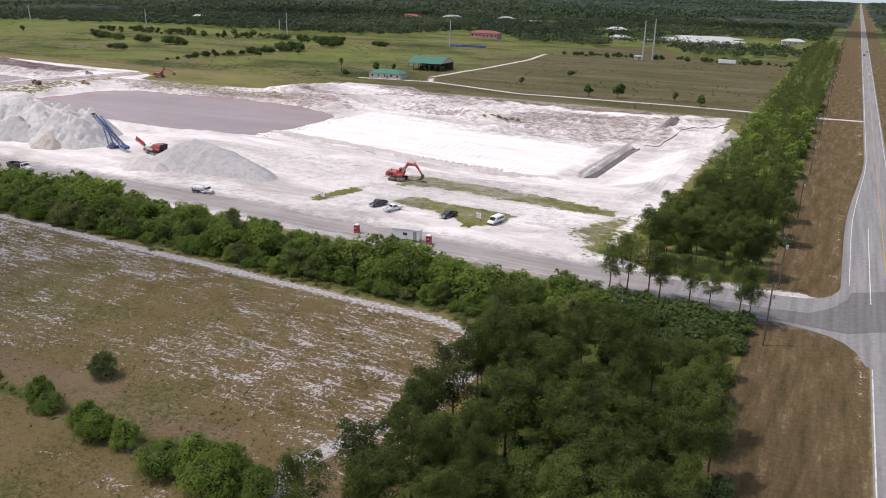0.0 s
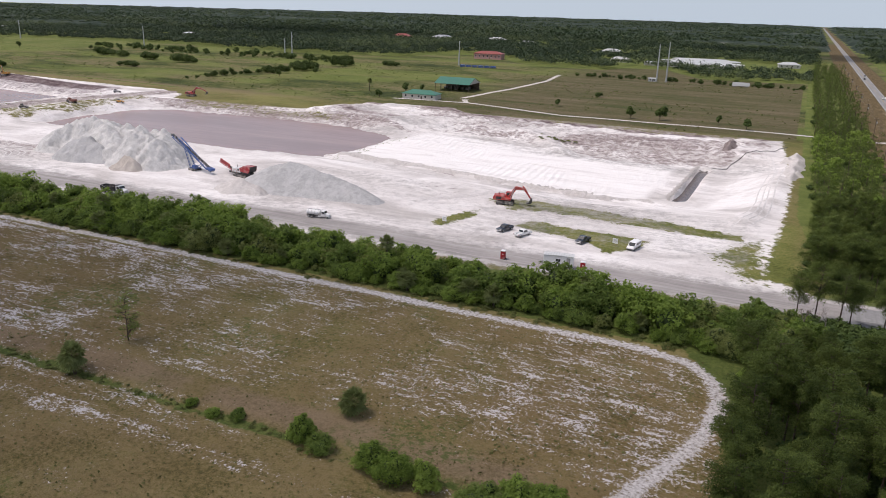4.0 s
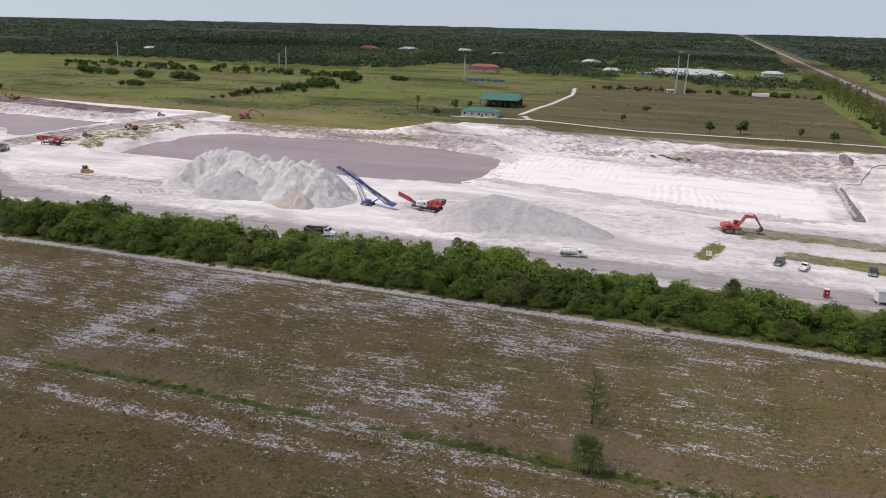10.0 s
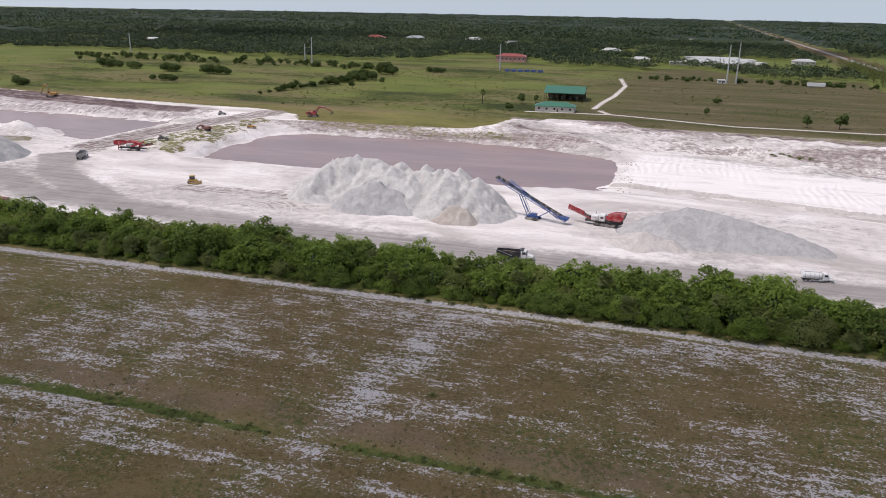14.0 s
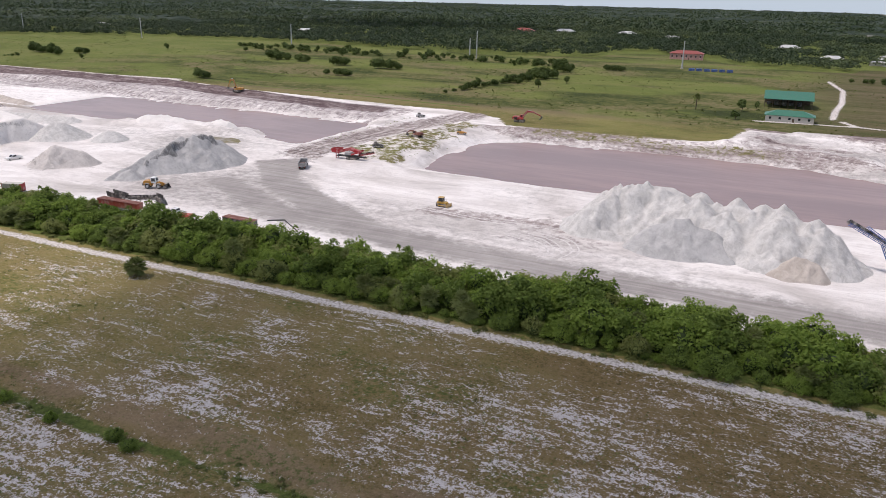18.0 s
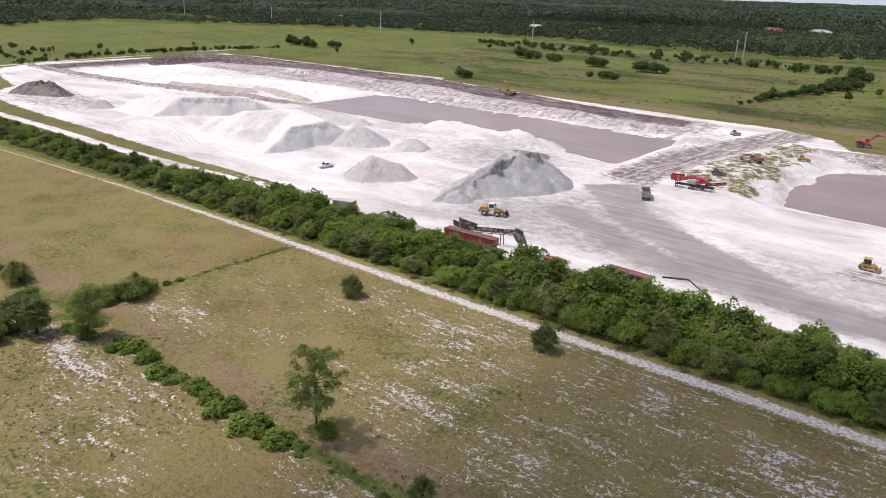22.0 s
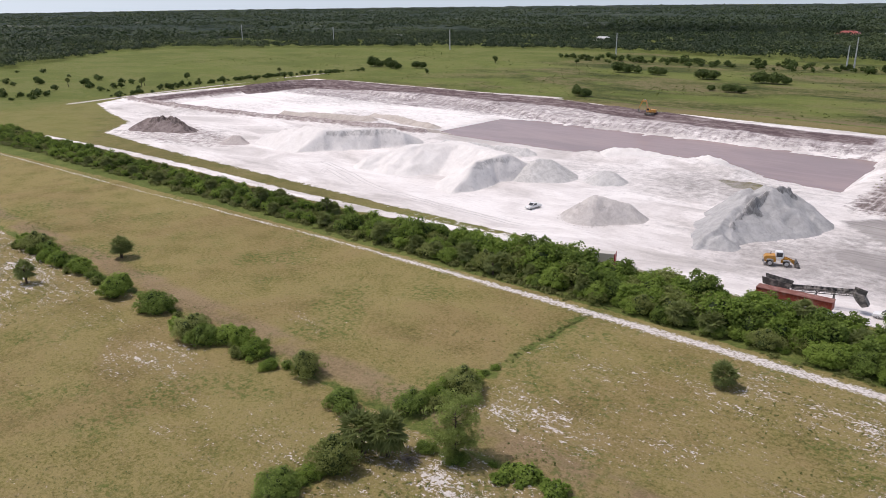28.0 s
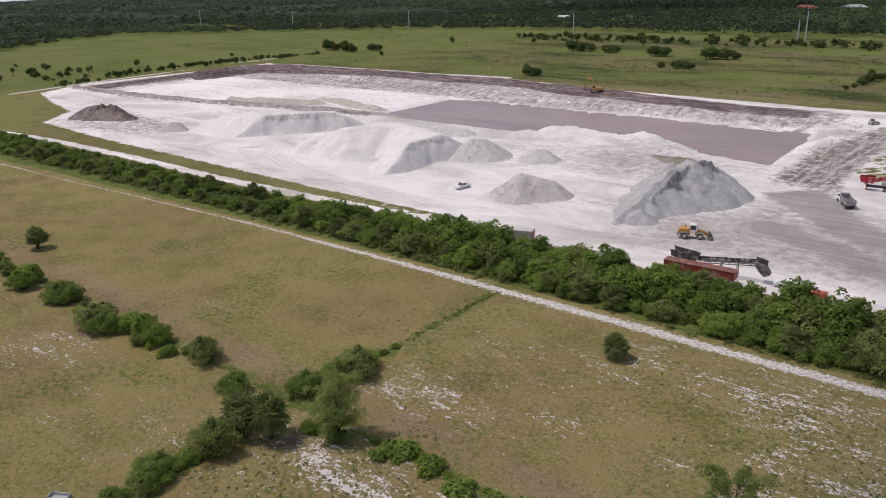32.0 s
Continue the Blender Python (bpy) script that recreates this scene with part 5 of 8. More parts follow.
def palm(seed, h, r=1.9, fans=96, name="cabbage_palm", label="cabbage palm with a round head of fan leaves", group=""):
    rng = np.random.RandomState(seed)
    top = np.array((rng.normal(0, .2), rng.normal(0, .2), h))
    trunk = tube([(0, 0, 0), top * (0.5, 0.5, 0.5), top], [0.24, 0.2, 0.19], 8)
    v, f = [], []
    for i in range(fans):
        a, el = i * 2.4 + rng.uniform(-.3, .3), math.radians(rng.uniform(-45, 80))
        d = np.array((math.cos(a) * math.cos(el), math.sin(a) * math.cos(el), math.sin(el)))
        c = top + d * r * rng.uniform(0.42, 0.72)
        side = np.cross(d, (0, 0, 1)); side /= np.linalg.norm(side) + 1e-6
        up = np.cross(side, d)
        o = len(v)
        v += [top, c]
        fan = []
        for j in range(13):                                 # the fan's fingers
            b = math.radians(-110 + 220 * j / 12)
            ln = r * (0.44 if j % 2 == 0 else 0.16) * rng.uniform(0.8, 1.15)
            fan.append(c + (d * math.cos(b) + side * math.sin(b)) * ln - np.array((0, 0, 1)) * ln * 0.35 * abs(math.sin(b)) - np.array((0, 0, 0.12 * r)) + up * 0.1)
        v += fan
        f += [(o + 1, o + 2 + j, o + 3 + j) for j in range(12)]
        f.append((o, o + 1, o + 8))
    return plant(name, label, "palm", [("trunk", mesh_of("trunk", *trunk, M["bark"], True)), ("crown", mesh_of("crown", v, f, M["palm"]))], group)


def broadleaf(seed, h, r, leaves, name="tree", mat="grove", label="small rounded broadleaf tree in the pasture", group="", size=0.4, core=True):
    rng = np.random.RandomState(seed)
    lobes = []
    for i in range(9):
        a, d = rng.uniform(0, 6.28), r * rng.uniform(0.1, 0.62)
        lobes.append((d * math.cos(a), d * math.sin(a), h * rng.uniform(0.45, 0.85), r * rng.uniform(0.32, 0.52), rng.uniform(0.75, 1.0)))
    stems = [tube([(0, 0, 0), (0.05 * h, 0, h * 0.3), (0, 0, h * 0.6)], [0.05 * h * 0.5, 0.02 * h, 0.012 * h], 7)]
    for x, y, z, *_ in lobes[:6]:
        stems.append(tube([(0.03 * h, 0, h * 0.22), (x * 0.6, y * 0.6, z * 0.7), (x, y, z)], [0.014 * h, 0.01 * h, 0.004 * h], 5))
    crown = leaf_mesh("crown", lobed(rng, lobes, leaves, size, -0.8), M[mat])
    if not core:
        return plant(name, label, "tree", [("crown", crown)], group)
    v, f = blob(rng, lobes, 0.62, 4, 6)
    inner = mesh_of("inner_crown", v, f, M["crown_shade"], True)
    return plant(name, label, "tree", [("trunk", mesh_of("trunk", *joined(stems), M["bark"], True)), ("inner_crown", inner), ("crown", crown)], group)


def put(proto, x, y, s=1.0, turn=None, rng=random, sink=0.1, label=""):
    m = pose(x, y, height(x, y) - sink, 0, 0, rng.uniform(0, 360) if turn is None else turn) @ Matrix.Diagonal((s * rng.uniform(0.86, 1.16), s * rng.uniform(0.86, 1.16), s * rng.uniform(0.88, 1.12), 1))
    ob = copy_thing(proto, m)
    ob.matrix_basis = m
    return tagged(ob, label)


def drop_proto(ob):
    for o in (*ob.children_recursive, ob):
        bpy.data.objects.remove(o)


def merged(name, protos, places, label, category):
    """Many far plants as one object; places: proto number, x, y, scale, turn."""
    bank = []
    for p in protos:
        per = {}
        for o in p.children_recursive:
            me = o.data
            co = np.empty(len(me.vertices) * 3, np.float32); me.vertices.foreach_get("co", co)
            lt = np.empty(len(me.polygons), np.int32); me.polygons.foreach_get("loop_total", lt)
            li = np.empty(len(me.loops), np.int32); me.loops.foreach_get("vertex_index", li)
            per[me.materials[0]] = (co.reshape(-1, 3), lt, li)
        bank.append(per)
    mats = sorted({m for p in bank for m in p}, key=lambda m: m.name)
    V, LT, LI, MI, o = [], [], [], [], 0
    for k, x, y, s, a in places:
        ca, sa = math.cos(a) * s, math.sin(a) * s
        z = height(x, y)
        for m, (co, lt, li) in bank[k].items():
            V.append(np.stack([co[:, 0] * ca - co[:, 1] * sa + x, co[:, 0] * sa + co[:, 1] * ca + y, co[:, 2] * s + z - 0.1], -1))
            LT.append(lt), LI.append(li + o), MI.append(np.full(len(lt), mats.index(m), np.int32))
            o += len(co)
    V, LT, LI, MI = (np.concatenate(a) for a in (V, LT, LI, MI))
    me = bpy.data.meshes.new(name)
    me.vertices.add(len(V)), me.loops.add(len(LI)), me.polygons.add(len(LT))
    me.vertices.foreach_set("co", V.reshape(-1).astype(np.float32))
    me.loops.foreach_set("vertex_index", LI.astype(np.int32))
    me.polygons.foreach_set("loop_start", np.concatenate([[0], np.cumsum(LT)[:-1]]).astype(np.int32))
    for m in mats:
        me.materials.append(m)
    me.polygons.foreach_set("material_index", MI)
    me.update(calc_edges=True)
    return tagged(new(name, me), label, category, kind="stuff")


# the hedge between pasture and quarry
rng = random.Random(4)
TINT = ("shrub", "shrub_mid", "shrub", "shrub_olive", "shrub_mid", "shrub")
shrubs = [shrub(100 + i, rng.uniform(2.8, 4.0), rng.uniform(3.2, 5.6), 6200, mat=TINT[i], size=0.125, k=17) for i in range(6)]
thin_shrubs = [shrub(120 + i, rng.uniform(2.9, 4.0), rng.uniform(3.4, 5.6), 1300, mat=TINT[i], size=0.24, core=False, k=17) for i in range(6)]
low_shrubs = [shrub(130 + i, 2.0, 1.9, 700, size=0.22) for i in range(3)]
under_shrubs = [shrub(160 + i, 3.2, 3.4, 520, mat="weed", size=0.36, core=False) for i in range(6)]
weeds = [shrub(140 + i, 2.2, 1.7, 110, mat="weed_pale", size=0.34, k=7, core=False) for i in range(3)]


def hedge_edges(x):
    """South and north edge and height factor of the hedge at x."""
    west = min(1, max(0, (-x - 470) / 120))
    south = 122.5 - 7.0 * min(1, max(0, (-x - 560) / 300)) - 0.5 * west
    north = 144.5 - 8.5 * west - 3.2 * min(1, max(0, (x + 150) / 30)) + (4 if x > -45 else 0)
    if -456 < x < -422:
        north -= 4.5
    elif -502 < x < -470:
        north -= 2.5
    tall = 1.0 + 0.04 * math.exp(-((x + 425) / 45) ** 2) + 0.10 * math.sin(x / 17.0) + 0.08 * math.sin(x / 7.3)
    return south, north, (1.0 - 0.44 * west) * tall * (0.9 if -150 < x < -60 else 1.0)


near_places, far_places = [], []
x = -35.0
while x > -830:
    s, n, k = hedge_edges(x)
    y = s + rng.uniform(0.5, 2.0)
    first = True
    while y < n:
        px, py, sc = x + rng.uniform(-1.8, 1.8), y + rng.uniform(-0.8, 0.8), k * rng.choice((0.5, 0.72, 0.92, 1.05, 1.22, 1.45)) * (0.86 if first else 1.0) * (0.7 if y > n - 4 else 1.0)
        (near_places if first and x > -760 else far_places).append((rng.randrange(6), px, py, sc, rng.uniform(0, 6.28)))
        y += rng.uniform(2.9, 4.6) * (1.15 if x < -560 else 1)
        first = False
    x -= rng.uniform(2.7, 3.7)
for k, px, py, sc, a in near_places:
    put((shrubs if px > -520 else thin_shrubs)[k], px, py, sc * 0.92, math.degrees(a), rng)
merged("hedge_thicket", thin_shrubs, far_places, "thick bright green hedge of leafy shrubs along the quarry", "hedge")

# shrubs and palms standing out of the hedge
palm_round = [palm(200 + i, 2.0 + 0.4 * i, 2.2, 110, "cabbage_palm", "squat round cabbage palm with fan leaves down to the grass", "palms") for i in range(3)]
palm_tall = [palm(210 + i, 4.6 + 0.6 * i, 2.0, 100, "cabbage_palm", "cabbage palm with a grey trunk and a round head", "palms") for i in range(3)]
rng = random.Random(9)
for x, y, k in ((-132, 131, 0), (-126, 126, 1), (-118, 127, 0), (-100, 124, 1), (-92, 128, 2), (-64, 126, 0), (-70, 140, 1), (-174, 128, 2), (-163, 129, 1), (-196, 126, 0), (-236, 126, 1), (-255, 125, 2), (-299, 126, 0), (-322, 125, 2), (-340, 128, 1), (-366, 124, 1), (-380, 125, 0), (-404, 124, 2), (-424, 132, 1), (-440, 128, 2), (-444, 131, 0), (-452, 126, 1), (-462, 133, 2), (-501, 122, 2), (-520, 123, 1), (-548, 128, 0), (-571, 131, 1), (-598, 126, 2), (-640, 124, 0), (-690, 126, 1)):
    put(palm_tall[k] if rng.random() < 0.15 else palm_round[k], x, y, rng.uniform(0.9, 1.25), rng=rng, label="cabbage palm rising out of the green hedge")

for i in range(46):
    x = -60 - 640 * i / 45 + rng.uniform(-6, 6)
    s_, n_, _k = hedge_edges(x)
    off = rng.choice((0.6, 2.0, 6.0, 11.0))
    put((palm_round if off < 3 or x < -500 else palm_tall)[i % 3], x, s_ + off, rng.uniform(1.0, 1.35) if off < 3 else rng.uniform(0.9, 1.15), rng=rng, label="round cabbage palm among the hedge shrubs")

# pasture: palms, pines and bushes in the open
put(palm_round[0], -97, 72, 1.15, rng=rng), put(palm_round[2], -145.5, 62, 1.3, rng=rng)
put(palm_round[1], -438.5, 104, 1.2, rng=rng, label="squat round cabbage palm alone in the dry pasture")
put(palm_round[0], -395, 110.5, 1.2, rng=rng, label="squat round cabbage palm beside the white sand path")
put(palm_round[2], -582, 71.5, 1.3, rng=rng), put(palm_round[2], -581, 48, 1.25, rng=rng)
put(palm_round[1], -470, 51.5, 1.6, rng=rng, label="cabbage palm with a big head at the ditch crossing"), put(palm_round[2], -466.5, 53, 1.5, rng=rng, label="cabbage palm with a big head at the ditch crossing")
pine_lone = pine(301, 13.0, label="tall slash pine alone in the dry pasture", full=1.6, first=0.2, group="", spread=1.05, mat="pine_light", puff=1.0, needles=105)
pine_wide = pine(302, 9.5, label="broad young pine at the crossing of the ditches", full=2.0, first=0.06, group="", spread=1.35, mat="pine_light", puff=1.3, needles=125)
pine_thin = pine(303, 9.0, label="thin airy pine in the dry pasture", full=1.7, first=0.08, group="", spread=0.95, mat="pine_light", puff=0.62, needles=34, leaf=0.08)
put(pine_lone, -406, 66, 1.0, 20, rng), put(pine_wide, -459, 59, 1.0, 80, rng), put(pine_thin, -147, 75, 1.0, 10, rng)
put(palm_tall[1], -381.5, 61.5, 0.95, 200, rng, label="cabbage palm with a short trunk beside the ditch")
shrub_l = "leafy green shrub growing along the pasture ditch"
for x, y, s in ((-100, 62.5, 1.0), (-96, 61, 0.7), (-87, 60.5, 1.05), (-83, 59, 1.1), (-79, 60, 0.95), (-70, 58, 1.3), (-66, 60, 1.45), (-61, 58, 1.5), (-63, 62, 1.2), (-56, 60, 1.2), (-112, 63, 0.5), (-116, 62, 0.45), (-121, 63, 0.4), (-404, 66, 0.7), (-348, 61, 0.6), (-344, 60, 0.5), (-360, 60, 0.45), (-372, 61, 0.55), (-375, 60, 0.5), (-387, 60, 0.5), (-482, 58, 1.05), (-458, 58, 0.6), (-463, 57.5, 0.55)):
    put(rng.choice(shrubs), x, y, s * 0.9, rng=rng, label=shrub_l)
for i in range(64):                                        # the ditch hedge west of the crossing
    x = -612 + 118 * i / 63 + rng.uniform(-1.2, 1.2)
    if not -556 < x < -548 and rng.random() < 0.8:
        put(rng.choice(shrubs), x, 59.2 + rng.uniform(-2.6, 2.6), rng.choice((0.3, 0.42, 0.55, 0.7, 0.95, 1.1)), rng=rng, label=shrub_l)
for i in range(22):                                        # and on either side of it along the cross ditch
    y = 30 + 22 * i / 14 if i < 14 else 65 + 20 * (i - 14) / 7
    put(rng.choice(shrubs), -471.5 + rng.uniform(-2.0, 2.0), y, rng.choice((0.3, 0.45, 0.6, 0.95)), rng=rng, label=shrub_l)
for i in range(58):                                        # low weeds in the ditch
    put(rng.choice(low_shrubs), -454 + 50 * i / 57 + rng.uniform(-2.5, 2.5), 60.3 + rng.uniform(-2.0, 2.0), rng.choice((0.35, 0.5, 0.7, 1.0)), rng=rng, label="low green weedy bush in the ditch")
low_places = [(rng.randrange(3), -472 + rng.uniform(-0.8, 0.8), rng.uniform(85, 116), rng.uniform(0.08, 0.25), rng.uniform(0, 6.3)) for _ in range(60)]
for _ in range(420):
    x = rng.uniform(-400, -55)
    if math.sin(x / 9.0) + math.sin(x / 23.0) > -0.4 and abs(x + 250) > 5:
        low_places.append((rng.randrange(3), x, 62 + rng.gauss(0, 0.9), rng.uniform(0.08, 0.30), rng.uniform(0, 6.3)))
low_places += [(rng.randrange(3), rng.uniform(-700, -50), 121 + rng.gauss(0, 0.8), rng.uniform(0.15, 0.5), rng.uniform(0, 6.3)) for _ in range(500)]
low_places += [(rng.randrange(3), rng.uniform(-432, -403), rng.uniform(248, 345), rng.uniform(0.05, 0.2), rng.uniform(0, 6.3)) for _ in range(160)]
low_places += [(rng.randrange(3), -452 + rng.gauss(0, 1.5), rng.uniform(270, 350), rng.uniform(0.08, 0.22), rng.uniform(0, 6.3)) for _ in range(50)]
low_places += [(rng.randrange(3), rng.uniform(-238, -234), rng.uniform(79, 81), 0.45, 0.0)]
low_places += [(rng.randrange(3), -218 + rng.gauss(0, 2.0), rng.uniform(250, 330), rng.uniform(0.05, 0.2), rng.uniform(0, 6.3)) for _ in range(130)]
low_places += [(rng.randrange(3), rng.uniform(-390, -265), 346 + rng.gauss(0, 3.0), rng.uniform(0.06, 0.25), rng.uniform(0, 6.3)) for _ in range(150)]
low_places += [(rng.randrange(3), -150 + rng.gauss(0, 5), 352 + rng.gauss(0, 2.5), rng.uniform(0.3, 0.7), rng.uniform(0, 6.3)) for _ in range(16)]
for _ in range(1500):                                      # rank green weeds filling the thin west end of the hedge
    x = rng.uniform(-830, -470)
    s_, n_, _k = hedge_edges(x)
    low_places.append((rng.randrange(3), x, rng.uniform(s_ - 1.5, n_ + 1.0), rng.uniform(0.35, 0.95), rng.uniform(0, 6.3)))
merged("ditch_weeds", weeds, low_places, "low green weeds along ditches, path and pit edges", "weeds")


def dead_brush(x, y):
    r = np.random.RandomState(5)
    root = tagged(new("brush_pile"), "grey heap of dead branches beside the palms", "brush pile")
    root.location = (x, y, height(x, y))
    for i in range(26):
        a, ln = r.uniform(-0.9, 0.9), r.uniform(2.2, 4.2)
        p = r.normal(0, 0.35, 3) * (1, 1, 0.3)
        q = p + np.array((math.cos(a) * ln, math.sin(a) * ln, r.uniform(0.2, 1.1)))
        part("branch", mesh_of("branch", *tube([p + (0, 0, 0.15), (p + q) / 2 + (0, 0, 0.3), q], [0.06, 0.04, 0.015], 4), M["dead"]), parent=root)


dead_brush(-464.5, 54)


def dead_tree(x, y, h, seed):
    """A bare grey tree of forking limbs."""
    r = random.Random(seed)
    root = tagged(new("dead_tree"), "bare grey dead tree among the dark pines", "tree")
    root.location = (x, y, height(x, y))
    limbs = []

    def grow(p, d, ln, rad, depth):
        q = p + d * ln
        limbs.append(tube([p, (p + q) / 2 + Vector((r.gauss(0, 0.1), r.gauss(0, 0.1), 0)), q], [rad, rad * 0.8, rad * 0.6], 5))
        if depth:
            for _ in range(3):
                e = (d + Vector((r.gauss(0, 0.55), r.gauss(0, 0.55), r.gauss(0.1, 0.3)))).normalized()
                grow(q, e, ln * r.uniform(0.55, 0.8), rad * 0.6, depth - 1)

    part("trunk", mesh_of("trunk", *tube([(0, 0, 0), (0.1, 0, h * 0.2), (0, 0, h * 0.4)], [0.2, 0.17, 0.14], 8), M["dead"], True), parent=root)
    grow(Vector((0, 0, h * 0.38)), Vector((0, 0, 1)), h * 0.22, 0.13, 4)
    part("limb", mesh_of("limb", *joined(limbs), M["dead"]), parent=root)


dead_tree(-35, 132, 9, 3), dead_tree(-31, 137, 7.5, 4)

# ---- pines and undergrowth between quarry and road ----
pines = [pine(320 + i, 10.5 + 0.7 * i, full=1.15, first=0.34 + 0.05 * (i % 3), puff=1.35, needles=125, spread=0.80) for i in range(6)]
oaks = [broadleaf(350 + i, 9.0, 4.2, 620, "tree", "shrub", "oak", "", 0.5, False) for i in range(2)]
far_pines = [pine(340 + i, 10.5 + i, full=0.5, first=0.2, needles=64, leaf=0.15) for i in range(4)]
rng = random.Random(21)
pine_count, far_list, under = 0, [], []
y = 40.0
while y < 960:
    w = -44 if y < 112 else (-40 if y < 150 else -32)
    x = w + rng.uniform(0, 3)
    step = 5.3 if y < 150 else (6.2 if y < 480 else 7.5)
    while x < -8:
        px, py = x + rng.uniform(-1.5, 1.5), y + rng.uniform(-1.6, 1.6)
        on_road = 146 < py < 168
        by_path = px < -42.5 and 83 < py < 112
        if not on_road and not by_path and not (py < 150 and rng.random() < 0.2):
            if py < 235 and pine_count < 290:
                low = 0.62 if 112 < py < 128 else 1.0                 # young trees before the clearing by the quarry road
                if not 128 < py < 150:
                    put(rng.choice(pines), px, py, low * rng.uniform(0.68, 1.08), rng=rng)
                    pine_count += 1
            else:
                far_list.append((4 + rng.randrange(2) if 225 < py < 420 and rng.random() < 0.3 else rng.randrange(4), px, py, rng.uniform(0.6, 1.05), rng.uniform(0, 6.28)))
        if not on_road and not by_path and rng.random() < 0.8:
            under.append((rng.randrange(6), px + rng.uniform(-2, 2), min(py + rng.uniform(-2, 2), 145) if py < 146 else max(py, 170), rng.uniform(0.4, 0.85), rng.uniform(0, 6.28)))
        x += step * rng.uniform(0.85, 1.2)
    y += step * 0.95
for x, y in ((-41, 98), (-42, 105), (-40.5, 91), (-43, 111), (-39.5, 101), (-38, 108), (-41.5, 85), (-39, 95)):
    put(rng.choice(pines), x, y, rng.uniform(0.95, 1.15), rng=rng, label="slash pine beside the bend of the sand path")
for x, y in ((-33, 169), (-30, 170), (-26, 169), (-20, 170), (-14, 169), (-10, 171)):
    put(rng.choice(pines), x, y, rng.uniform(0.9, 1.15), rng=rng, label="slash pine on the verge of the quarry road")
verge_pines = [pine(360 + i, 11.0 + i, full=1.0, first=0.42, needles=120, puff=1.35, spread=0.85) for i in range(3)]
for i, (x, y) in enumerate(((-36, 146.5), (-32.5, 147), (-28, 146), (-26, 147.5), (-20, 146.5), (-16, 145), (-10.5, 146.5), (-8.5, 144))):
    put(verge_pines[i % 3], x, y, rng.uniform(0.72, 1.0), rng=rng, label="slender slash pine on the verge of the quarry road")
for _ in range(150):                                       # rank brush in the clearing
    under.append((rng.randrange(6), rng.uniform(-42, -9), rng.uniform(124, 145), rng.uniform(0.5, 0.95), rng.uniform(0, 6.28)))
for _ in range(330):                                       # the belt goes on to the south
    far_list.append((rng.randrange(4), rng.uniform(-42, -9), rng.uniform(-130, 39), rng.uniform(0.7, 1.05), rng.uniform(0, 6.28)))
merged("roadside_pine_wood", far_pines + oaks, far_list, "belt of dark slash pines along the road", "woods")
for x, y, s in ((-50, 122, 0.8), (-46, 121, 0.9), (-42, 120, 0.9), (-50, 127, 1.0), (-45, 126, 1.0), (-40, 125, 1.0), (-52, 133, 1.0), (-47, 132, 1.1), (-42, 131, 1.0), (-49, 138, 1.0), (-44, 138, 0.9), (-38, 138, 0.9), (-40, 116, 0.8), (-43, 113, 0.6), (-58, 124, 0.9), (-56, 131, 1.0), (-54, 140, 0.8)):
    put(rng.choice(shrubs), x, y, s, rng=rng, label="dense green shrub where the hedge meets the pines")
merged("undergrowth", under_shrubs, [u for u in under if u[2] < 560], "dark green undergrowth beneath the pines", "undergrowth")

# ---- trees of the far pasture ----
thin_mounds = [broadleaf(405 + i, 6.0, 6.0, 110, "tree", "grove", "scrub", "", 1.5, False) for i in range(3)]
mounds = [broadleaf(400 + i, 6.0, 6.0, 1400, "tree", "grove", "wide dark mound of broadleaf trees in the far pasture", "far pasture trees", 0.62) for i in range(3)]
rounds = [broadleaf(410 + i, 6.2, 2.8, 800, "tree", "grove", "small round tree in the green pasture", "far pasture trees", 0.5) for i in range(3)]
rng = random.Random(33)
for x, y, s in ((-726, 587, 1.2), (-716, 588, 1.1), (-692, 583, 1.0), (-645, 573, 1.25), (-600, 569, 1.3), (-588, 571, 1.1), (-598, 503, 0.75), (-588, 502, 0.65), (-610, 505, 0.6), (-666, 426, 0.85), (-943, 507, 1.2), (-930, 512, 1.1), (-898, 518, 1.0), (-912, 500, 0.9), (-478, 478, 0.55), (-476, 492, 0.6), (-471, 512, 0.6), (-467, 535, 0.9), (-464, 552, 0.8), (-460, 568, 1.1), (-458, 582, 1.2), (-464, 640, 1.3), (-467, 660, 1.2), (-424, 682, 0.8), (-432, 684, 0.7), (-175, 540, 0.5)):
    put(rng.choice(mounds), x, y, s, rng=rng)
    if s > 0.7:                                            # most grow in a low row
        put(rng.choice(mounds), x + 6.5 * s, y + rng.uniform(-2, 2), s * rng.uniform(0.7, 0.9), rng=rng)
for x, y, s in ((-300, 438, 0.9), (-300, 476, 1.1), (-184, 466, 0.75), (-131, 439, 1.15), (-114, 440, 1.2), (-66, 431, 1.05), (-82, 441, 0.75), (-438, 513, 0.9), (-430, 554, 0.9), (-479, 502, 0.8), (-293, 488, 0.8), (-999, 252, 1.0), (-963, 264, 0.8), (-925, 281, 0.9), (-980, 329, 1.0), (-923, 326, 1.1), (-918, 352, 0.8), (-924, 369, 0.9), (-917, 380, 0.9), (-940, 300, 0.8), (-745, 690, 1.2), (-868, 600, 1.1), (-640, 690, 1.1), (-560, 700, 1.0), (-520, 702, 0.9), (-850, 480, 0.7), (-800, 640, 0.9)):
    put(rng.choice(rounds), x, y, s, rng=rng)
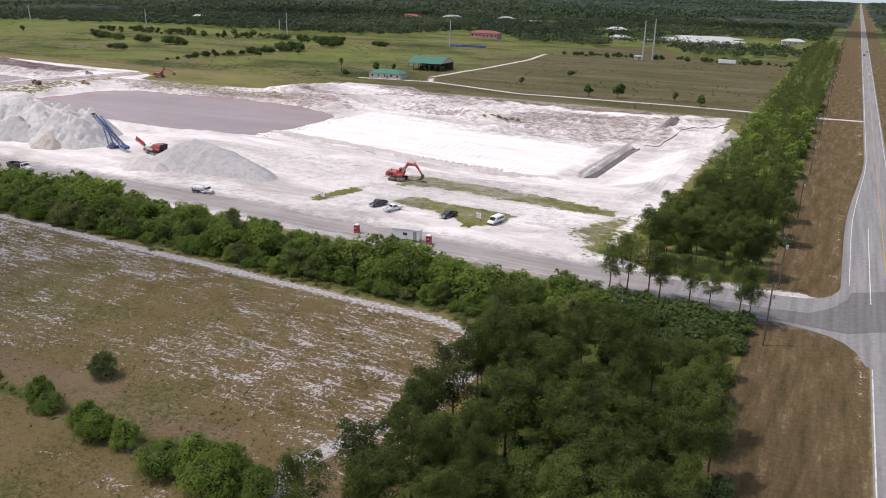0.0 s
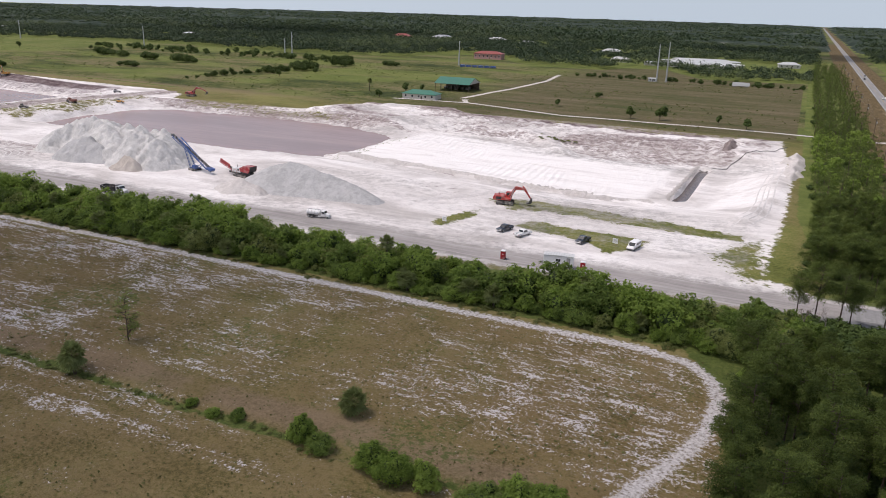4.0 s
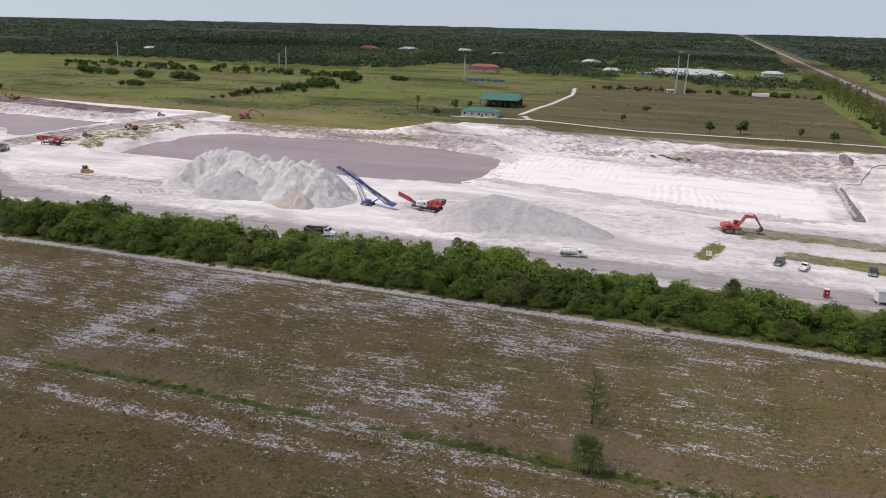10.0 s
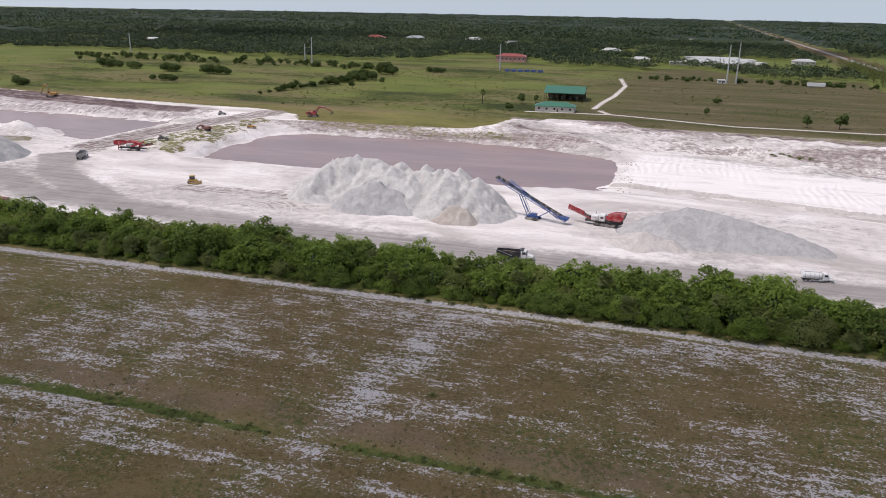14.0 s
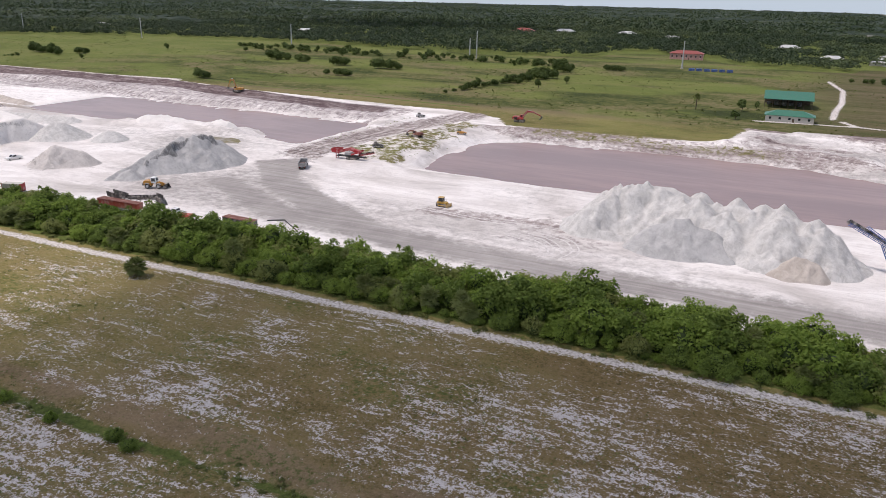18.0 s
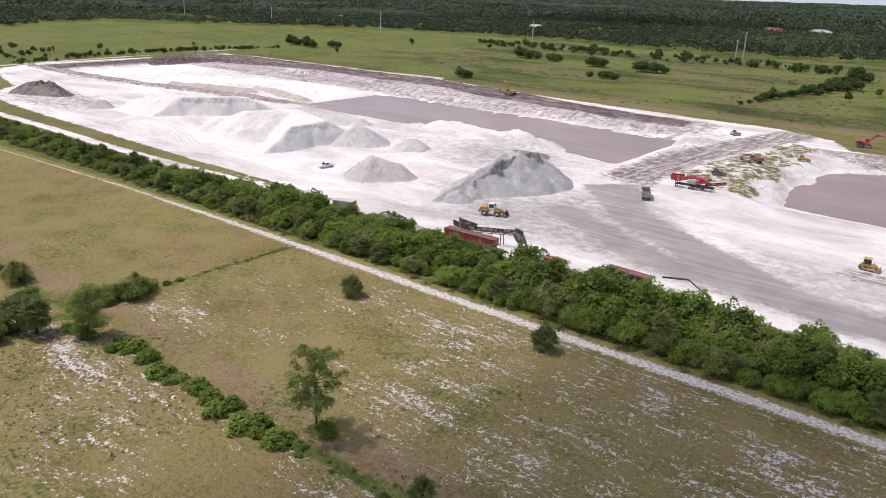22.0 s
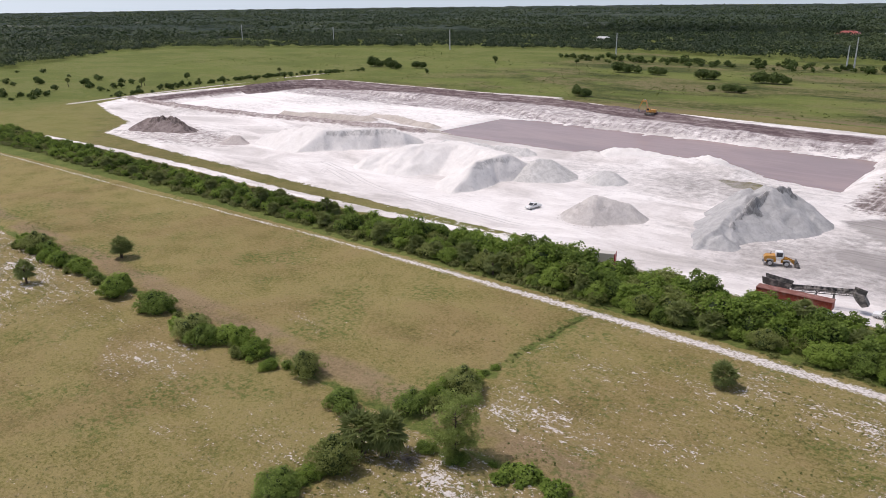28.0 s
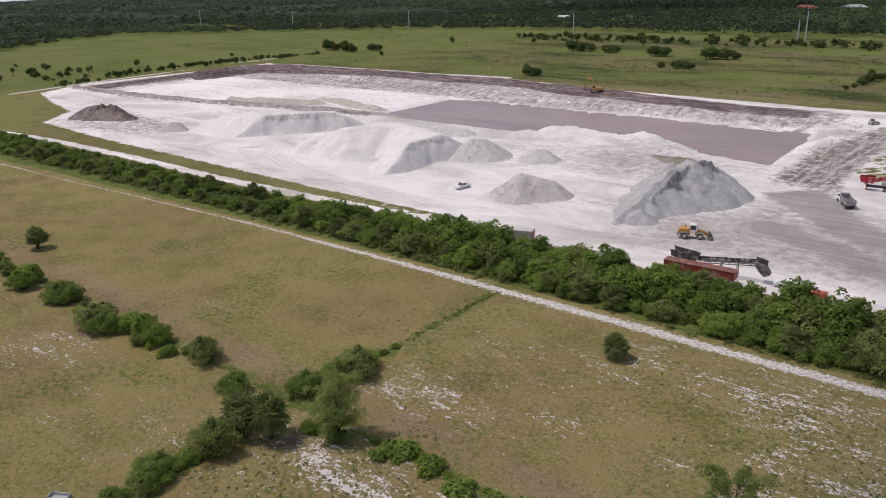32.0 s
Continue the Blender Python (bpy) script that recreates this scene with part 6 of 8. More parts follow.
for x, y, s in ((-325, 468, 1.2), (-1010, 245, 1.2), (-955, 276, 1.1), (-968, 285, 0.9), (-931, 310, 0.9), (-950, 400, 1.0)):
    put(rng.choice(palm_tall), x, y, s, rng=rng, label="cabbage palm beside the track in the far pasture")
for i in range(17):                                       # a thin hedgerow across the far pasture
    t = i / 16
    put(rng.choice(mounds), -482 + 22 * t + rng.uniform(-2, 2), 452 + 150 * t, rng.choice((0.28, 0.36, 0.5, 0.62)), rng=rng, label="low dark bush in the hedgerow of the far pasture")
belt = []
for _ in range(130):                                      # scrub under the power line and along the west track
    belt.append((rng.randrange(3), rng.uniform(-860, -480), 700 + rng.gauss(0, 16), rng.uniform(0.25, 0.8), rng.uniform(0, 6.28)))
for _ in range(110):
    t = rng.random()
    belt.append((rng.randrange(3), -915 - 30 * math.sin(t * 3) + rng.gauss(0, 4), 230 + 240 * t, rng.uniform(0.15, 0.45), rng.uniform(0, 6.28)))
for _ in range(60):
    belt.append((rng.randrange(3), rng.uniform(-240, -40), 712 + rng.gauss(0, 6), rng.uniform(0.2, 0.6), rng.uniform(0, 6.28)))
for _ in range(60):
    belt.append((rng.randrange(3), rng.uniform(-1200, -940), 180 + 110 * rng.random(), rng.uniform(0.2, 0.6), rng.uniform(0, 6.28)))
merged("far_scrub", thin_mounds, belt, "scattered dark scrub along tracks and power line", "scrub")


# ---- woods to the horizon ----
def tree_tufts(r, X, Y, H, R, quads, size):
    """Leaf masses of many far trees at once, each an uneven dome of leaves."""
    n = len(X)
    d = r.normal(size=(n, quads, 3))
    d /= np.linalg.norm(d, axis=2, keepdims=True)
    d[..., 2] = np.abs(d[..., 2])
    k = r.uniform(0.55, 1.15, (n, quads, 1))
    p = d * k * np.stack([R, R, H * 0.62], -1)[:, None, :]
    p[..., 2] += (H * 0.38)[:, None]
    p += np.stack([X, Y, np.zeros(n)], -1)[:, None, :]
    return leaves_at(r, p.reshape(-1, 3), (d + (0, 0, 0.5)).reshape(-1, 3), size)


CLEAR = [((-392, 870), 42), ((-115, 985), 95), ((-719, 1262), 34), ((-667, 1325), 38), ((-560, 1330), 30), ((-250, 950), 34), ((-300, 1120), 40), ((-215, 870), 22), ((-980, 1000), 20), ((-470, 1240), 36), ((-1300, 900), 22)]
r = np.random.RandomState(77)
n = 46000
X, Y = r.uniform(-2200, -20, n), r.uniform(-150, 1750, n)
ok = (sd_poly(X, Y, WOODS) > 2) & (vnoise(X * 0.35, Y, 75, 31, 2) > -0.40)
for (cx, cy), cr in CLEAR:
    ok &= np.hypot(X - cx, Y - cy) > cr
ok &= r.rand(n) < np.clip(1.5 - (np.hypot(X + 500, Y - 600) / 1500), 0.35, 1)
X, Y = X[ok], Y[ok]
X2, Y2 = r.uniform(44, 420, 2600), r.uniform(250, 1750, 2600)
X, Y = np.concatenate([X, X2]), np.concatenate([Y, Y2])
H = r.uniform(7, 12.5, len(X)) * (0.8 + 0.35 * vnoise(X, Y, 130, 5))
light = vnoise(X, Y, 190, 6) + 0.25 * r.normal(size=len(X)) > 0.18
for sel, mat, nm, lb in ((light, "woods_light", "far_woods_light", "far woods of light green young trees"), (~light, "woods", "far_woods_dark", "far dark green woods with a broken canopy")):
    tagged(new(nm, leaf_mesh(nm, tree_tufts(r, X[sel], Y[sel], H[sel], H[sel] * r.uniform(0.5, 0.8, sel.sum()), 40, 1.05), M[mat])), lb, "woods", kind="stuff")


def far_canopy():
    """The roof of the woods beyond, one uneven sheet out to the skyline."""
    k = Nodes("far_canopy")
    c = k.coords()
    f = k.math("ADD", k.math("MULTIPLY", k.noise(k.scaled(c, (0.0035, 0.006, 0)), 1.0, 4), 0.55), k.math("MULTIPLY", k.noise(k.scaled(c, (0.05, 0.05, 0.05)), 1.0, 5, 0.7), 0.45))
    # greyed blue-greens: the haze of distance is mixed into these colours
    k.set(k.ramp(f, (0.36, (0.022, 0.034, 0.027)), (0.50, (0.036, 0.050, 0.038)), (0.60, (0.060, 0.074, 0.054)), (0.67, (0.20, 0.20, 0.18))), 0.95, 0.0, 0.05)
    mats = k.m
    for nm, ang0, ang1, lb in (("far_canopy", math.radians(48), math.radians(230), "hazy green roof of woods reaching to the horizon"),):
        rad = np.array([1500 * (4900 / 1500) ** (i / 140) for i in range(141)])
        ang = np.linspace(ang0, ang1, 460)
        A, R = np.meshgrid(ang, rad)
        PX, PY = -200 + R * np.cos(A), R * np.sin(A)
        Z = 6.5 + 4.5 * vnoise(PX, PY, 60, 15, 3) + 2.5 * vnoise(PX, PY, 14, 16, 1)
        Z = np.where(R < 1560, -2, Z)
        Z = np.where(np.abs(PX - 15.5) < 26, -2, Z)
        ny, nx = PX.shape
        i = np.arange(nx * ny).reshape(ny, nx)
        f4 = np.stack([i[:-1, :-1], i[:-1, 1:], i[1:, 1:], i[1:, :-1]], -1).reshape(-1, 4)
        me = bpy.data.meshes.new(nm)
        co = np.stack([PX, PY, Z], -1).reshape(-1)
        me.vertices.add(nx * ny), me.loops.add(f4.size), me.polygons.add(len(f4))
        me.vertices.foreach_set("co", co.astype(np.float32))
        me.loops.foreach_set("vertex_index", f4.reshape(-1).astype(np.int32))
        me.polygons.foreach_set("loop_start", np.arange(0, f4.size, 4, dtype=np.int32))
        me.materials.append(mats)
        me.update(calc_edges=True)
        tagged(new(nm, me), lb, "woods", kind="stuff")


far_canopy()
r = np.random.RandomState(78)
n = 34000                                                    # single crowns breaking the roof of the far woods
A, R = r.uniform(math.radians(50), math.radians(200), n), 1500 * (3.0 ** r.rand(n))
X, Y = -200 + R * np.cos(A), R * np.sin(A)
ok = (np.abs(X - 15.5) > 30) & (vnoise(X * 0.3, Y, 170, 19, 3) > -0.28)
X, Y = X[ok], Y[ok]
H = r.uniform(9, 17, len(X)) * (1 + 0.25 * vnoise(X, Y, 160, 20))
pale = vnoise(X, Y, 300, 21, 3) + 0.3 * r.normal(size=len(X)) > 0.2
for sel, mat, nm, lb in ((pale, "woods_light", "distant_crowns_light", "light green tree crowns over the distant woods"), (~pale, "woods", "distant_crowns_dark", "dark tree crowns over the distant woods")):
    tagged(new(nm, leaf_mesh(nm, tree_tufts(r, X[sel], Y[sel], H[sel], H[sel] * r.uniform(0.4, 0.75, sel.sum()), 14, 2.2), M[mat])), lb, "woods", kind="stuff")


def grass_tufts():
    """Tufts of coarse grass all over the pasture."""
    r = np.random.RandomState(12)
    n = 70000
    X, Y = r.uniform(-650, -46, n), r.uniform(0, 117, n)
    r2 = r.rand(n) < np.clip((X + 340) / 120, 0.0, 0.8)
    keep = r2 & (d_line(X, Y, PATH)[0] > 2) & (vnoise(X, Y, 6, 44) + r.normal(0, 0.4, n) > -0.15)
    X, Y = X[keep], Y[keep]
    Z = lie(X, Y)
    p = np.stack([X, Y, Z + 0.1], -1)
    up = np.zeros_like(p); up[:, 2] = 1.5
    q = leaves_at(r, p, up, 0.19, 0.6)
    tagged(new("grass_tufts", leaf_mesh("grass_tufts", q, M["tuft"])), "coarse olive grass tufts over the dry pasture", "grass", kind="stuff")

    n = 60000
    X, Y = r.uniform(-680, -300, n), r.uniform(-5, 116, n)
    keep = (d_line(X, Y, PATH)[0] > 2) & (vnoise(X, Y, 9, 46) + r.normal(0, 0.35, n) > 0.0)
    X, Y = X[keep], Y[keep]
    p = np.stack([X, Y, lie(X, Y) + 0.06], -1)
    up = np.zeros_like(p); up[:, 2] = 2.0
    tagged(new("grass_blades", leaf_mesh("grass_blades", leaves_at(r, p, up, 0.15, 0.6), M["grass"])), "short olive grass over the west pasture", "grass", kind="stuff")

    n = 26000                                                 # small green weeds rooted in the bare sand
    X, Y = r.uniform(-640, -56, n), r.uniform(5, 115, n)
    keep = (d_line(X, Y, PATH)[0] > 2.5) & (vnoise(X, Y, 40, 95, 3) + 0.6 * vnoise(X, Y, 14, 48, 2) + r.normal(0, 0.12, n) > 0.34)
    X, Y = X[keep], Y[keep]
    H = r.uniform(0.12, 0.34, len(X)) * r.choice((0.7, 1.0, 1.5), len(X))
    q = tree_tufts(r, X, Y, H, H * r.uniform(0.8, 1.5, len(X)), 9, 0.11)
    q[..., 2] += np.repeat(lie(X, Y), 9)[:, None]
    tagged(new("pasture_weeds", leaf_mesh("pasture_weeds", q, M["weed_pale"])), "small green weeds dotted over the bare sand of the pasture", "weeds", kind="stuff")

    n = 5000                                                  # rough clumps over the far pasture
    X, Y = r.uniform(-1150, -40, n), r.uniform(402, 760, n)
    keep = (sd_poly(X, Y, QUARRY) < -3) & (sd_poly(X, Y, WOODS) < 0) & (vnoise(X, Y, 60, 49, 4) + r.normal(0, 0.15, n) > 0.02)
    for ln in (DRIVE, DRIVE_N):
        keep &= d_line(X, Y, ln)[0] > 4
    X, Y = X[keep], Y[keep]
    H = r.uniform(0.2, 0.5, len(X)) * r.choice((0.6, 1.0, 1.0, 1.6), len(X))
    q = tree_tufts(r, X, Y, H, H * r.uniform(1.2, 3.0, len(X)), 10, 0.36)
    tagged(new("meadow_clumps", leaf_mesh("meadow_clumps", q, M["weed_pale"])), "rough dark clumps of grass and weeds over the far pasture", "weeds", kind="stuff")


grass_tufts()


# ---- shapes for built things ----
def box(x0, x1, y0, y1, z0, z1, bevel=0.0):
    bm = bmesh.new()
    bmesh.ops.create_cube(bm, size=1.0)
    for v in bm.verts:
        v.co = ((x0 + x1) / 2 + v.co.x * (x1 - x0), (y0 + y1) / 2 + v.co.y * (y1 - y0), (z0 + z1) / 2 + v.co.z * (z1 - z0))
    if bevel:
        bmesh.ops.bevel(bm, geom=bm.edges[:], offset=bevel, segments=1, affect="EDGES")
    return bm


def prof(pts, y0, y1, bevel=0.0):
    """A side outline (x, z) drawn out from y0 to y1."""
    bm = bmesh.new()
    a = [bm.verts.new((x, y0, z)) for x, z in pts]
    b = [bm.verts.new((x, y1, z)) for x, z in pts]
    bm.faces.new(a), bm.faces.new(b[::-1])
    for i in range(len(pts)):
        j = (i + 1) % len(pts)
        bm.faces.new((a[j], a[i], b[i], b[j]))
    bmesh.ops.recalc_face_normals(bm, faces=bm.faces[:])
    if bevel:
        bmesh.ops.bevel(bm, geom=bm.edges[:], offset=bevel, segments=1, affect="EDGES")
    return bm


def cyl(c, r, length, axis="y", seg=16, r2=None, bevel=0.0):
    bm = bmesh.new()
    bmesh.ops.create_cone(bm, cap_ends=True, segments=seg, radius1=r, radius2=r if r2 is None else r2, depth=length)
    m = {"x": Matrix.Rotation(math.pi / 2, 4, "Y"), "y": Matrix.Rotation(math.pi / 2, 4, "X"), "z": Matrix.Identity(4)}[axis]
    bmesh.ops.transform(bm, matrix=Matrix.Translation(c) @ m, verts=bm.verts[:])
    if bevel:
        bmesh.ops.bevel(bm, geom=[e for e in bm.edges if e.calc_face_angle(0) > 1.0], offset=bevel, segments=1, affect="EDGES")
    return bm


def bar(p, q, w, h=None, round_=False):
    """A beam or a rod from p to q."""
    p, q = Vector(p), Vector(q)
    d = q - p
    bm = bmesh.new()
    if round_:
        bmesh.ops.create_cone(bm, cap_ends=True, segments=8, radius1=w / 2, radius2=w / 2, depth=d.length)
    else:
        bmesh.ops.create_cube(bm, size=1.0)
        bmesh.ops.scale(bm, vec=(h or w, w, d.length), verts=bm.verts[:])
    bmesh.ops.transform(bm, matrix=Matrix.Translation((p + q) / 2) @ d.to_track_quat("Z", "Y").to_matrix().to_4x4(), verts=bm.verts[:])
    return bm


def both(*bms):
    """Several pieces of one rigid part in one mesh."""
    out = bmesh.new()
    for b in bms:
        me = bpy.data.meshes.new("piece")
        b.to_mesh(me)
        b.free()
        out.from_mesh(me)
        bpy.data.meshes.remove(me)
    return out


def thing(name, label, category, x, y, turn, group="", z=None):
    root = tagged(new(name), label, category, group)
    root.matrix_basis = pose(x, y, height(x, y) if z is None else z, 0, 0, turn)
    return root


def glass_mat(name, tint=(0.02, 0.025, 0.03)):
    k = Nodes(name)
    k.set(tint, 0.06, 0.0, 0.8)
    return k.m


def metal_roof(name, color):
    k = Nodes(name)
    c = k.coords()
    seam = k.math("MULTIPLY", k.step(k.math("ABSOLUTE", k.math("SUBTRACT", k.math("FRACT", k.math("MULTIPLY", k.n("SeparateXYZ", Vector=c).outputs[0], 1.6)), 0.5)), 0.40, 0.5), 0.5)
    w = k.noise(k.scaled(c, (0.3, 1.0, 0.3)), 1.2, 5)
    col = k.mix(k.step(w, 0.35, 0.75), color, tuple(v * 0.7 + 0.05 for v in color))
    k.set(k.mix(seam, col, tuple(v * 0.45 for v in color)), 0.4, 0.2)
    return k.m


M["red"] = paint_mat("red_paint", (0.38, 0.010, 0.018))
M["orange_red"] = paint_mat("orange_red_paint", (0.48, 0.050, 0.038), dust=0.22)
M["blue"] = paint_mat("blue_paint", (0.018, 0.075, 0.27), dust=0.15)
M["yellow"] = paint_mat("yellow_paint", (0.52, 0.30, 0.035), dust=0.3)
M["amber"] = paint_mat("amber_paint", (0.52, 0.24, 0.02), dust=0.2)
M["white"] = paint_mat("white_paint", (0.82, 0.82, 0.81), dust=0.06)
M["grey"] = paint_mat("grey_paint", (0.30, 0.30, 0.30), dust=0.3)
M["black"] = paint_mat("black_paint", (0.022, 0.022, 0.024), dust=0.1)
M["navy"] = paint_mat("dark_blue_paint", (0.020, 0.032, 0.050), 0.3, dust=0.12)
M["steel"] = paint_mat("worn_steel", (0.11, 0.105, 0.10), 0.5, 0.5, dust=0.4)
M["rubber"] = paint_mat("tyre_rubber", (0.022, 0.021, 0.020), 0.85, dust=0.4)
M["rust_red"] = paint_mat("weathered_red_sheet", (0.34, 0.060, 0.040), 0.6, dust=0.3, scale=0.5)
M["rust"] = paint_mat("rusty_sheet", (0.22, 0.085, 0.065), 0.8, dust=0.4, dust_color=(0.36, 0.22, 0.19), scale=0.9)
M["glass"] = glass_mat("dark_glass")
M["lamp_glass"] = glass_mat("lamp_glass", (0.6, 0.6, 0.58))
M["lamp_red"] = glass_mat("red_lamp_glass", (0.35, 0.01, 0.01))
M["belt"] = paint_mat("conveyor_belt", (0.035, 0.034, 0.033), 0.8, dust=0.5)
M["roof_green"] = metal_roof("green_metal_roof", (0.045, 0.195, 0.125))
M["roof_white"] = metal_roof("white_metal_roof", (0.62, 0.62, 0.60))
M["roof_red"] = metal_roof("red_metal_roof", (0.36, 0.075, 0.050))
M["stucco"] = paint_mat("pale_stucco", (0.56, 0.53, 0.48), 0.9, dust=0.2)
M["pink"] = paint_mat("pink_stucco", (0.50, 0.27, 0.25), 0.9, dust=0.15)
M["timber"] = paint_mat("weathered_timber", (0.12, 0.085, 0.06), 0.9, dust=0.3, dust_color=(0.2, 0.17, 0.14))
M["galv"] = paint_mat("galvanised_steel", (0.50, 0.51, 0.52), 0.45, 0.3, dust=0.1)
M["line_white"] = paint_mat("road_line_paint", (0.66, 0.66, 0.63), 0.8, dust=0.35, dust_color=(0.3, 0.3, 0.3))
M["line_yellow"] = paint_mat("yellow_line_paint", (0.50, 0.33, 0.06), 0.8, dust=0.4, dust_color=(0.3, 0.3, 0.28))


def wheel(parent, x, y, r, w):
    """A wheel: tyre and rim."""
    t = part("wheel", cyl((0, 0, 0), r, w, "y", 18, bevel=r * 0.12), M["rubber"], parent, at=pose(x, y, r))
    part("rim", cyl((0, 0, 0), r * 0.55, w + 0.03, "y", 12), M["galv"], t)
    return t


def pickup(x, y, turn, paint, label, wide=1.0):
    p = thing("pickup_truck", label, "pickup truck", x, y, turn, "vehicles of the quarry")
    W = 0.98 * wide
    part("body", both(prof([(-2.85, 0.5), (-2.85, 1.08), (-0.75, 1.12), (-0.7, 0.7), (-0.7, 0.5)], -W, -W + 0.12, 0.03), prof([(-2.85, 0.5), (-2.85, 1.08), (-0.75, 1.12), (-0.7, 0.7), (-0.7, 0.5)], W - 0.12, W, 0.03), box(-2.85, -0.7, -W, W, 0.5, 0.72), prof([(-0.85, 0.45), (-0.85, 1.12), (1.35, 1.12), (2.75, 1.02), (2.88, 0.85), (2.88, 0.45)], -W, W, 0.06)), paint, p)
    part("cab", prof([(-0.85, 1.1), (-0.7, 1.82), (0.55, 1.86), (1.4, 1.1)], -W + 0.1, W - 0.1, 0.08), paint, p)
    part("windshield", prof([(0.66, 1.78), (0.70, 1.80), (1.42, 1.17), (1.38, 1.15)], -W + 0.2, W - 0.2), M["glass"], p)
    part("rear_window", prof([(-0.84, 1.25), (-0.86, 1.27), (-0.74, 1.76), (-0.70, 1.74)], -W + 0.25, W - 0.25), M["glass"], p)
    for s in (-1, 1):
        part("side_window", prof([(-0.68, 1.2), (-0.6, 1.7), (0.5, 1.72), (1.1, 1.2)], s * (W - 0.115), s * (W - 0.085)), M["glass"], p)
        part("headlight", box(2.80, 2.90, s * 0.62 - 0.18, s * 0.62 + 0.18, 0.72, 0.92, 0.03), M["lamp_glass"], p)
        part("tail_light", box(-2.88, -2.80, s * 0.86 - 0.08, s * 0.86 + 0.08, 0.68, 1.0, 0.02), M["lamp_red"], p)
        for wx in (-1.85, 1.85):
            wheel(p, wx, s * (W - 0.13), 0.39, 0.26)
    part("bumper", box(2.84, 3.0, -W + 0.05, W - 0.05, 0.45, 0.66, 0.04), M["galv"], p)
    part("bumper", box(-3.0, -2.84, -W + 0.05, W - 0.05, 0.48, 0.66, 0.04), M["galv"], p)
    part("tailgate", box(-2.87, -2.78, -W + 0.1, W - 0.1, 0.68, 1.08, 0.02), paint, p)
    return p


def van(x, y, turn):
    p = thing("van", "white passenger van parked on the grass edge", "van", x, y, turn, "vehicles of the quarry")
    part("body", prof([(-2.8, 0.45), (-2.8, 1.9), (-2.6, 2.08), (1.1, 2.08), (1.85, 1.2), (2.65, 1.02), (2.75, 0.45)], -1.0, 1.0, 0.08), M["white"], p)
    part("windshield", prof([(1.17, 1.98), (1.22, 2.0), (1.88, 1.24), (1.83, 1.22)], -0.82, 0.82), M["glass"], p)
    for s in (-1, 1):
        for a, b in ((-2.5, -1.5), (-1.4, -0.4), (-0.3, 0.7)):
            part("side_window", box(a, b, s * 0.985, s * 1.012, 1.25, 1.82), M["glass"], p)
        part("headlight", box(2.62, 2.74, s * 0.68 - 0.16, s * 0.68 + 0.16, 0.7, 0.92, 0.03), M["lamp_glass"], p)
        for wx in (-1.75, 1.75):
            wheel(p, wx, s * 0.86, 0.37, 0.26)
    part("rear_window", box(-2.82, -2.79, -0.8, 0.8, 1.25, 1.8), M["glass"], p)
    part("bumper", box(2.70, 2.86, -0.95, 0.95, 0.42, 0.62, 0.04), M["black"], p)
    part("lower_stripe", both(box(-2.5, 2.5, -1.012, -0.99, 0.55, 0.75), box(-2.5, 2.5, 0.99, 1.012, 0.55, 0.75)), M["grey"], p)


def truck_front(p, paint):
    """Bonnet, cab and front axle of a heavy truck; the cab's back is at x = 1.6."""
    part("cab", prof([(1.6, 0.9), (1.6, 2.75), (1.8, 2.9), (2.9, 2.85), (3.15, 1.95), (3.15, 0.9)], -1.1, 1.1, 0.08), paint, p)
    part("bonnet", prof([(3.1, 0.8), (3.1, 1.9), (4.5, 1.65), (4.75, 1.4), (4.75, 0.8)], -0.85, 0.85, 0.1), paint, p)
    part("windshield", prof([(2.93, 2.72), (2.98, 2.74), (3.19, 2.0), (3.15, 1.98)], -0.95, 0.95), M["glass"], p)
    part("grille", box(4.74, 4.80, -0.55, 0.55, 0.85, 1.4), M["galv"], p)
    part("bumper", box(4.72, 4.98, -1.15, 1.15, 0.45, 0.8, 0.05), M["galv"], p)
    part("chassis", both(box(-4.3, 4.6, -0.5, -0.3, 0.75, 1.0), box(-4.3, 4.6, 0.3, 0.5, 0.75, 1.0)), M["black"], p)
    for s in (-1, 1):
        part("side_window", box(1.95, 2.85, s * 1.09, s * 1.115, 1.95, 2.6), M["glass"], p)
        part("mudguard", prof([(3.2, 1.0), (3.35, 1.28), (4.35, 1.28), (4.55, 0.95)], s * 0.85, s * 1.2, 0.03), paint, p)
        part("fuel_tank", cyl((1.1, s * 0.95, 0.75), 0.32, 1.3, "x", 12, bevel=0.04), M["galv"], p)
        part("headlight", box(4.70, 4.80, s * 0.95 - 0.14, s * 0.95 + 0.14, 0.9, 1.15, 0.03), M["lamp_glass"], p)
        part("mirror", box(3.0, 3.12, s * 1.28 - 0.1, s * 1.28 + 0.1, 1.8, 2.4, 0.03), M["black"], p)
        part("exhaust_pipe", bar((1.45, s * 0.95, 1.0), (1.45, s * 0.95, 3.2), 0.14, round_=True), M["galv"], p)
        wheel(p, 3.85, s * 1.0, 0.52, 0.32)
        for wx in (-3.4, -2.1):
            wheel(p, wx, s * 0.95, 0.52, 0.55)


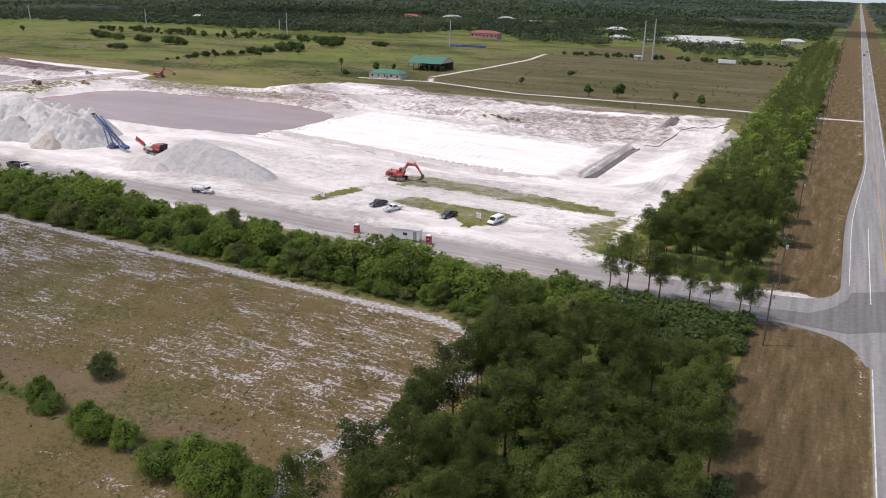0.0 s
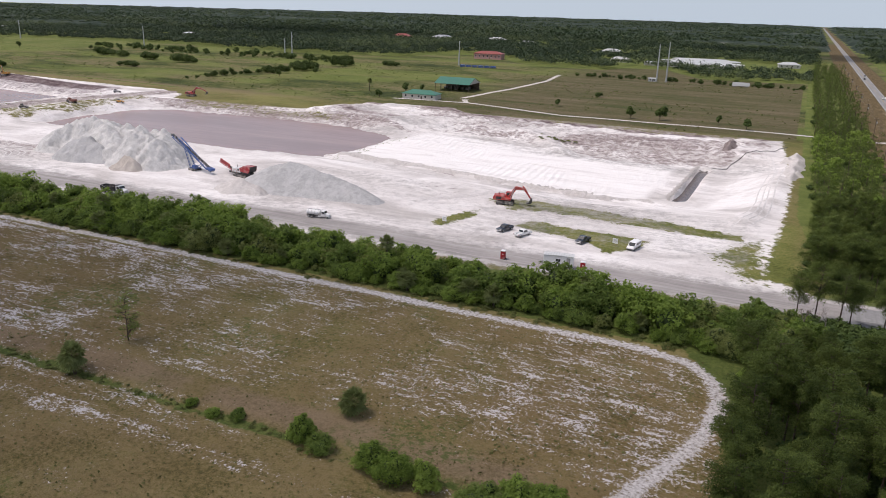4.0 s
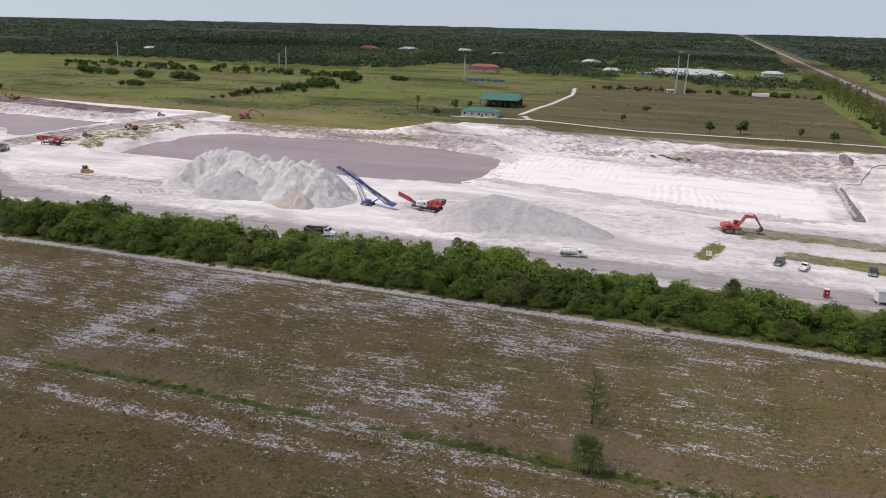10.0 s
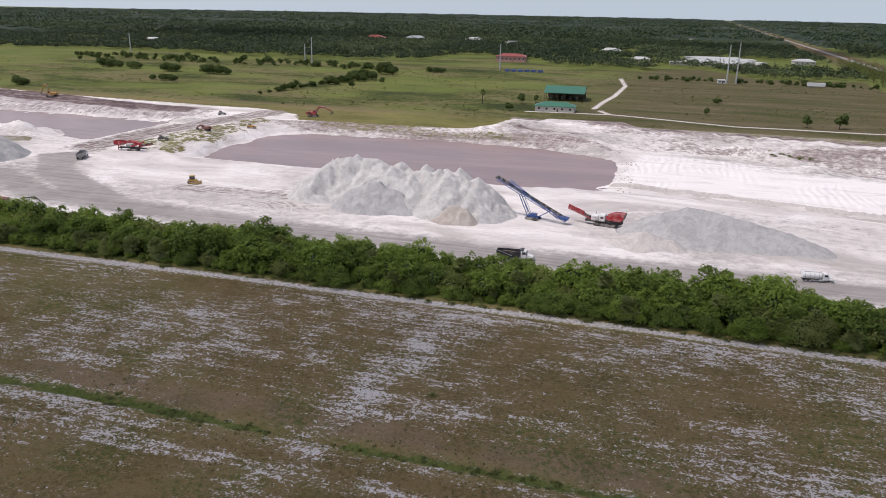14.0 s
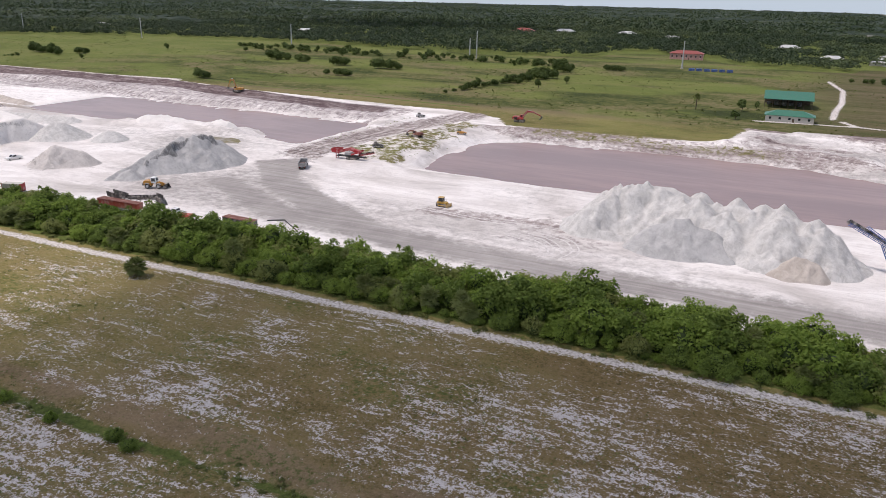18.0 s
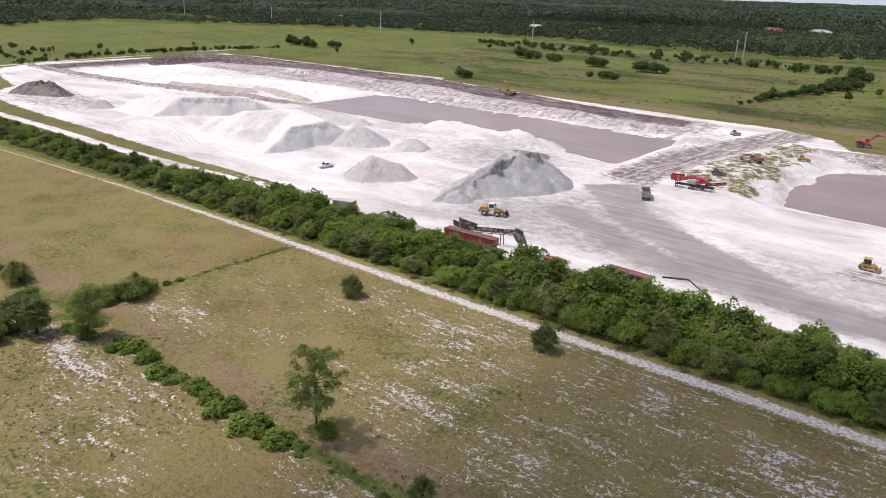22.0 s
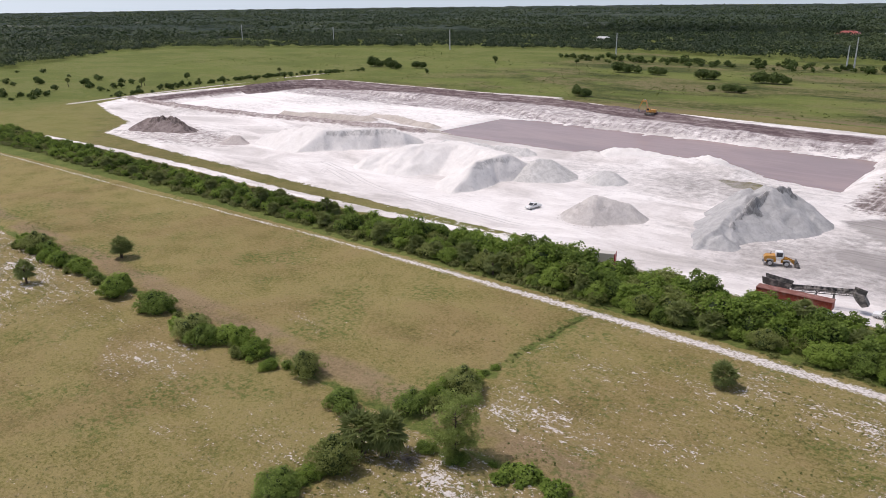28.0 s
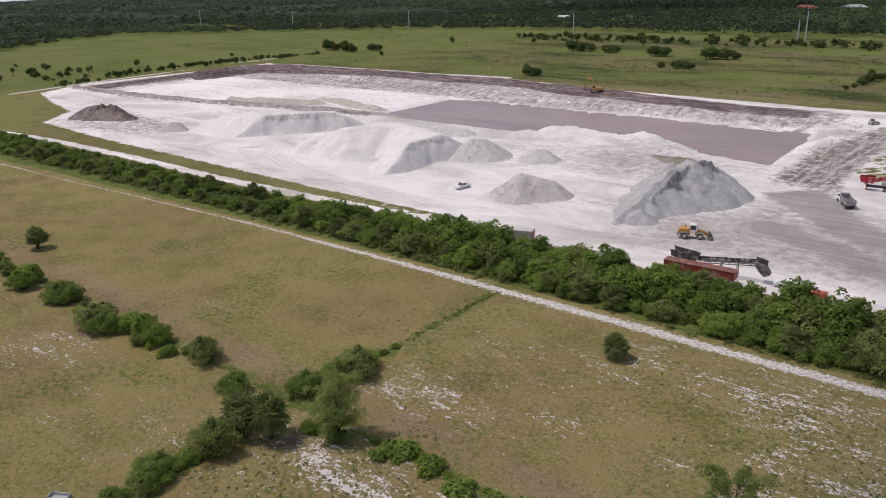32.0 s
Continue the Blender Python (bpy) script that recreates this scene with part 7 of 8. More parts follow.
def dump_truck(x, y, turn, paint, tub, label):
    p = thing("dump_truck", label, "dump truck", x, y, turn, "vehicles of the quarry")
    truck_front(p, paint)
    part("floor", box(-4.4, 1.3, -1.2, 1.2, 1.12, 1.24), tub, p)
    for s in (-1, 1):
        part("side_wall", both(prof([(-4.4, 1.15), (-4.55, 2.6), (1.35, 2.65), (1.35, 1.15)], s * 1.16, s * 1.26, 0.02), *[box(a, a + 0.12, s * 1.25, s * 1.32, 1.15, 2.6) for a in (-3.6, -2.5, -1.4, -0.3, 0.8)]), tub, p)
        part("tarp_arm", bar((-0.6, s * 1.36, 1.5), (-4.3, s * 1.36, 2.75), 0.08), M["galv"], p)
    part("front_wall", box(1.25, 1.37, -1.22, 1.22, 1.15, 2.9), tub, p)
    part("cab_guard", box(1.3, 2.3, -1.15, 1.15, 3.0, 3.08), tub, p)
    part("tailgate", prof([(-4.42, 1.15), (-4.5, 1.15), (-4.64, 2.55), (-4.54, 2.55)], -1.2, 1.2), tub, p)
    part("load", prof([(-4.4, 1.5), (-3.0, 2.0), (-1.2, 2.15), (0.4, 1.95), (1.25, 1.5)], -1.14, 1.14, 0.12), M["sand_dark"], p, "heap of dark sand in the tub")
    part("tail_light", both(box(-4.5, -4.4, -1.1, -0.8, 0.8, 0.95), box(-4.5, -4.4, 0.8, 1.1, 0.8, 0.95)), M["lamp_red"], p)


def tank_truck(x, y, turn):
    p = thing("water_truck", "white water tank truck on the grey haul road", "tank truck", x, y, turn, "vehicles of the quarry")
    p.matrix_basis = p.matrix_basis @ Matrix.Scale(0.78, 4)
    truck_front(p, M["white"])
    tank = part("tank", cyl((-1.6, 0, 2.0), 1.1, 5.6, "x", 22, bevel=0.18), M["white"], p)
    for a in (-3.6, -2.3, -0.9, 0.4):
        part("band", cyl((a, 0, 2.0), 1.125, 0.09, "x", 22), M["grey"], tank)
    part("hatch", cyl((-1.6, 0, 3.12), 0.32, 0.18, "z", 14), M["galv"], tank)
    part("walkway", box(-4.0, 0.9, -0.28, 0.28, 3.08, 3.13), M["grey"], tank)
    part("spray_bar", bar((-4.55, -1.15, 0.8), (-4.55, 1.15, 0.8), 0.12, round_=True), M["steel"], p)
    part("cradle", both(*[box(a, a + 0.2, -0.9, 0.9, 0.95, 1.3) for a in (-3.9, -1.7, 0.6)]), M["black"], p)


def crawler(p, x0, x1, y, w, r, paint=None):
    """One crawler track: shoes round a frame, with rollers."""
    n = 20
    pts = []
    for i in range(n):
        a = math.pi / 2 + math.pi * i / (n - 1)
        pts.append((x0 + r + r * math.cos(a), r + r * math.sin(a)))
    for i in range(n):
        a = -math.pi / 2 + math.pi * i / (n - 1)
        pts.append((x1 - r + r * math.cos(a), r + r * math.sin(a)))
    t = part("track", prof(pts, y - w / 2, y + w / 2), M["rubber"], p)
    part("track_frame", box(x0 + r, x1 - r, y - w / 2 - 0.04, y + w / 2 + 0.04, r * 0.55, r * 1.45, 0.04), paint or M["steel"], t)
    for a in (x0 + r, x1 - r):
        part("sprocket", cyl((a, y, r), r * 0.7, w + 0.1, "y", 14), M["steel"], t)
    gr = both(*[box(a, a + 0.10, y - w / 2, y + w / 2, 2 * r - 0.02, 2 * r + 0.05) for a in np.arange(x0 + r, x1 - r, 0.32)])
    part("shoes", gr, M["steel"], t)


def excavator(x, y, turn, paint, label, elbow=(5.2, 5.6), tip=(7.6, 3.2), size=1.0, swing=0.0):
    """Boom reaches along +x of the house."""
    p = thing("excavator", label, "excavator", x, y, turn, "excavators")
    p.scale = (size,) * 3
    for s in (-1, 1):
        crawler(p, -2.35, 2.35, s * 1.35, 0.6, 0.48)
    part("turntable", cyl((0, 0, 1.1), 0.9, 0.35, "z", 20), M["steel"], p)
    part("house", prof([(-2.6, 1.25), (-2.6, 2.2), (-2.2, 2.55), (-0.4, 2.55), (0.2, 1.9), (1.6, 1.8), (1.6, 1.25)], -1.45, 1.45, 0.08), paint, p)
    part("counterweight", prof([(-3.1, 1.3), (-3.2, 1.8), (-3.0, 2.45), (-2.55, 2.5), (-2.55, 1.25)], -1.42, 1.42, 0.12), paint, p)
    cab = part("cab", prof([(0.1, 1.6), (0.1, 3.1), (0.3, 3.2), (1.35, 3.15), (1.75, 2.2), (1.7, 1.6)], 0.45, 1.4, 0.06), paint, p)
    part("window", both(box(0.3, 1.35, 1.395, 1.42, 2.15, 2.98), box(0.3, 1.35, 0.43, 0.455, 2.15, 2.98), prof([(1.37, 3.05), (1.41, 3.06), (1.79, 2.2), (1.74, 2.2)], 0.52, 1.33)), M["glass"], cab)
    part("exhaust_pipe", cyl((-1.6, -0.7, 2.9), 0.1, 0.8, "z", 10), M["steel"], p)
    part("engine_grille", box(-2.3, -0.9, -1.47, -1.43, 1.5, 2.2), M["black"], p)
    ex, ez = elbow
    tx, tz = tip
    mx, mz = ex * 0.55, max(ez, 2.0) * 0.98 + 0.35
    part("boom", both(prof([(0.5, 1.5), (0.6, 2.1), (mx - 0.2, mz + 0.38), (mx + 0.3, mz + 0.36), (ex + 0.25, ez + 0.18), (ex + 0.1, ez - 0.22), (mx + 0.1, mz - 0.45), (1.1, 1.4)], -0.27, 0.27, 0.03)), paint, p)
    d = Vector((tx - ex, 0, tz - ez)).normalized()
    b = Vector((ex, 0, ez)) - d * 0.9
    part("stick", prof([(b.x - d.z * 0.2, b.z + d.x * 0.2), (ex - d.z * 0.35, ez + d.x * 0.35), (tx - d.z * 0.14, tz + d.x * 0.14), (tx + d.z * 0.14, tz - d.x * 0.14), (ex + d.z * 0.25, ez - d.x * 0.25), (b.x + d.z * 0.12, b.z - d.x * 0.12)], -0.2, 0.2, 0.03), paint, p)
    part("bucket", both(prof([(tx - 0.05, tz + 0.15), (tx + 0.45, tz - 0.1), (tx + 0.5, tz - 0.8), (tx + 0.1, tz - 1.35), (tx - 0.6, tz - 1.45), (tx - 0.9, tz - 1.2), (tx - 0.35, tz - 0.9), (tx - 0.1, tz - 0.3)], -0.65, 0.65, 0.04), *[box(tx - 1.1, tx - 0.8, a, a + 0.12, tz - 1.32, tz - 1.2) for a in (-0.6, -0.25, 0.1, 0.45)]), M["steel"], p)
    for s in (-1, 1):
        part("boom_cylinder", bar((1.2, s * 0.36, 1.6), (mx - 0.3, s * 0.36, mz - 0.1), 0.16, round_=True), M["galv"], p)
    part("stick_cylinder", bar((mx + 0.2, 0, mz + 0.5), (b.x, 0, b.z + 0.15), 0.15, round_=True), M["galv"], p)
    return p


def truss(p, a, b, w, h, paint, name="frame"):
    """A lattice beam from a to b."""
    a, b = Vector(a), Vector(b)
    d = (b - a).normalized()
    side = d.cross(Vector((0, 0, 1))).normalized() * (w / 2)
    up = side.cross(d).normalized() * h
    for s in (-1, 1):
        bits = [bar(a + side * s, b + side * s, 0.14), bar(a + side * s + up, b + side * s + up, 0.12)]
        n = max(3, int((b - a).length / 1.3))
        for i in range(n):
            q0, q1 = a + (b - a) * (i / n), a + (b - a) * ((i + 1) / n)
            bits.append(bar(q0 + side * s, (q0 + q1) / 2 + side * s + up, 0.07))
            bits.append(bar((q0 + q1) / 2 + side * s + up, q1 + side * s, 0.07))
        part(name, both(*bits), paint, p)


def stacker(x, y, turn):
    """The blue stacking conveyor: foot at the origin, head up along -x."""
    p = thing("stacking_conveyor", "long blue stacking conveyor reaching up over the grey heap", "conveyor", x, y, turn)
    a, b = Vector((0, 0, 0.9)), Vector((-23.0, 0, 10.6))
    truss(p, a, b, 1.2, 0.75, M["blue"])
    part("belt", bar(a + Vector((0, 0, 0.95)), b + Vector((0, 0, 0.95)), 0.95, 0.06), M["belt"], p)
    part("side_skirt", bar(a + Vector((-2, 0.66, 0.5)), b + Vector((4, 0.66, 0.3)), 0.05, 0.6), M["blue"], p)
    part("side_skirt", bar(a + Vector((-2, -0.66, 0.5)), b + Vector((4, -0.66, 0.3)), 0.05, 0.6), M["blue"], p)
    part("head_drum", cyl((b.x - 0.1, 0, b.z + 0.75), 0.38, 1.5, "y", 16), M["steel"], p)
    part("tail_drum", cyl((0.2, 0, 1.4), 0.34, 1.4, "y", 16), M["steel"], p)
    part("feed_hopper", prof([(-1.6, 1.7), (-2.0, 2.5), (1.0, 2.1), (0.6, 1.3)], -0.9, 0.9, 0.03), M["blue"], p)
    for s in (-1, 1):
        crawler(p, -12.6, -8.4, s * 1.25, 0.45, 0.38)
        part("leg", bar((-11.9, s * 0.95, 0.9), (-15.2, s * 0.62, 7.2), 0.2), M["blue"], p)
        part("leg", bar((-11.3, s * 0.95, 0.9), (-14.2, s * 0.62, 6.8), 0.12), M["blue"], p)
        part("strut", bar((-9.0, s * 0.95, 0.9), (-5.4, s * 0.62, 3.1), 0.2), M["blue"], p)
    part("base_frame", both(box(-12.5, -8.5, -1.0, -0.75, 0.6, 0.95), box(-12.5, -8.5, 0.75, 1.0, 0.6, 0.95), box(-12.2, -9.0, -0.9, 0.9, 0.75, 1.0)), M["blue"], p)
    part("engine_box", box(-11.2, -9.4, -0.7, 0.7, 1.0, 1.9, 0.06), M["blue"], p)


def crusher(x, y, turn):
    """Mobile crusher; the feed hopper at +x, the discharge belt at -x."""
    p = thing("mobile_crusher", "red and white mobile crusher with a raised feed hopper", "crusher", x, y, turn)
    for s in (-1, 1):
        crawler(p, -2.4, 4.6, s * 1.25, 0.5, 0.5)
    part("chassis", prof([(-5.0, 1.0), (-5.0, 1.6), (6.0, 2.0), (6.0, 1.1)], -1.0, 1.0, 0.05), M["black"], p)
    hop = [(1.8, 2.2), (1.2, 3.3), (3.4, 4.3), (6.8, 4.4), (6.4, 2.6), (5.6, 2.1)]
    for s in (-1, 1):
        part("hopper_side", prof(hop, s * 1.55, s * 1.68), M["red"], p)
    part("hopper_floor", prof([(1.8, 2.2), (5.6, 2.1), (5.6, 2.3), (1.8, 2.4)], -1.55, 1.55), M["steel"], p)
    part("hopper_end", prof([(5.6, 2.1), (6.4, 2.6), (6.8, 4.4), (6.6, 4.4), (6.2, 2.7), (5.5, 2.25)], -1.6, 1.6), M["black"], p)
    part("hopper_lid", prof([(1.9, 3.65), (3.4, 4.3), (6.8, 4.42), (6.8, 4.5), (3.3, 4.42), (1.8, 3.75)], -1.5, 0.4), M["red"], p)
    part("crusher_box", prof([(-0.9, 1.6), (-0.9, 3.4), (1.0, 3.5), (1.1, 1.6)], -1.15, 1.15, 0.08), M["white"], p)
    part("emblem", box(-0.35, 0.5, -1.18, -1.14, 2.3, 2.9), M["black"], p)
    part("engine_housing", prof([(-3.2, 1.6), (-3.2, 3.0), (-1.1, 3.2), (-1.1, 1.6)], -1.2, 1.2, 0.1), M["white"], p)
    part("radiator", box(-3.24, -3.18, -0.9, 0.9, 1.9, 2.8), M["black"], p)
    part("exhaust_pipe", cyl((-2.2, 0.6, 3.5), 0.09, 0.8, "z", 10), M["steel"], p)
    truss(p, (-2.5, 0, 1.3), (-10.5, 0, 4.0), 1.1, 0.35, M["red"], "belt_frame")
    part("belt", bar((-2.5, 0, 1.75), (-10.5, 0, 4.45), 0.9, 0.05), M["belt"], p)
    part("belt_hood", bar((-5.6, 0, 3.0), (-10.6, 0, 4.7), 1.2, 0.16), M["red"], p)
    part("walkway", box(-3.0, 1.2, -1.75, -1.2, 1.55, 1.62), M["steel"], p)
    part("guard_rail", both(bar((-3.0, -1.74, 2.6), (1.2, -1.74, 2.6), 0.05), *[bar((a, -1.74, 1.6), (a, -1.74, 2.6), 0.05) for a in (-3.0, -1.6, -0.2, 1.2)]), M["red"], p)


def screener(x, y, turn):
    """Tracked screen: hopper at -x, long belts folded along it."""
    p = thing("mobile_screen", "red mobile screening plant with folded conveyor belts", "screening plant", x, y, turn)
    for s in (-1, 1):
        crawler(p, -2.0, 2.6, s * 1.1, 0.45, 0.45)
    part("chassis", both(box(-6.5, 6.0, -0.9, -0.65, 1.0, 1.4), box(-6.5, 6.0, 0.65, 0.9, 1.0, 1.4), box(-2.5, 3.0, -0.7, 0.7, 1.0, 1.7)), M["black"], p)
    for s in (-1, 1):
        part("hopper_side", prof([(-7.8, 2.4), (-8.4, 3.9), (-4.2, 4.1), (-4.6, 2.3)], s * 1.35, s * 1.47), M["red"], p)
        part("leg", bar((-6.3, s * 0.9, 0.1), (-6.3, s * 0.9, 2.4), 0.22), M["red"], p)
        part("side_belt", bar((0.4, s * 1.35, 2.1), (4.4, s * 1.7, 3.6), 0.7, 0.22), M["red"], p)
    part("hopper_end", prof([(-7.8, 2.4), (-8.4, 3.9), (-8.3, 3.9), (-7.7, 2.4)], -1.4, 1.4), M["red"], p)
    part("hopper_floor", prof([(-7.8, 2.3), (-4.6, 2.2), (-4.6, 2.4), (-7.8, 2.5)], -1.35, 1.35), M["steel"], p)
    part("main_belt", bar((-7.0, 0, 2.2), (0.2, 0, 4.3), 1.1, 0.3), M["red"], p)
    part("screen_box", prof([(-0.4, 3.6), (-0.2, 4.5), (4.2, 3.4), (4.0, 2.5)], -0.95, 0.95, 0.05), M["red"], p)
    part("engine_housing", box(-2.6, 0.4, -1.0, 1.0, 1.7, 2.8, 0.1), M["grey"], p)
    truss(p, (3.0, 0, 1.6), (9.6, 0, 3.1), 1.1, 0.4, M["red"], "tail_frame")
    part("tail_belt", bar((3.0, 0, 2.05), (9.6, 0, 3.55), 0.9, 0.05), M["belt"], p)
    part("exhaust_pipe", cyl((-1.2, 0.5, 3.2), 0.09, 0.9, "z", 10), M["steel"], p)


def loader(x, y, turn):
    p = thing("wheel_loader", "yellow and white wheel loader with its bucket lowered", "wheel loader", x, y, turn)
    part("rear_body", prof([(-3.7, 1.2), (-3.8, 2.1), (-3.4, 2.5), (-1.2, 2.7), (-0.9, 1.0), (-3.2, 0.9)], -0.95, 0.95, 0.1), M["amber"], p)
    part("ballast", prof([(-4.1, 0.95), (-4.1, 1.7), (-3.7, 1.8), (-3.6, 0.85)], -1.2, 1.2, 0.1), M["grey"], p)
    cab = part("cab", prof([(-1.2, 1.8), (-1.25, 3.5), (-1.0, 3.65), (0.4, 3.6), (0.75, 2.6), (0.5, 1.8)], -0.85, 0.85, 0.08), M["white"], p)
    part("window", both(box(-1.0, 0.35, -0.875, -0.84, 2.35, 3.4), box(-1.0, 0.35, 0.84, 0.875, 2.35, 3.4), prof([(0.42, 3.45), (0.46, 3.46), (0.8, 2.6), (0.75, 2.58)], -0.7, 0.7)), M["glass"], cab)
    part("front_frame", prof([(0.2, 0.8), (0.3, 1.9), (1.4, 2.1), (2.1, 1.5), (2.0, 0.8)], -0.5, 0.5, 0.06), M["amber"], p)
    for s in (-1, 1):
        part("lift_arm", prof([(0.7, 1.8), (0.9, 2.15), (2.6, 1.7), (3.5, 0.75), (3.3, 0.5), (2.4, 1.25)], s * 0.62 - 0.1, s * 0.62 + 0.1, 0.02), M["amber"], p)
        part("lift_cylinder", bar((0.8, s * 0.45, 1.1), (2.3, s * 0.55, 1.45), 0.14, round_=True), M["galv"], p)
        for wx in (-2.3, 1.4):
            wheel(p, wx, s * 1.1, 0.82, 0.62)
            part("mudguard", prof([(wx - 0.85, 1.5), (wx - 0.5, 1.78), (wx + 0.5, 1.78), (wx + 0.8, 1.5)], s * 0.85, s * 1.35, 0.02), M["grey"], p)
    part("tilt_link", bar((1.2, 0, 2.2), (3.2, 0, 1.4), 0.22), M["amber"], p)
    part("bucket", both(prof([(3.2, 0.15), (3.15, 1.1), (3.5, 1.55), (3.75, 1.5), (3.4, 1.0), (3.5, 0.3), (4.6, 0.12), (4.6, 0.05)], -1.5, 1.5, 0.02), prof([(3.3, 0.15), (3.3, 1.2), (3.7, 1.5), (4.5, 0.15)], -1.5, -1.42), prof([(3.3, 0.15), (3.3, 1.2), (3.7, 1.5), (4.5, 0.15)], 1.42, 1.5)), M["steel"], p)
    part("exhaust_pipe", cyl((-2.2, 0.4, 2.9), 0.09, 0.7, "z", 10), M["steel"], p)


def dozer(x, y, turn):
    p = thing("bulldozer", "small yellow bulldozer levelling the white sand floor", "bulldozer", x, y, turn)
    for s in (-1, 1):
        crawler(p, -1.7, 1.7, s * 0.95, 0.5, 0.45, M["yellow"])
        part("push_arm", bar((-0.3, s * 1.3, 0.55), (2.2, s * 1.3, 0.5), 0.18), M["yellow"], p)
    part("body", prof([(-1.7, 0.6), (-1.7, 1.5), (0.1, 1.55), (1.6, 1.5), (1.75, 0.6)], -0.65, 0.65, 0.06), M["yellow"], p)
    part("cab", both(*[bar((a, s * 0.7, 1.4), (a * 0.95, s * 0.66, 2.75), 0.12) for a in (-1.1, 0.2) for s in (-1, 1)]), M["black"], p)
    part("cab_glass", box(-1.0, 0.1, -0.64, 0.64, 1.5, 2.6, 0.03), M["glass"], p)
    part("canopy", box(-1.35, 0.4, -0.85, 0.85, 2.72, 2.85, 0.04), M["yellow"], p)
    part("blade", prof([(2.2, 0.1), (2.05, 0.5), (2.1, 0.95), (2.3, 1.15), (2.4, 1.12), (2.25, 0.8), (2.25, 0.45), (2.4, 0.1)], -1.6, 1.6, 0.02), M["yellow"], p)
    part("ripper", both(box(-2.1, -1.7, -0.6, 0.6, 0.7, 0.95), *[box(-2.1, -1.95, a, a + 0.12, 0.1, 0.8) for a in (-0.5, -0.05, 0.4)]), M["steel"], p)
    part("exhaust_pipe", cyl((1.0, 0.3, 1.85), 0.07, 0.7, "z", 10), M["steel"], p)


# ---- vehicles and machines of the quarry ----
pickup(-112, 178, 253, M["navy"], "dark blue pickup truck parked by the grass")
pickup(-106, 176, 71, M["white"], "white pickup truck parked beside the dark one", 0.95)
pickup(-89.5, 178, 257, M["navy"], "dark blue pickup truck parked nose out on the grass edge")
van(-76, 179, 260)
pickup(-528.5, 178, 262, M["white"], "white pickup truck alone on the white sand")
excavator(-123, 207.5, 14, M["orange_red"], "orange-red excavator resting its bucket on the ground", (5.0, 4.3), (6.7, 1.9), 1.2)
excavator(-398, 366, 12, M["red"], "red excavator with an outstretched arm on the pond's bank", (6.0, 4.6), (9.6, 3.0), 1.15)
excavator(-590, 377, 196, M["amber"], "yellow excavator on the dark rim of the pit", (3.8, 6.2), (5.4, 2.6), 1.15)
excavator(-420, 294, 170, M["rust"], "old rusty excavator standing on the weedy causeway", (4.4, 2.6), (6.0, 1.6), 0.9)
stacker(-229.5, 192, -14)
crusher(-219, 195, -10)
screener(-422, 243, 5)
dump_truck(-429, 221, 118, M["white"], M["grey"], "white dump truck with a grey tub on the yard")
dump_truck(-237, 155, 4, M["white"], M["black"], "white dump truck with a black tub on the haul road")
tank_truck(-165, 163.5, 8)
loader(-452, 172, 22)
dozer(-361, 197.5, -4)


def office_trailer(x, y, turn):
    p = thing("office_trailer", "white site office trailer on blocks beside the haul road", "office trailer", x, y, turn)
    part("body", box(-3.6, 3.6, -1.25, 1.25, 0.7, 3.1, 0.04), M["white"], p)
    part("roof", prof([(-3.7, 3.08), (-3.7, 3.2), (0, 3.3), (3.7, 3.2), (3.7, 3.08)], -1.32, 1.32), M["roof_white"], p)
    w = part("window", box(-0.6, 0.5, -1.29, -1.24, 1.7, 2.4), M["glass"], p)
    part("frame", both(box(-0.68, 0.58, -1.3, -1.25, 2.4, 2.47), box(-0.68, 0.58, -1.3, -1.25, 1.63, 1.7), box(-0.08, -0.02, -1.3, -1.25, 1.7, 2.4)), M["white"], w)
    part("door", box(2.0, 2.9, -1.29, -1.24, 0.8, 2.8), M["grey"], p)
    for a in (-3.2, -1.1, 1.1, 3.2):
        for s in (-1, 1):
            part("block", box(a - 0.2, a + 0.2, s * 0.95 - 0.2, s * 0.95 + 0.2, 0, 0.72), M["stucco"], p)
    for a in (-0.5, 0.5):
        wheel(p, a, -1.05, 0.36, 0.22), wheel(p, a, 1.05, 0.36, 0.22)
    part("tow_bar", both(bar((-3.6, -0.8, 0.75), (-4.9, 0, 0.7), 0.1), bar((-3.6, 0.8, 0.75), (-4.9, 0, 0.7), 0.1)), M["steel"], p)


def toilet(x, y, turn):
    p = thing("portable_toilet", "red portable toilet cabin with a white roof", "portable toilet", x, y, turn, "portable toilets")
    part("cabin", box(-0.58, 0.58, -0.58, 0.58, 0.12, 2.1, 0.05), M["red"], p)
    part("roof", prof([(-0.62, 2.08), (-0.5, 2.28), (0.5, 2.28), (0.62, 2.08)], -0.62, 0.62, 0.05), M["white"], p)
    part("door", box(-0.42, 0.42, -0.62, -0.57, 0.25, 1.95), M["red"], p)
    part("notice", box(-0.2, 0.2, -0.64, -0.615, 1.25, 1.5), M["white"], p)
    part("skid", both(box(-0.6, 0.6, -0.55, -0.4, 0, 0.13), box(-0.6, 0.6, 0.4, 0.55, 0, 0.13)), M["black"], p)


office_trailer(-89.5, 155.2, 10)
toilet(-103.5, 154, 6), toilet(-83.5, 155.5, 10), toilet(-491, 144.5, 4)


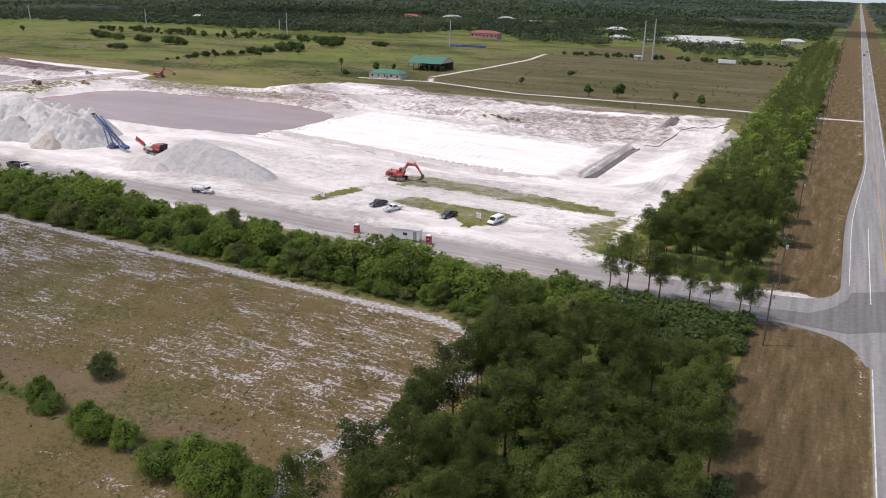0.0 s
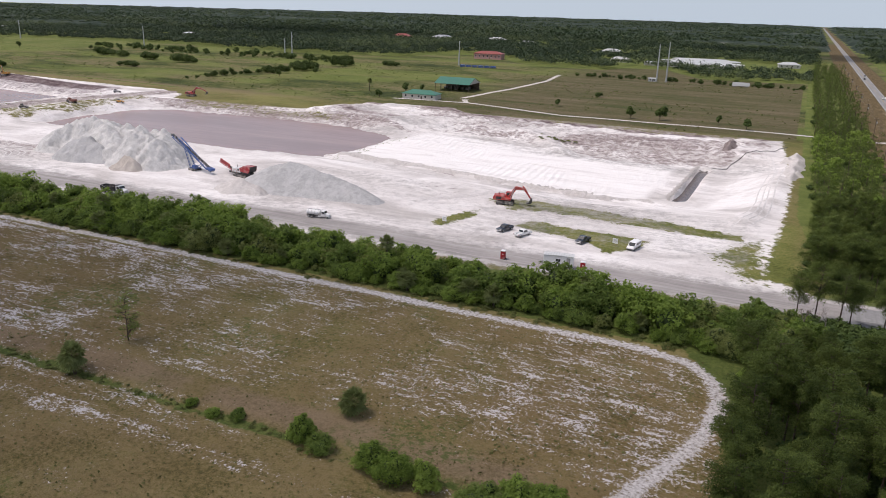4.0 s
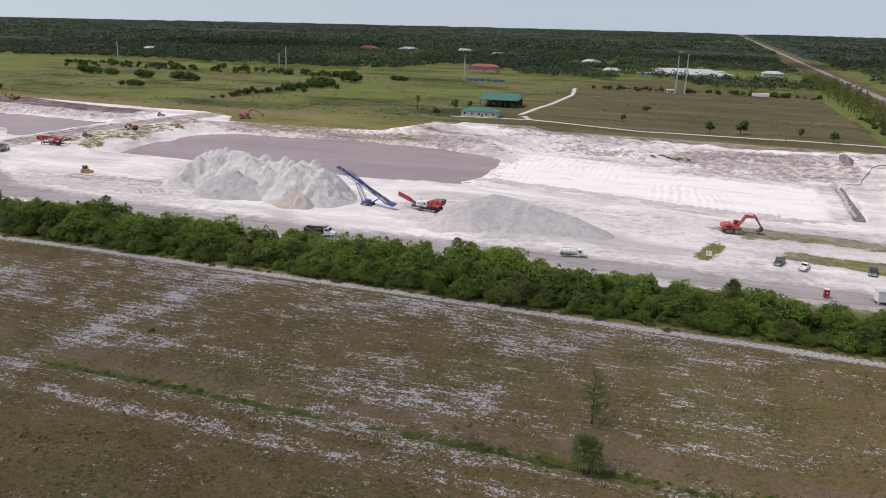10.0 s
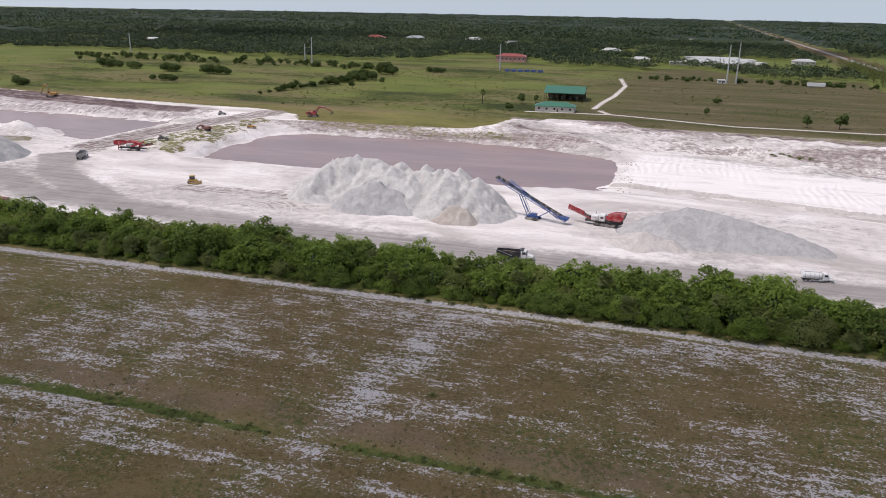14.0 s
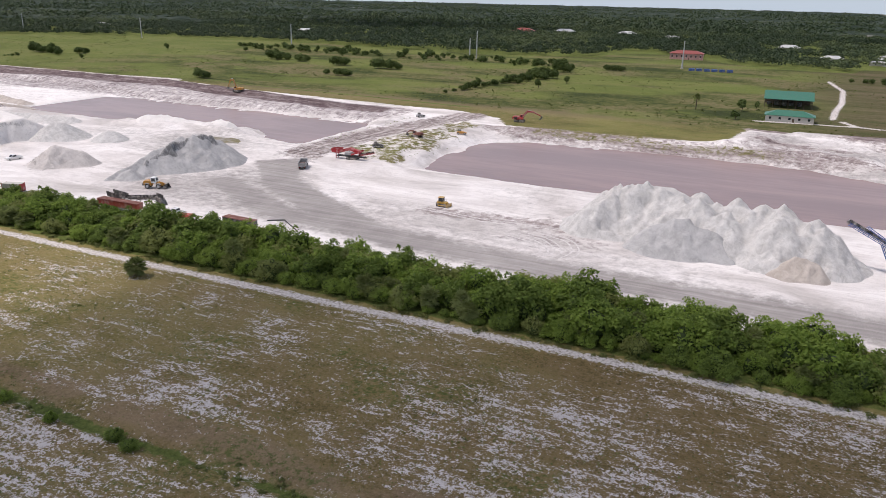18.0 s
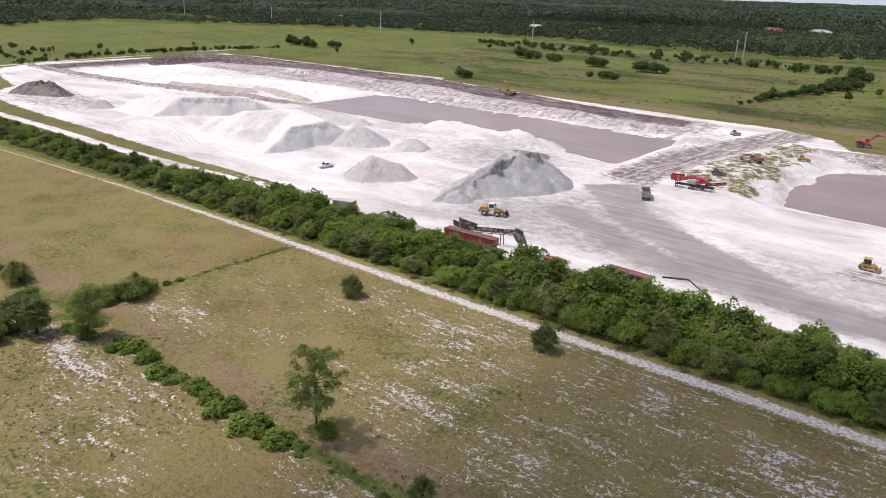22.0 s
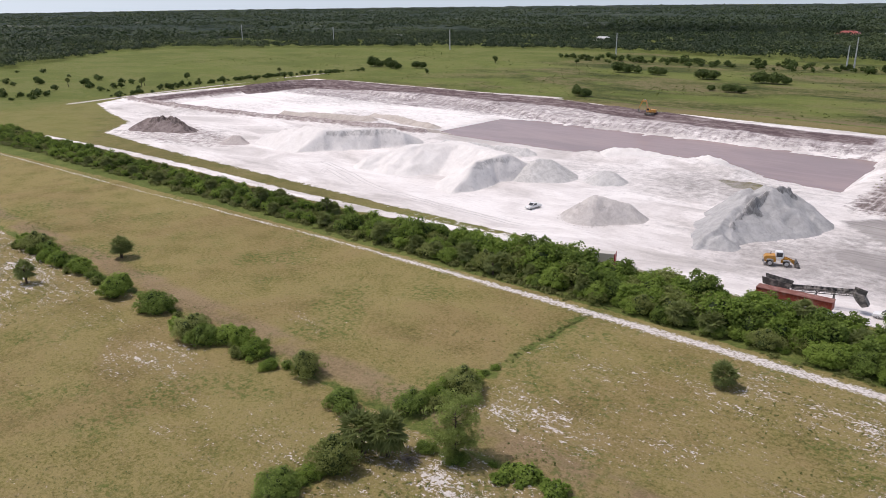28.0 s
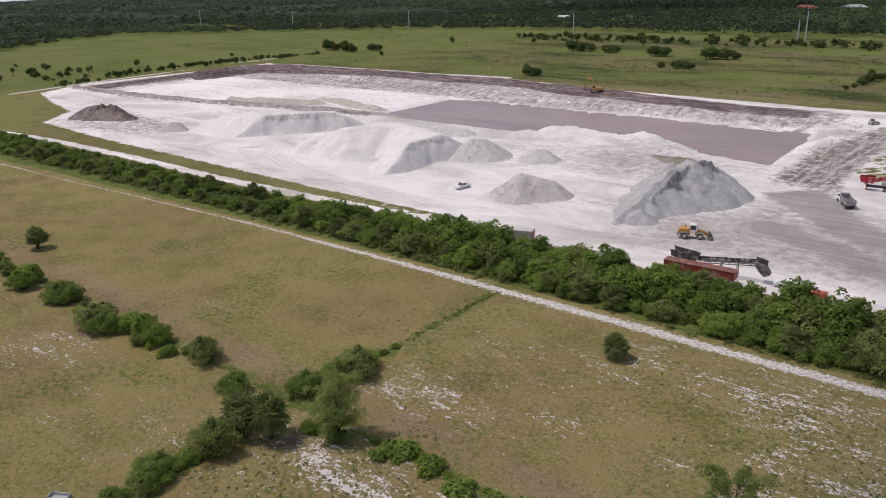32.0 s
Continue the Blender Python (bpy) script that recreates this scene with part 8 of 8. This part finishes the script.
def signboard(x, y, turn):
    p = thing("sign", "small white notice board on two posts in the grass", "sign", x, y, turn)
    part("board", box(-0.75, 0.75, -0.04, 0.04, 0.7, 2.1, 0.01), M["white"], p)
    part("post", box(-0.6, -0.5, 0.04, 0.12, 0, 2.0), M["timber"], p)
    part("post", box(0.5, 0.6, 0.04, 0.12, 0, 2.0), M["timber"], p)
    for i in range(4):
        part("writing", box(-0.55, 0.55 - 0.2 * (i % 2), -0.05, -0.041, 1.75 - 0.24 * i, 1.85 - 0.24 * i), M["grey"], p)


signboard(-81, 179, -14)
signboard(-130, 176, -10)


def box_container(x, y, turn, ln, paint, label, end=None):
    p = thing("container", label, "container", x, y, turn)
    n = int(ln / 0.4)
    for s in (-1, 1):
        part("side_panel", both(box(-ln / 2, ln / 2, s * 1.17, s * 1.2, 0.2, 2.5), *[box(-ln / 2 + 0.4 * i, -ln / 2 + 0.4 * i + 0.2, s * 1.185, s * 1.225, 0.25, 2.45) for i in range(n)]), paint, p)
        part("end_panel", box(s * (ln / 2) - 0.03, s * (ln / 2) + 0.03, -1.2, 1.2, 0.2, 2.5), end or paint, p)
    part("roof", box(-ln / 2, ln / 2, -1.2, 1.2, 2.5, 2.58), paint, p)
    part("floor", box(-ln / 2, ln / 2, -1.2, 1.2, 0.05, 0.2), M["steel"], p)
    for a in (-1, 1):
        for s in (-1, 1):
            part("corner_post", box(a * ln / 2 - 0.09, a * ln / 2 + 0.09, s * 1.2 - 0.09, s * 1.2 + 0.09, 0, 2.62), end or paint, p)


box_container(-486, 146.8, 20, 6.1, M["stucco"], "pale shipping container with a red end wall by the hedge", M["red"])


def belt_plant(x, y, turn):
    """An old feed belt: raised hopper at -x, belt climbing to +x and a chute at its head."""
    p = thing("feed_conveyor", "dark steel feed conveyor with a rusty hopper and chute", "conveyor", x, y, turn)
    truss(p, (-2, 0, 1.9), (10.5, 0, 3.6), 1.2, 0.7, M["steel"])
    part("belt", bar((-2, 0, 2.75), (10.5, 0, 4.45), 0.95, 0.06), M["belt"], p)
    part("walkway", bar((-2, 1.0, 2.2), (10.5, 1.0, 3.9), 0.6, 0.05), M["steel"], p)
    part("chute", prof([(10.2, 4.4), (12.1, 4.0), (13.2, 2.0), (12.0, 1.5), (10.8, 2.6), (10.0, 3.8)], -0.9, 0.9, 0.04), M["steel"], p)
    part("chute_hood", bar((10.0, 0, 4.75), (12.4, 0, 4.2), 1.5, 0.12), M["steel"], p)
    for s in (-1, 1):
        part("hopper_side", prof([(-7.5, 2.7), (-7.8, 4.2), (-1.8, 3.6), (-2.2, 2.2)], s * 1.25, s * 1.35), M["steel"], p)
        for a in (-7.0, -3.0, 3.0, 6.5):
            part("leg", bar((a, s * 0.8, 0), (a, s * 0.6, 2.1 + 0.13 * max(a, 0)), 0.18), M["steel"], p)
    part("hopper_floor", prof([(-7.5, 2.6), (-2.2, 2.1), (-2.2, 2.3), (-7.5, 2.8)], -1.25, 1.25), M["steel"], p)
    part("generator", box(-7.0, -4.5, -0.8, 0.8, 0.6, 2.2, 0.05), M["white"], p)


def long_trailer(x, y, turn, ln, roof, label, side="rust_red"):
    p = thing("trailer", label, "trailer", x, y, turn)
    part("deck", box(-ln / 2, ln / 2, -1.25, 1.25, 0.95, 1.15), M["steel"], p)
    for s in (-1, 1):
        part("side_panel", both(box(-ln / 2, ln / 2, s * 1.2, s * 1.23, 1.15, 2.8), *[box(a, a + 0.14, s * 1.21, s * 1.3, 1.0, 2.85) for a in np.arange(-ln / 2, ln / 2, 0.75)]), M[side], p)
        part("end_panel", box(s * ln / 2 - 0.04, s * ln / 2 + 0.04, -1.22, 1.22, 1.1, 2.85), M[side], p)
        for a in (-ln / 2 + 1.5, -ln / 2 + 2.8):
            wheel(p, a, s * 0.95, 0.5, 0.5)
        part("landing_leg", bar((ln / 2 - 2.5, s * 0.7, 0), (ln / 2 - 2.5, s * 0.7, 1.0), 0.14), M["steel"], p)
    part("roof", both(box(-ln / 2 - 0.1, ln / 2 + 0.1, -1.35, 1.35, 2.85, 2.93), *[box(a, a + 0.06, -1.35, 1.35, 2.93, 2.98) for a in np.arange(-ln / 2, ln / 2, 0.6)]), roof, p)


long_trailer(-441, 147.6, 2, 15, M["rust"], "weathered red trailer with a rusty roof behind the hedge")
belt_plant(-441, 151.5, 3)
long_trailer(-399, 149.8, -2, 10, M["rust"], "rusty roofed trailer half hidden by the hedge", "steel")
part("boom", both(bar((0, 0, 2.2), (6, 0, 3.3), 0.35), bar((6, 0, 3.3), (11, -0.5, 1.0), 0.2)), M["black"], thing("crane_arm", "black folding crane arm beyond the hedge", "crane", -393, 154, -4))
pickup(-424, 152, 184, M["white"], "white pickup truck parked behind the hedge")
part("tub", prof([(-1.6, 0.4), (-1.9, 1.6), (1.9, 1.6), (1.6, 0.4)], -1.0, 1.0, 0.05), M["orange_red"], thing("skip", "orange-red steel skip behind the hedge", "skip", -418, 149.5, 10))


def scrap(x, y, turn, label, paint):
    p = thing("old_machine", label, "machine", x, y, turn)
    part("body", prof([(-2.4, 0.5), (-2.2, 1.4), (-0.6, 1.6), (1.2, 1.3), (2.4, 0.9), (2.3, 0.5)], -0.9, 0.9, 0.12), paint, p)
    part("cab", prof([(-1.6, 1.4), (-1.5, 2.4), (-0.4, 2.4), (-0.2, 1.4)], -0.6, 0.6, 0.06), M["steel"], p)
    for s in (-1, 1):
        for a in (-1.6, 1.5):
            wheel(p, a, s * 0.95, 0.55, 0.35)


scrap(-423, 265, 30, "old dark machine rusting among the weeds", M["steel"])
scrap(-448, 352, 60, "white and dark machine parked on the causeway", M["grey"])
scrap(-409, 318, 20, "small amber machine on the causeway bank", M["amber"])
t = thing("water_trough", "dark metal trough lying in the grass", "trough", -477.5, 27.5, 30)
part("trough", both(box(-1.4, 1.4, -0.6, 0.6, 0.1, 0.2), box(-1.4, 1.4, -0.6, -0.52, 0.1, 0.65), box(-1.4, 1.4, 0.52, 0.6, 0.1, 0.65), box(-1.4, -1.32, -0.6, 0.6, 0.1, 0.65), box(1.32, 1.4, -0.6, 0.6, 0.1, 0.65)), M["galv"], t)
part("skid", both(box(-1.5, 1.5, -0.5, -0.38, 0, 0.12), box(-1.5, 1.5, 0.38, 0.5, 0, 0.12)), M["timber"], t)


def hose(pts, label):
    """A black hose lying on the sand."""
    n = [Vector((x, y, height(x, y) + 0.15)) for x, y in pts]
    run = []
    for a, b in zip(n[:-1], n[1:]):
        for i in range(6):
            q = a.lerp(b, i / 6)
            run.append(Vector((q.x + 0.5 * math.sin(q.y * 0.4), q.y, height(q.x, q.y) + 0.2)))
    run.append(n[-1])
    ob = new("hose", mesh_of("hose", *tube(run, [0.13] * len(run), 6), M["black"], True))
    tagged(ob, label, "hose")


def tyre_track(line, gauge=1.9, wide=0.5):
    """Two wheel marks pressed along a bending line over the sand."""
    pts = [Vector((x, y, 0)) for x, y in line]
    run = []
    for i in range(len(pts) - 1):
        p0, p1, p2, p3 = pts[max(i - 1, 0)], pts[i], pts[i + 1], pts[min(i + 2, len(pts) - 1)]
        n = max(2, int((p2 - p1).length / 1.2))
        for j in range(n):
            t = j / n
            run.append(0.5 * (2 * p1 + (p2 - p0) * t + (2 * p0 - 5 * p1 + 4 * p2 - p3) * t * t + (3 * p1 - p0 - 3 * p2 + p3) * t ** 3))
    run.append(pts[-1])
    v, f = [], []
    for side in (-gauge / 2, gauge / 2):
        o = len(v)
        for i, p in enumerate(run):
            d = (run[min(i + 1, len(run) - 1)] - run[max(i - 1, 0)]).normalized()
            q = Vector((-d.y, d.x, 0))
            for w in (side - wide / 2, side + wide / 2):
                c = p + q * w
                v.append((c.x, c.y, height(c.x, c.y) + 0.05))
        f += [(o + 2 * i, o + 2 * i + 1, o + 2 * i + 3, o + 2 * i + 2) for i in range(len(run) - 1)]
    tagged(new("tyre_track", mesh_of("tyre_track", v, f, M["track"])), "pair of wheel marks pressed into the pale sand", "tyre track", kind="structure")


for line in ([(-56, 217), (-50, 238), (-49.5, 278), (-48, 330), (-56, 364), (-72, 372)], [(-50, 222), (-46.5, 240), (-46, 280), (-45, 326)],
             [(-331, 184), (-322, 181), (-317, 174), (-318, 168)], [(-334, 181), (-325, 178), (-320, 172), (-321, 167)], [(-328, 187), (-318, 184), (-313, 176), (-314, 168)],
             [(-402, 200), (-352, 191), (-314, 193)], [(-619, 169), (-623, 175), (-612, 171), (-596, 164)], [(-640, 176), (-632, 182), (-612, 176), (-580, 165), (-520, 160)],
             [(-128, 196), (-112, 196), (-90, 197), (-62, 196)], [(-150, 200), (-140, 208), (-128, 222), (-100, 222), (-70, 216)]):
    tyre_track(line)

hose([(-78, 332), (-67, 336), (-61, 351), (-53.5, 360), (-49, 366), (-44, 382)], "black drain hose lying over the white sand")


# ---- buildings ----
def hip_roof(w, d, z0, z1, over, ridge):
    """A roof over w by d with a ridge of that length along x."""
    bm = bmesh.new()
    a, b = w / 2 + over, d / 2 + over
    v = [bm.verts.new(c) for c in ((-a, -b, z0), (a, -b, z0), (a, b, z0), (-a, b, z0), (-ridge / 2, 0, z1), (ridge / 2, 0, z1), (-a, -b, z0 - 0.2), (a, -b, z0 - 0.2), (a, b, z0 - 0.2), (-a, b, z0 - 0.2))]
    for f in ((0, 1, 5, 4), (2, 3, 4, 5), (1, 2, 5), (3, 0, 4), (9, 8, 7, 6), (0, 6, 7, 1), (1, 7, 8, 2), (2, 8, 9, 3), (3, 9, 6, 0)):
        bm.faces.new([v[i] for i in f])
    bmesh.ops.recalc_face_normals(bm, faces=bm.faces[:])
    return bm


def house(x, y, turn, w, d, h, rise, wall, roof, label, name="house", ridge=None, windows=4):
    p = thing(name, label, name.replace("_", " "), x, y, turn)
    part("wall", box(-w / 2, w / 2, -d / 2, d / 2, 0, h), wall, p)
    part("roof", hip_roof(w, d, h + 0.2, h + rise, 0.7, w - d * 0.9 if ridge is None else ridge), roof, p)
    for i in range(windows):
        a = -w / 2 + w * (i + 0.5) / windows
        q = part("window", box(a - 0.6, a + 0.6, -d / 2 - 0.05, -d / 2 + 0.02, h * 0.38, h * 0.78), M["glass"], p)
        part("frame", both(box(a - 0.7, a + 0.7, -d / 2 - 0.08, -d / 2 - 0.01, h * 0.78, h * 0.82), box(a - 0.7, a + 0.7, -d / 2 - 0.1, -d / 2 - 0.01, h * 0.34, h * 0.38)), M["white"], q)
    part("door", box(w * 0.08 - 0.5, w * 0.08 + 0.5, -d / 2 - 0.06, -d / 2 + 0.02, 0, 2.05), M["timber"], p)
    return p


house(-273.5, 449, 2, 24, 10, 3.2, 2.6, M["stucco"], M["roof_green"], "low pale block building with a green metal roof", "shed", 13, 5)
barn = thing("barn", "open pole barn under a green metal roof", "barn", -277, 516, 3)
part("roof", prof([(-17.5, 5.2), (-17.5, 5.35), (0, 9.3), (17.5, 5.35), (17.5, 5.2), (0, 9.1)], -14, 14), M["roof_green"], barn).matrix_basis = pose(0, 0, 0, 0, 0, 90) @ Matrix.Diagonal((0.72, 1.0, 1.0, 1))
part("gable", both(prof([(-12.0, 5.3), (0, 9.0), (12.0, 5.3)], -0.1, 0.1)), M["stucco"], barn, "pale gable end", pose(13.6, 0, 0, 0, 0, 90))
part("gable", both(prof([(-12.0, 5.3), (0, 9.0), (12.0, 5.3)], -0.1, 0.1)), M["stucco"], barn, "pale gable end", pose(-13.6, 0, 0, 0, 0, 90))
for i in range(7):
    for b in (-11.6, 0, 11.6):
        part("post", box(-13.2 + 4.4 * i - 0.15, -13.2 + 4.4 * i + 0.15, b - 0.15, b + 0.15, 0, 5.4 + (3.4 if b == 0 else 0)), M["timber"], barn)
part("back_wall", box(-13.4, 13.4, 11.7, 11.85, 0, 5.2), M["timber"], barn)
part("stored_goods", both(*[box(-12 + 4.4 * i, -9.5 + 4.4 * i, 3 - i % 3, 8, 0, 1.5 + 0.6 * (i % 3), 0.1) for i in range(5)]), M["steel"], barn)
house(-392, 870, 5, 34, 16, 6.2, 3.0, M["pink"], M["roof_red"], "large pink villa with a red roof at the wood's edge", windows=7)
house(-719, 1262, 0, 34, 20, 4.5, 5.0, M["stucco"], M["roof_red"], "far house with a broad red roof among trees")
house(-667, 1325, 10, 34, 20, 4.0, 4.0, M["stucco"], M["roof_white"], "far house with a white metal roof among trees")
house(-560, 1330, 0, 30, 18, 4.0, 4.0, M["stucco"], M["roof_white"], "far house with a pale roof in the woods")
house(-470, 1240, 20, 28, 16, 4.0, 3.6, M["stucco"], M["roof_white"], "far house with a pale grey roof in the woods")
house(-300, 1120, 0, 26, 14, 4.0, 3.5, M["stucco"], M["roof_white"], "far low house with a white roof")
house(-250, 950, 0, 22, 12, 3.5, 3.0, M["stucco"], M["roof_white"], "small pale house beside the wood")
house(-980, 1000, 0, 24, 12, 3.5, 3.0, M["stucco"], M["roof_white"], "far pale roof between the trees")
house(-1300, 900, 0, 24, 12, 3.5, 3.0, M["stucco"], M["roof_white"], "far white roof in the dark woods")
for i in range(5):
    house(-165 + 12 * (i % 2), 925 + 26 * i, 4, 100 - 8 * i, 12, 3.4, 1.4, M["stucco"], M["roof_white"], "long low white-roofed storage building", "storage_building", 90 - 8 * i, 10)
house(-60, 1010, 8, 24, 14, 4.0, 3.0, M["stucco"], M["roof_white"], "office house beside the storage buildings")
tr = thing("semi_trailer", "white box semi-trailer parked on the far track", "semi-trailer", -90, 697, 5)
part("body", box(-7, 7, -1.3, 1.3, 1.1, 4.0, 0.05), M["white"], tr)
part("chassis", box(-7, 6.5, -0.5, 0.5, 0.8, 1.1), M["black"], tr)
for s in (-1, 1):
    for a in (-6, -4.7, 4.5):
        wheel(tr, a, s * 1.0, 0.5, 0.5)
house(-166, 702, 8, 7, 4, 2.6, 0.8, M["white"], M["roof_white"], "small white cabin at the foot of the pylons", "cabin", 4, 2)
for i in range(6):
    t = thing("stored_pipe_stack", "blue stack of stored goods beside the far track", "stack", -366 + 6.5 * i, 730 + 0.8 * i, 8, "blue stacks")
    part("bundle", box(-2.6, 2.6, -1.3, 1.3, 0, 2.2, 0.15), M["blue"], t)


# ---- power lines ----
def monopole(x, y, h):
    p = thing("steel_power_pole", "tall tapered steel power pole, pale grey", "power pole", x, y, 0, "steel power poles")
    part("shaft", cyl((0, 0, h / 2), 0.75, h, "z", 14, 0.38), M["galv"], p)
    for k in (0.80, 0.89, 0.97):
        part("arm", bar((0, 0, h * k), (0, 2.2 if k != 0.89 else -2.2, h * k + 0.5), 0.22), M["galv"], p)
        part("insulator", cyl((0, (2.2 if k != 0.89 else -2.2), h * k + 0.1), 0.12, 0.9, "z", 8), M["glass"], p)
    part("base", cyl((0, 0, 0.4), 1.1, 0.8, "z", 14), M["stucco"], p)


for x, y, h in ((-1490, 735, 24), (-1265, 735, 24), (-1045, 736, 24), (-808, 730, 25), (-579, 714, 20), (-575, 722, 27), (-377, 745, 25), (-162, 700, 33), (-154, 703, 35)):
    monopole(x, y, h)


def wood_pole(x, y):
    p = thing("utility_pole", "wooden utility pole with a crossarm along the road", "utility pole", x, y, 0, "utility poles")
    part("pole", cyl((0, 0, 6.0), 0.17, 12.2, "z", 10, 0.12), M["timber"], p)
    part("crossarm", box(-1.2, 1.2, -0.06, 0.06, 11.2, 11.36), M["timber"], p)
    for a in (-1.1, -0.45, 0.45, 1.1):
        part("insulator", cyl((a, 0, 11.48), 0.05, 0.24, "z", 8), M["galv"], p)
    part("transformer", cyl((0.4, 0, 9.6), 0.25, 0.9, "z", 12, bevel=0.04), M["galv"], p)


pole_y = [-20, 58, 136, 166, 226, 288, 360, 430, 500, 570, 640, 710, 790, 870]
for y in pole_y:
    wood_pole(-5, y)
for k, a in enumerate((-1.1, -0.45, 0.45, 1.1)):
    pts = []
    for y0, y1 in zip(pole_y[:-1], pole_y[1:]):
        pts += [(-5 + a, y0 + (y1 - y0) * t, 11.55 - 1.6 * (4 * t * (1 - t)) * min(1, (y1 - y0) / 70)) for t in (0, 0.25, 0.5, 0.75)]
    tagged(new("power_cable", mesh_of("power_cable", *tube(pts, [0.014] * len(pts), 4), M["black"])), "black power cable sagging from pole to pole", "cable", "power cables")

# ---- road markings and the quarry's mouth ----
def stripe(name, x_of, y0, y1, w, material, label, step=20):
    n = max(1, int((y1 - y0) / step))
    v, f = [], []
    for i in range(n + 1):
        y = y0 + (y1 - y0) * i / n
        x = x_of(y)
        v += [(x - w / 2, y, 0.135), (x + w / 2, y, 0.135)]
        if i:
            f.append((2 * i - 2, 2 * i - 1, 2 * i + 1, 2 * i))
    tagged(new(name, mesh_of(name, v, f, material)), label, "road marking", kind="structure")


stripe("edge_line_west", lambda y: road_edge(y) + 0.6 + 1.0 * (1 - ramp01(y, 215, 330)), 176, 2500, 0.18, M["line_white"], "white edge line of the road", 8)
stripe("edge_line_south", lambda y: 12.3, -200, 135, 0.2, M["line_white"], "white edge line of the road", 8)
stripe("edge_line_east", lambda y: 18.9, -300, 2500, 0.18, M["line_white"], "white edge line of the road", 40)
stripe("lane_line", lambda y: 12.4, 166.5, 226, 0.22, M["line_white"], "white line of the turning lane")
stripe("centre_line", lambda y: 15.7, -300, 2500, 0.2, M["line_yellow"], "faint yellow centre line of the road", 40)


def apron():
    """The paved mouth of the quarry road, flared to the road."""
    up = [(-27, 161), (-24.7, 161), (-19, 161.2), (-13, 161.6), (-4.4, 162.7), (0.6, 163.8), (3.4, 165.5), (5.2, 168), (6.4, 171.5), (7.0, 176)]
    dn = [(-27, 149.8), (-24, 149.6), (-18, 149), (-11.4, 148.4), (-4, 148), (2, 147.2), (5.2, 146), (7.8, 144.2), (9.8, 141), (11.4, 135.6)]
    v, f = [], []
    for i, (a, b) in enumerate(zip(up, dn)):
        v += [(*a, -0.3), (*a, 0.07), (*b, 0.07), (*b, -0.3)]
        if i:
            f += [(4 * i - 4 + j, 4 * i + j, 4 * i + 1 + j, 4 * i - 3 + j) for j in range(3)]
    v += [(10.5, 176, 0.07), (12.5, 135.6, 0.07)]
    n = len(v)
    f.append((n - 5, n - 2, n - 1, n - 4))
    tagged(new("quarry_road_mouth", mesh_of("quarry_road_mouth", v, f, M["asphalt"])), "worn asphalt mouth of the quarry road", "road", kind="structure")

    me = mesh_of("worn_asphalt", [(x, y, 0.13) for x, y in ((-25, 152.5), (-23, 150.6), (-6, 149.4), (3, 148.7), (8.4, 148.9), (14.8, 152.9), (18.6, 158), (18.4, 172), (15.4, 176), (8.8, 171.5), (8.2, 167.1), (5.4, 160.5), (1.4, 155.6), (-5.7, 154.3))], [tuple(range(14))], M["asphalt_dark"])
    tagged(new("worn_asphalt", me), "darker patch of asphalt where lorries turn into the quarry", "road", kind="structure")


apron()
pickup(17.2, 671, 90, M["white"], "white pickup truck driving on the road")
pickup(14.3, 880, 90, M["navy"], "dark pickup truck far along the road")
pickup(17.2, 930, 90, M["grey"], "grey pickup truck far along the road")


for p in shrubs + thin_shrubs + under_shrubs + weeds + thin_mounds + low_shrubs + palm_round + palm_tall + [pine_lone, pine_wide, pine_thin] + pines + verge_pines + far_pines + oaks + mounds + rounds:
    drop_proto(p)
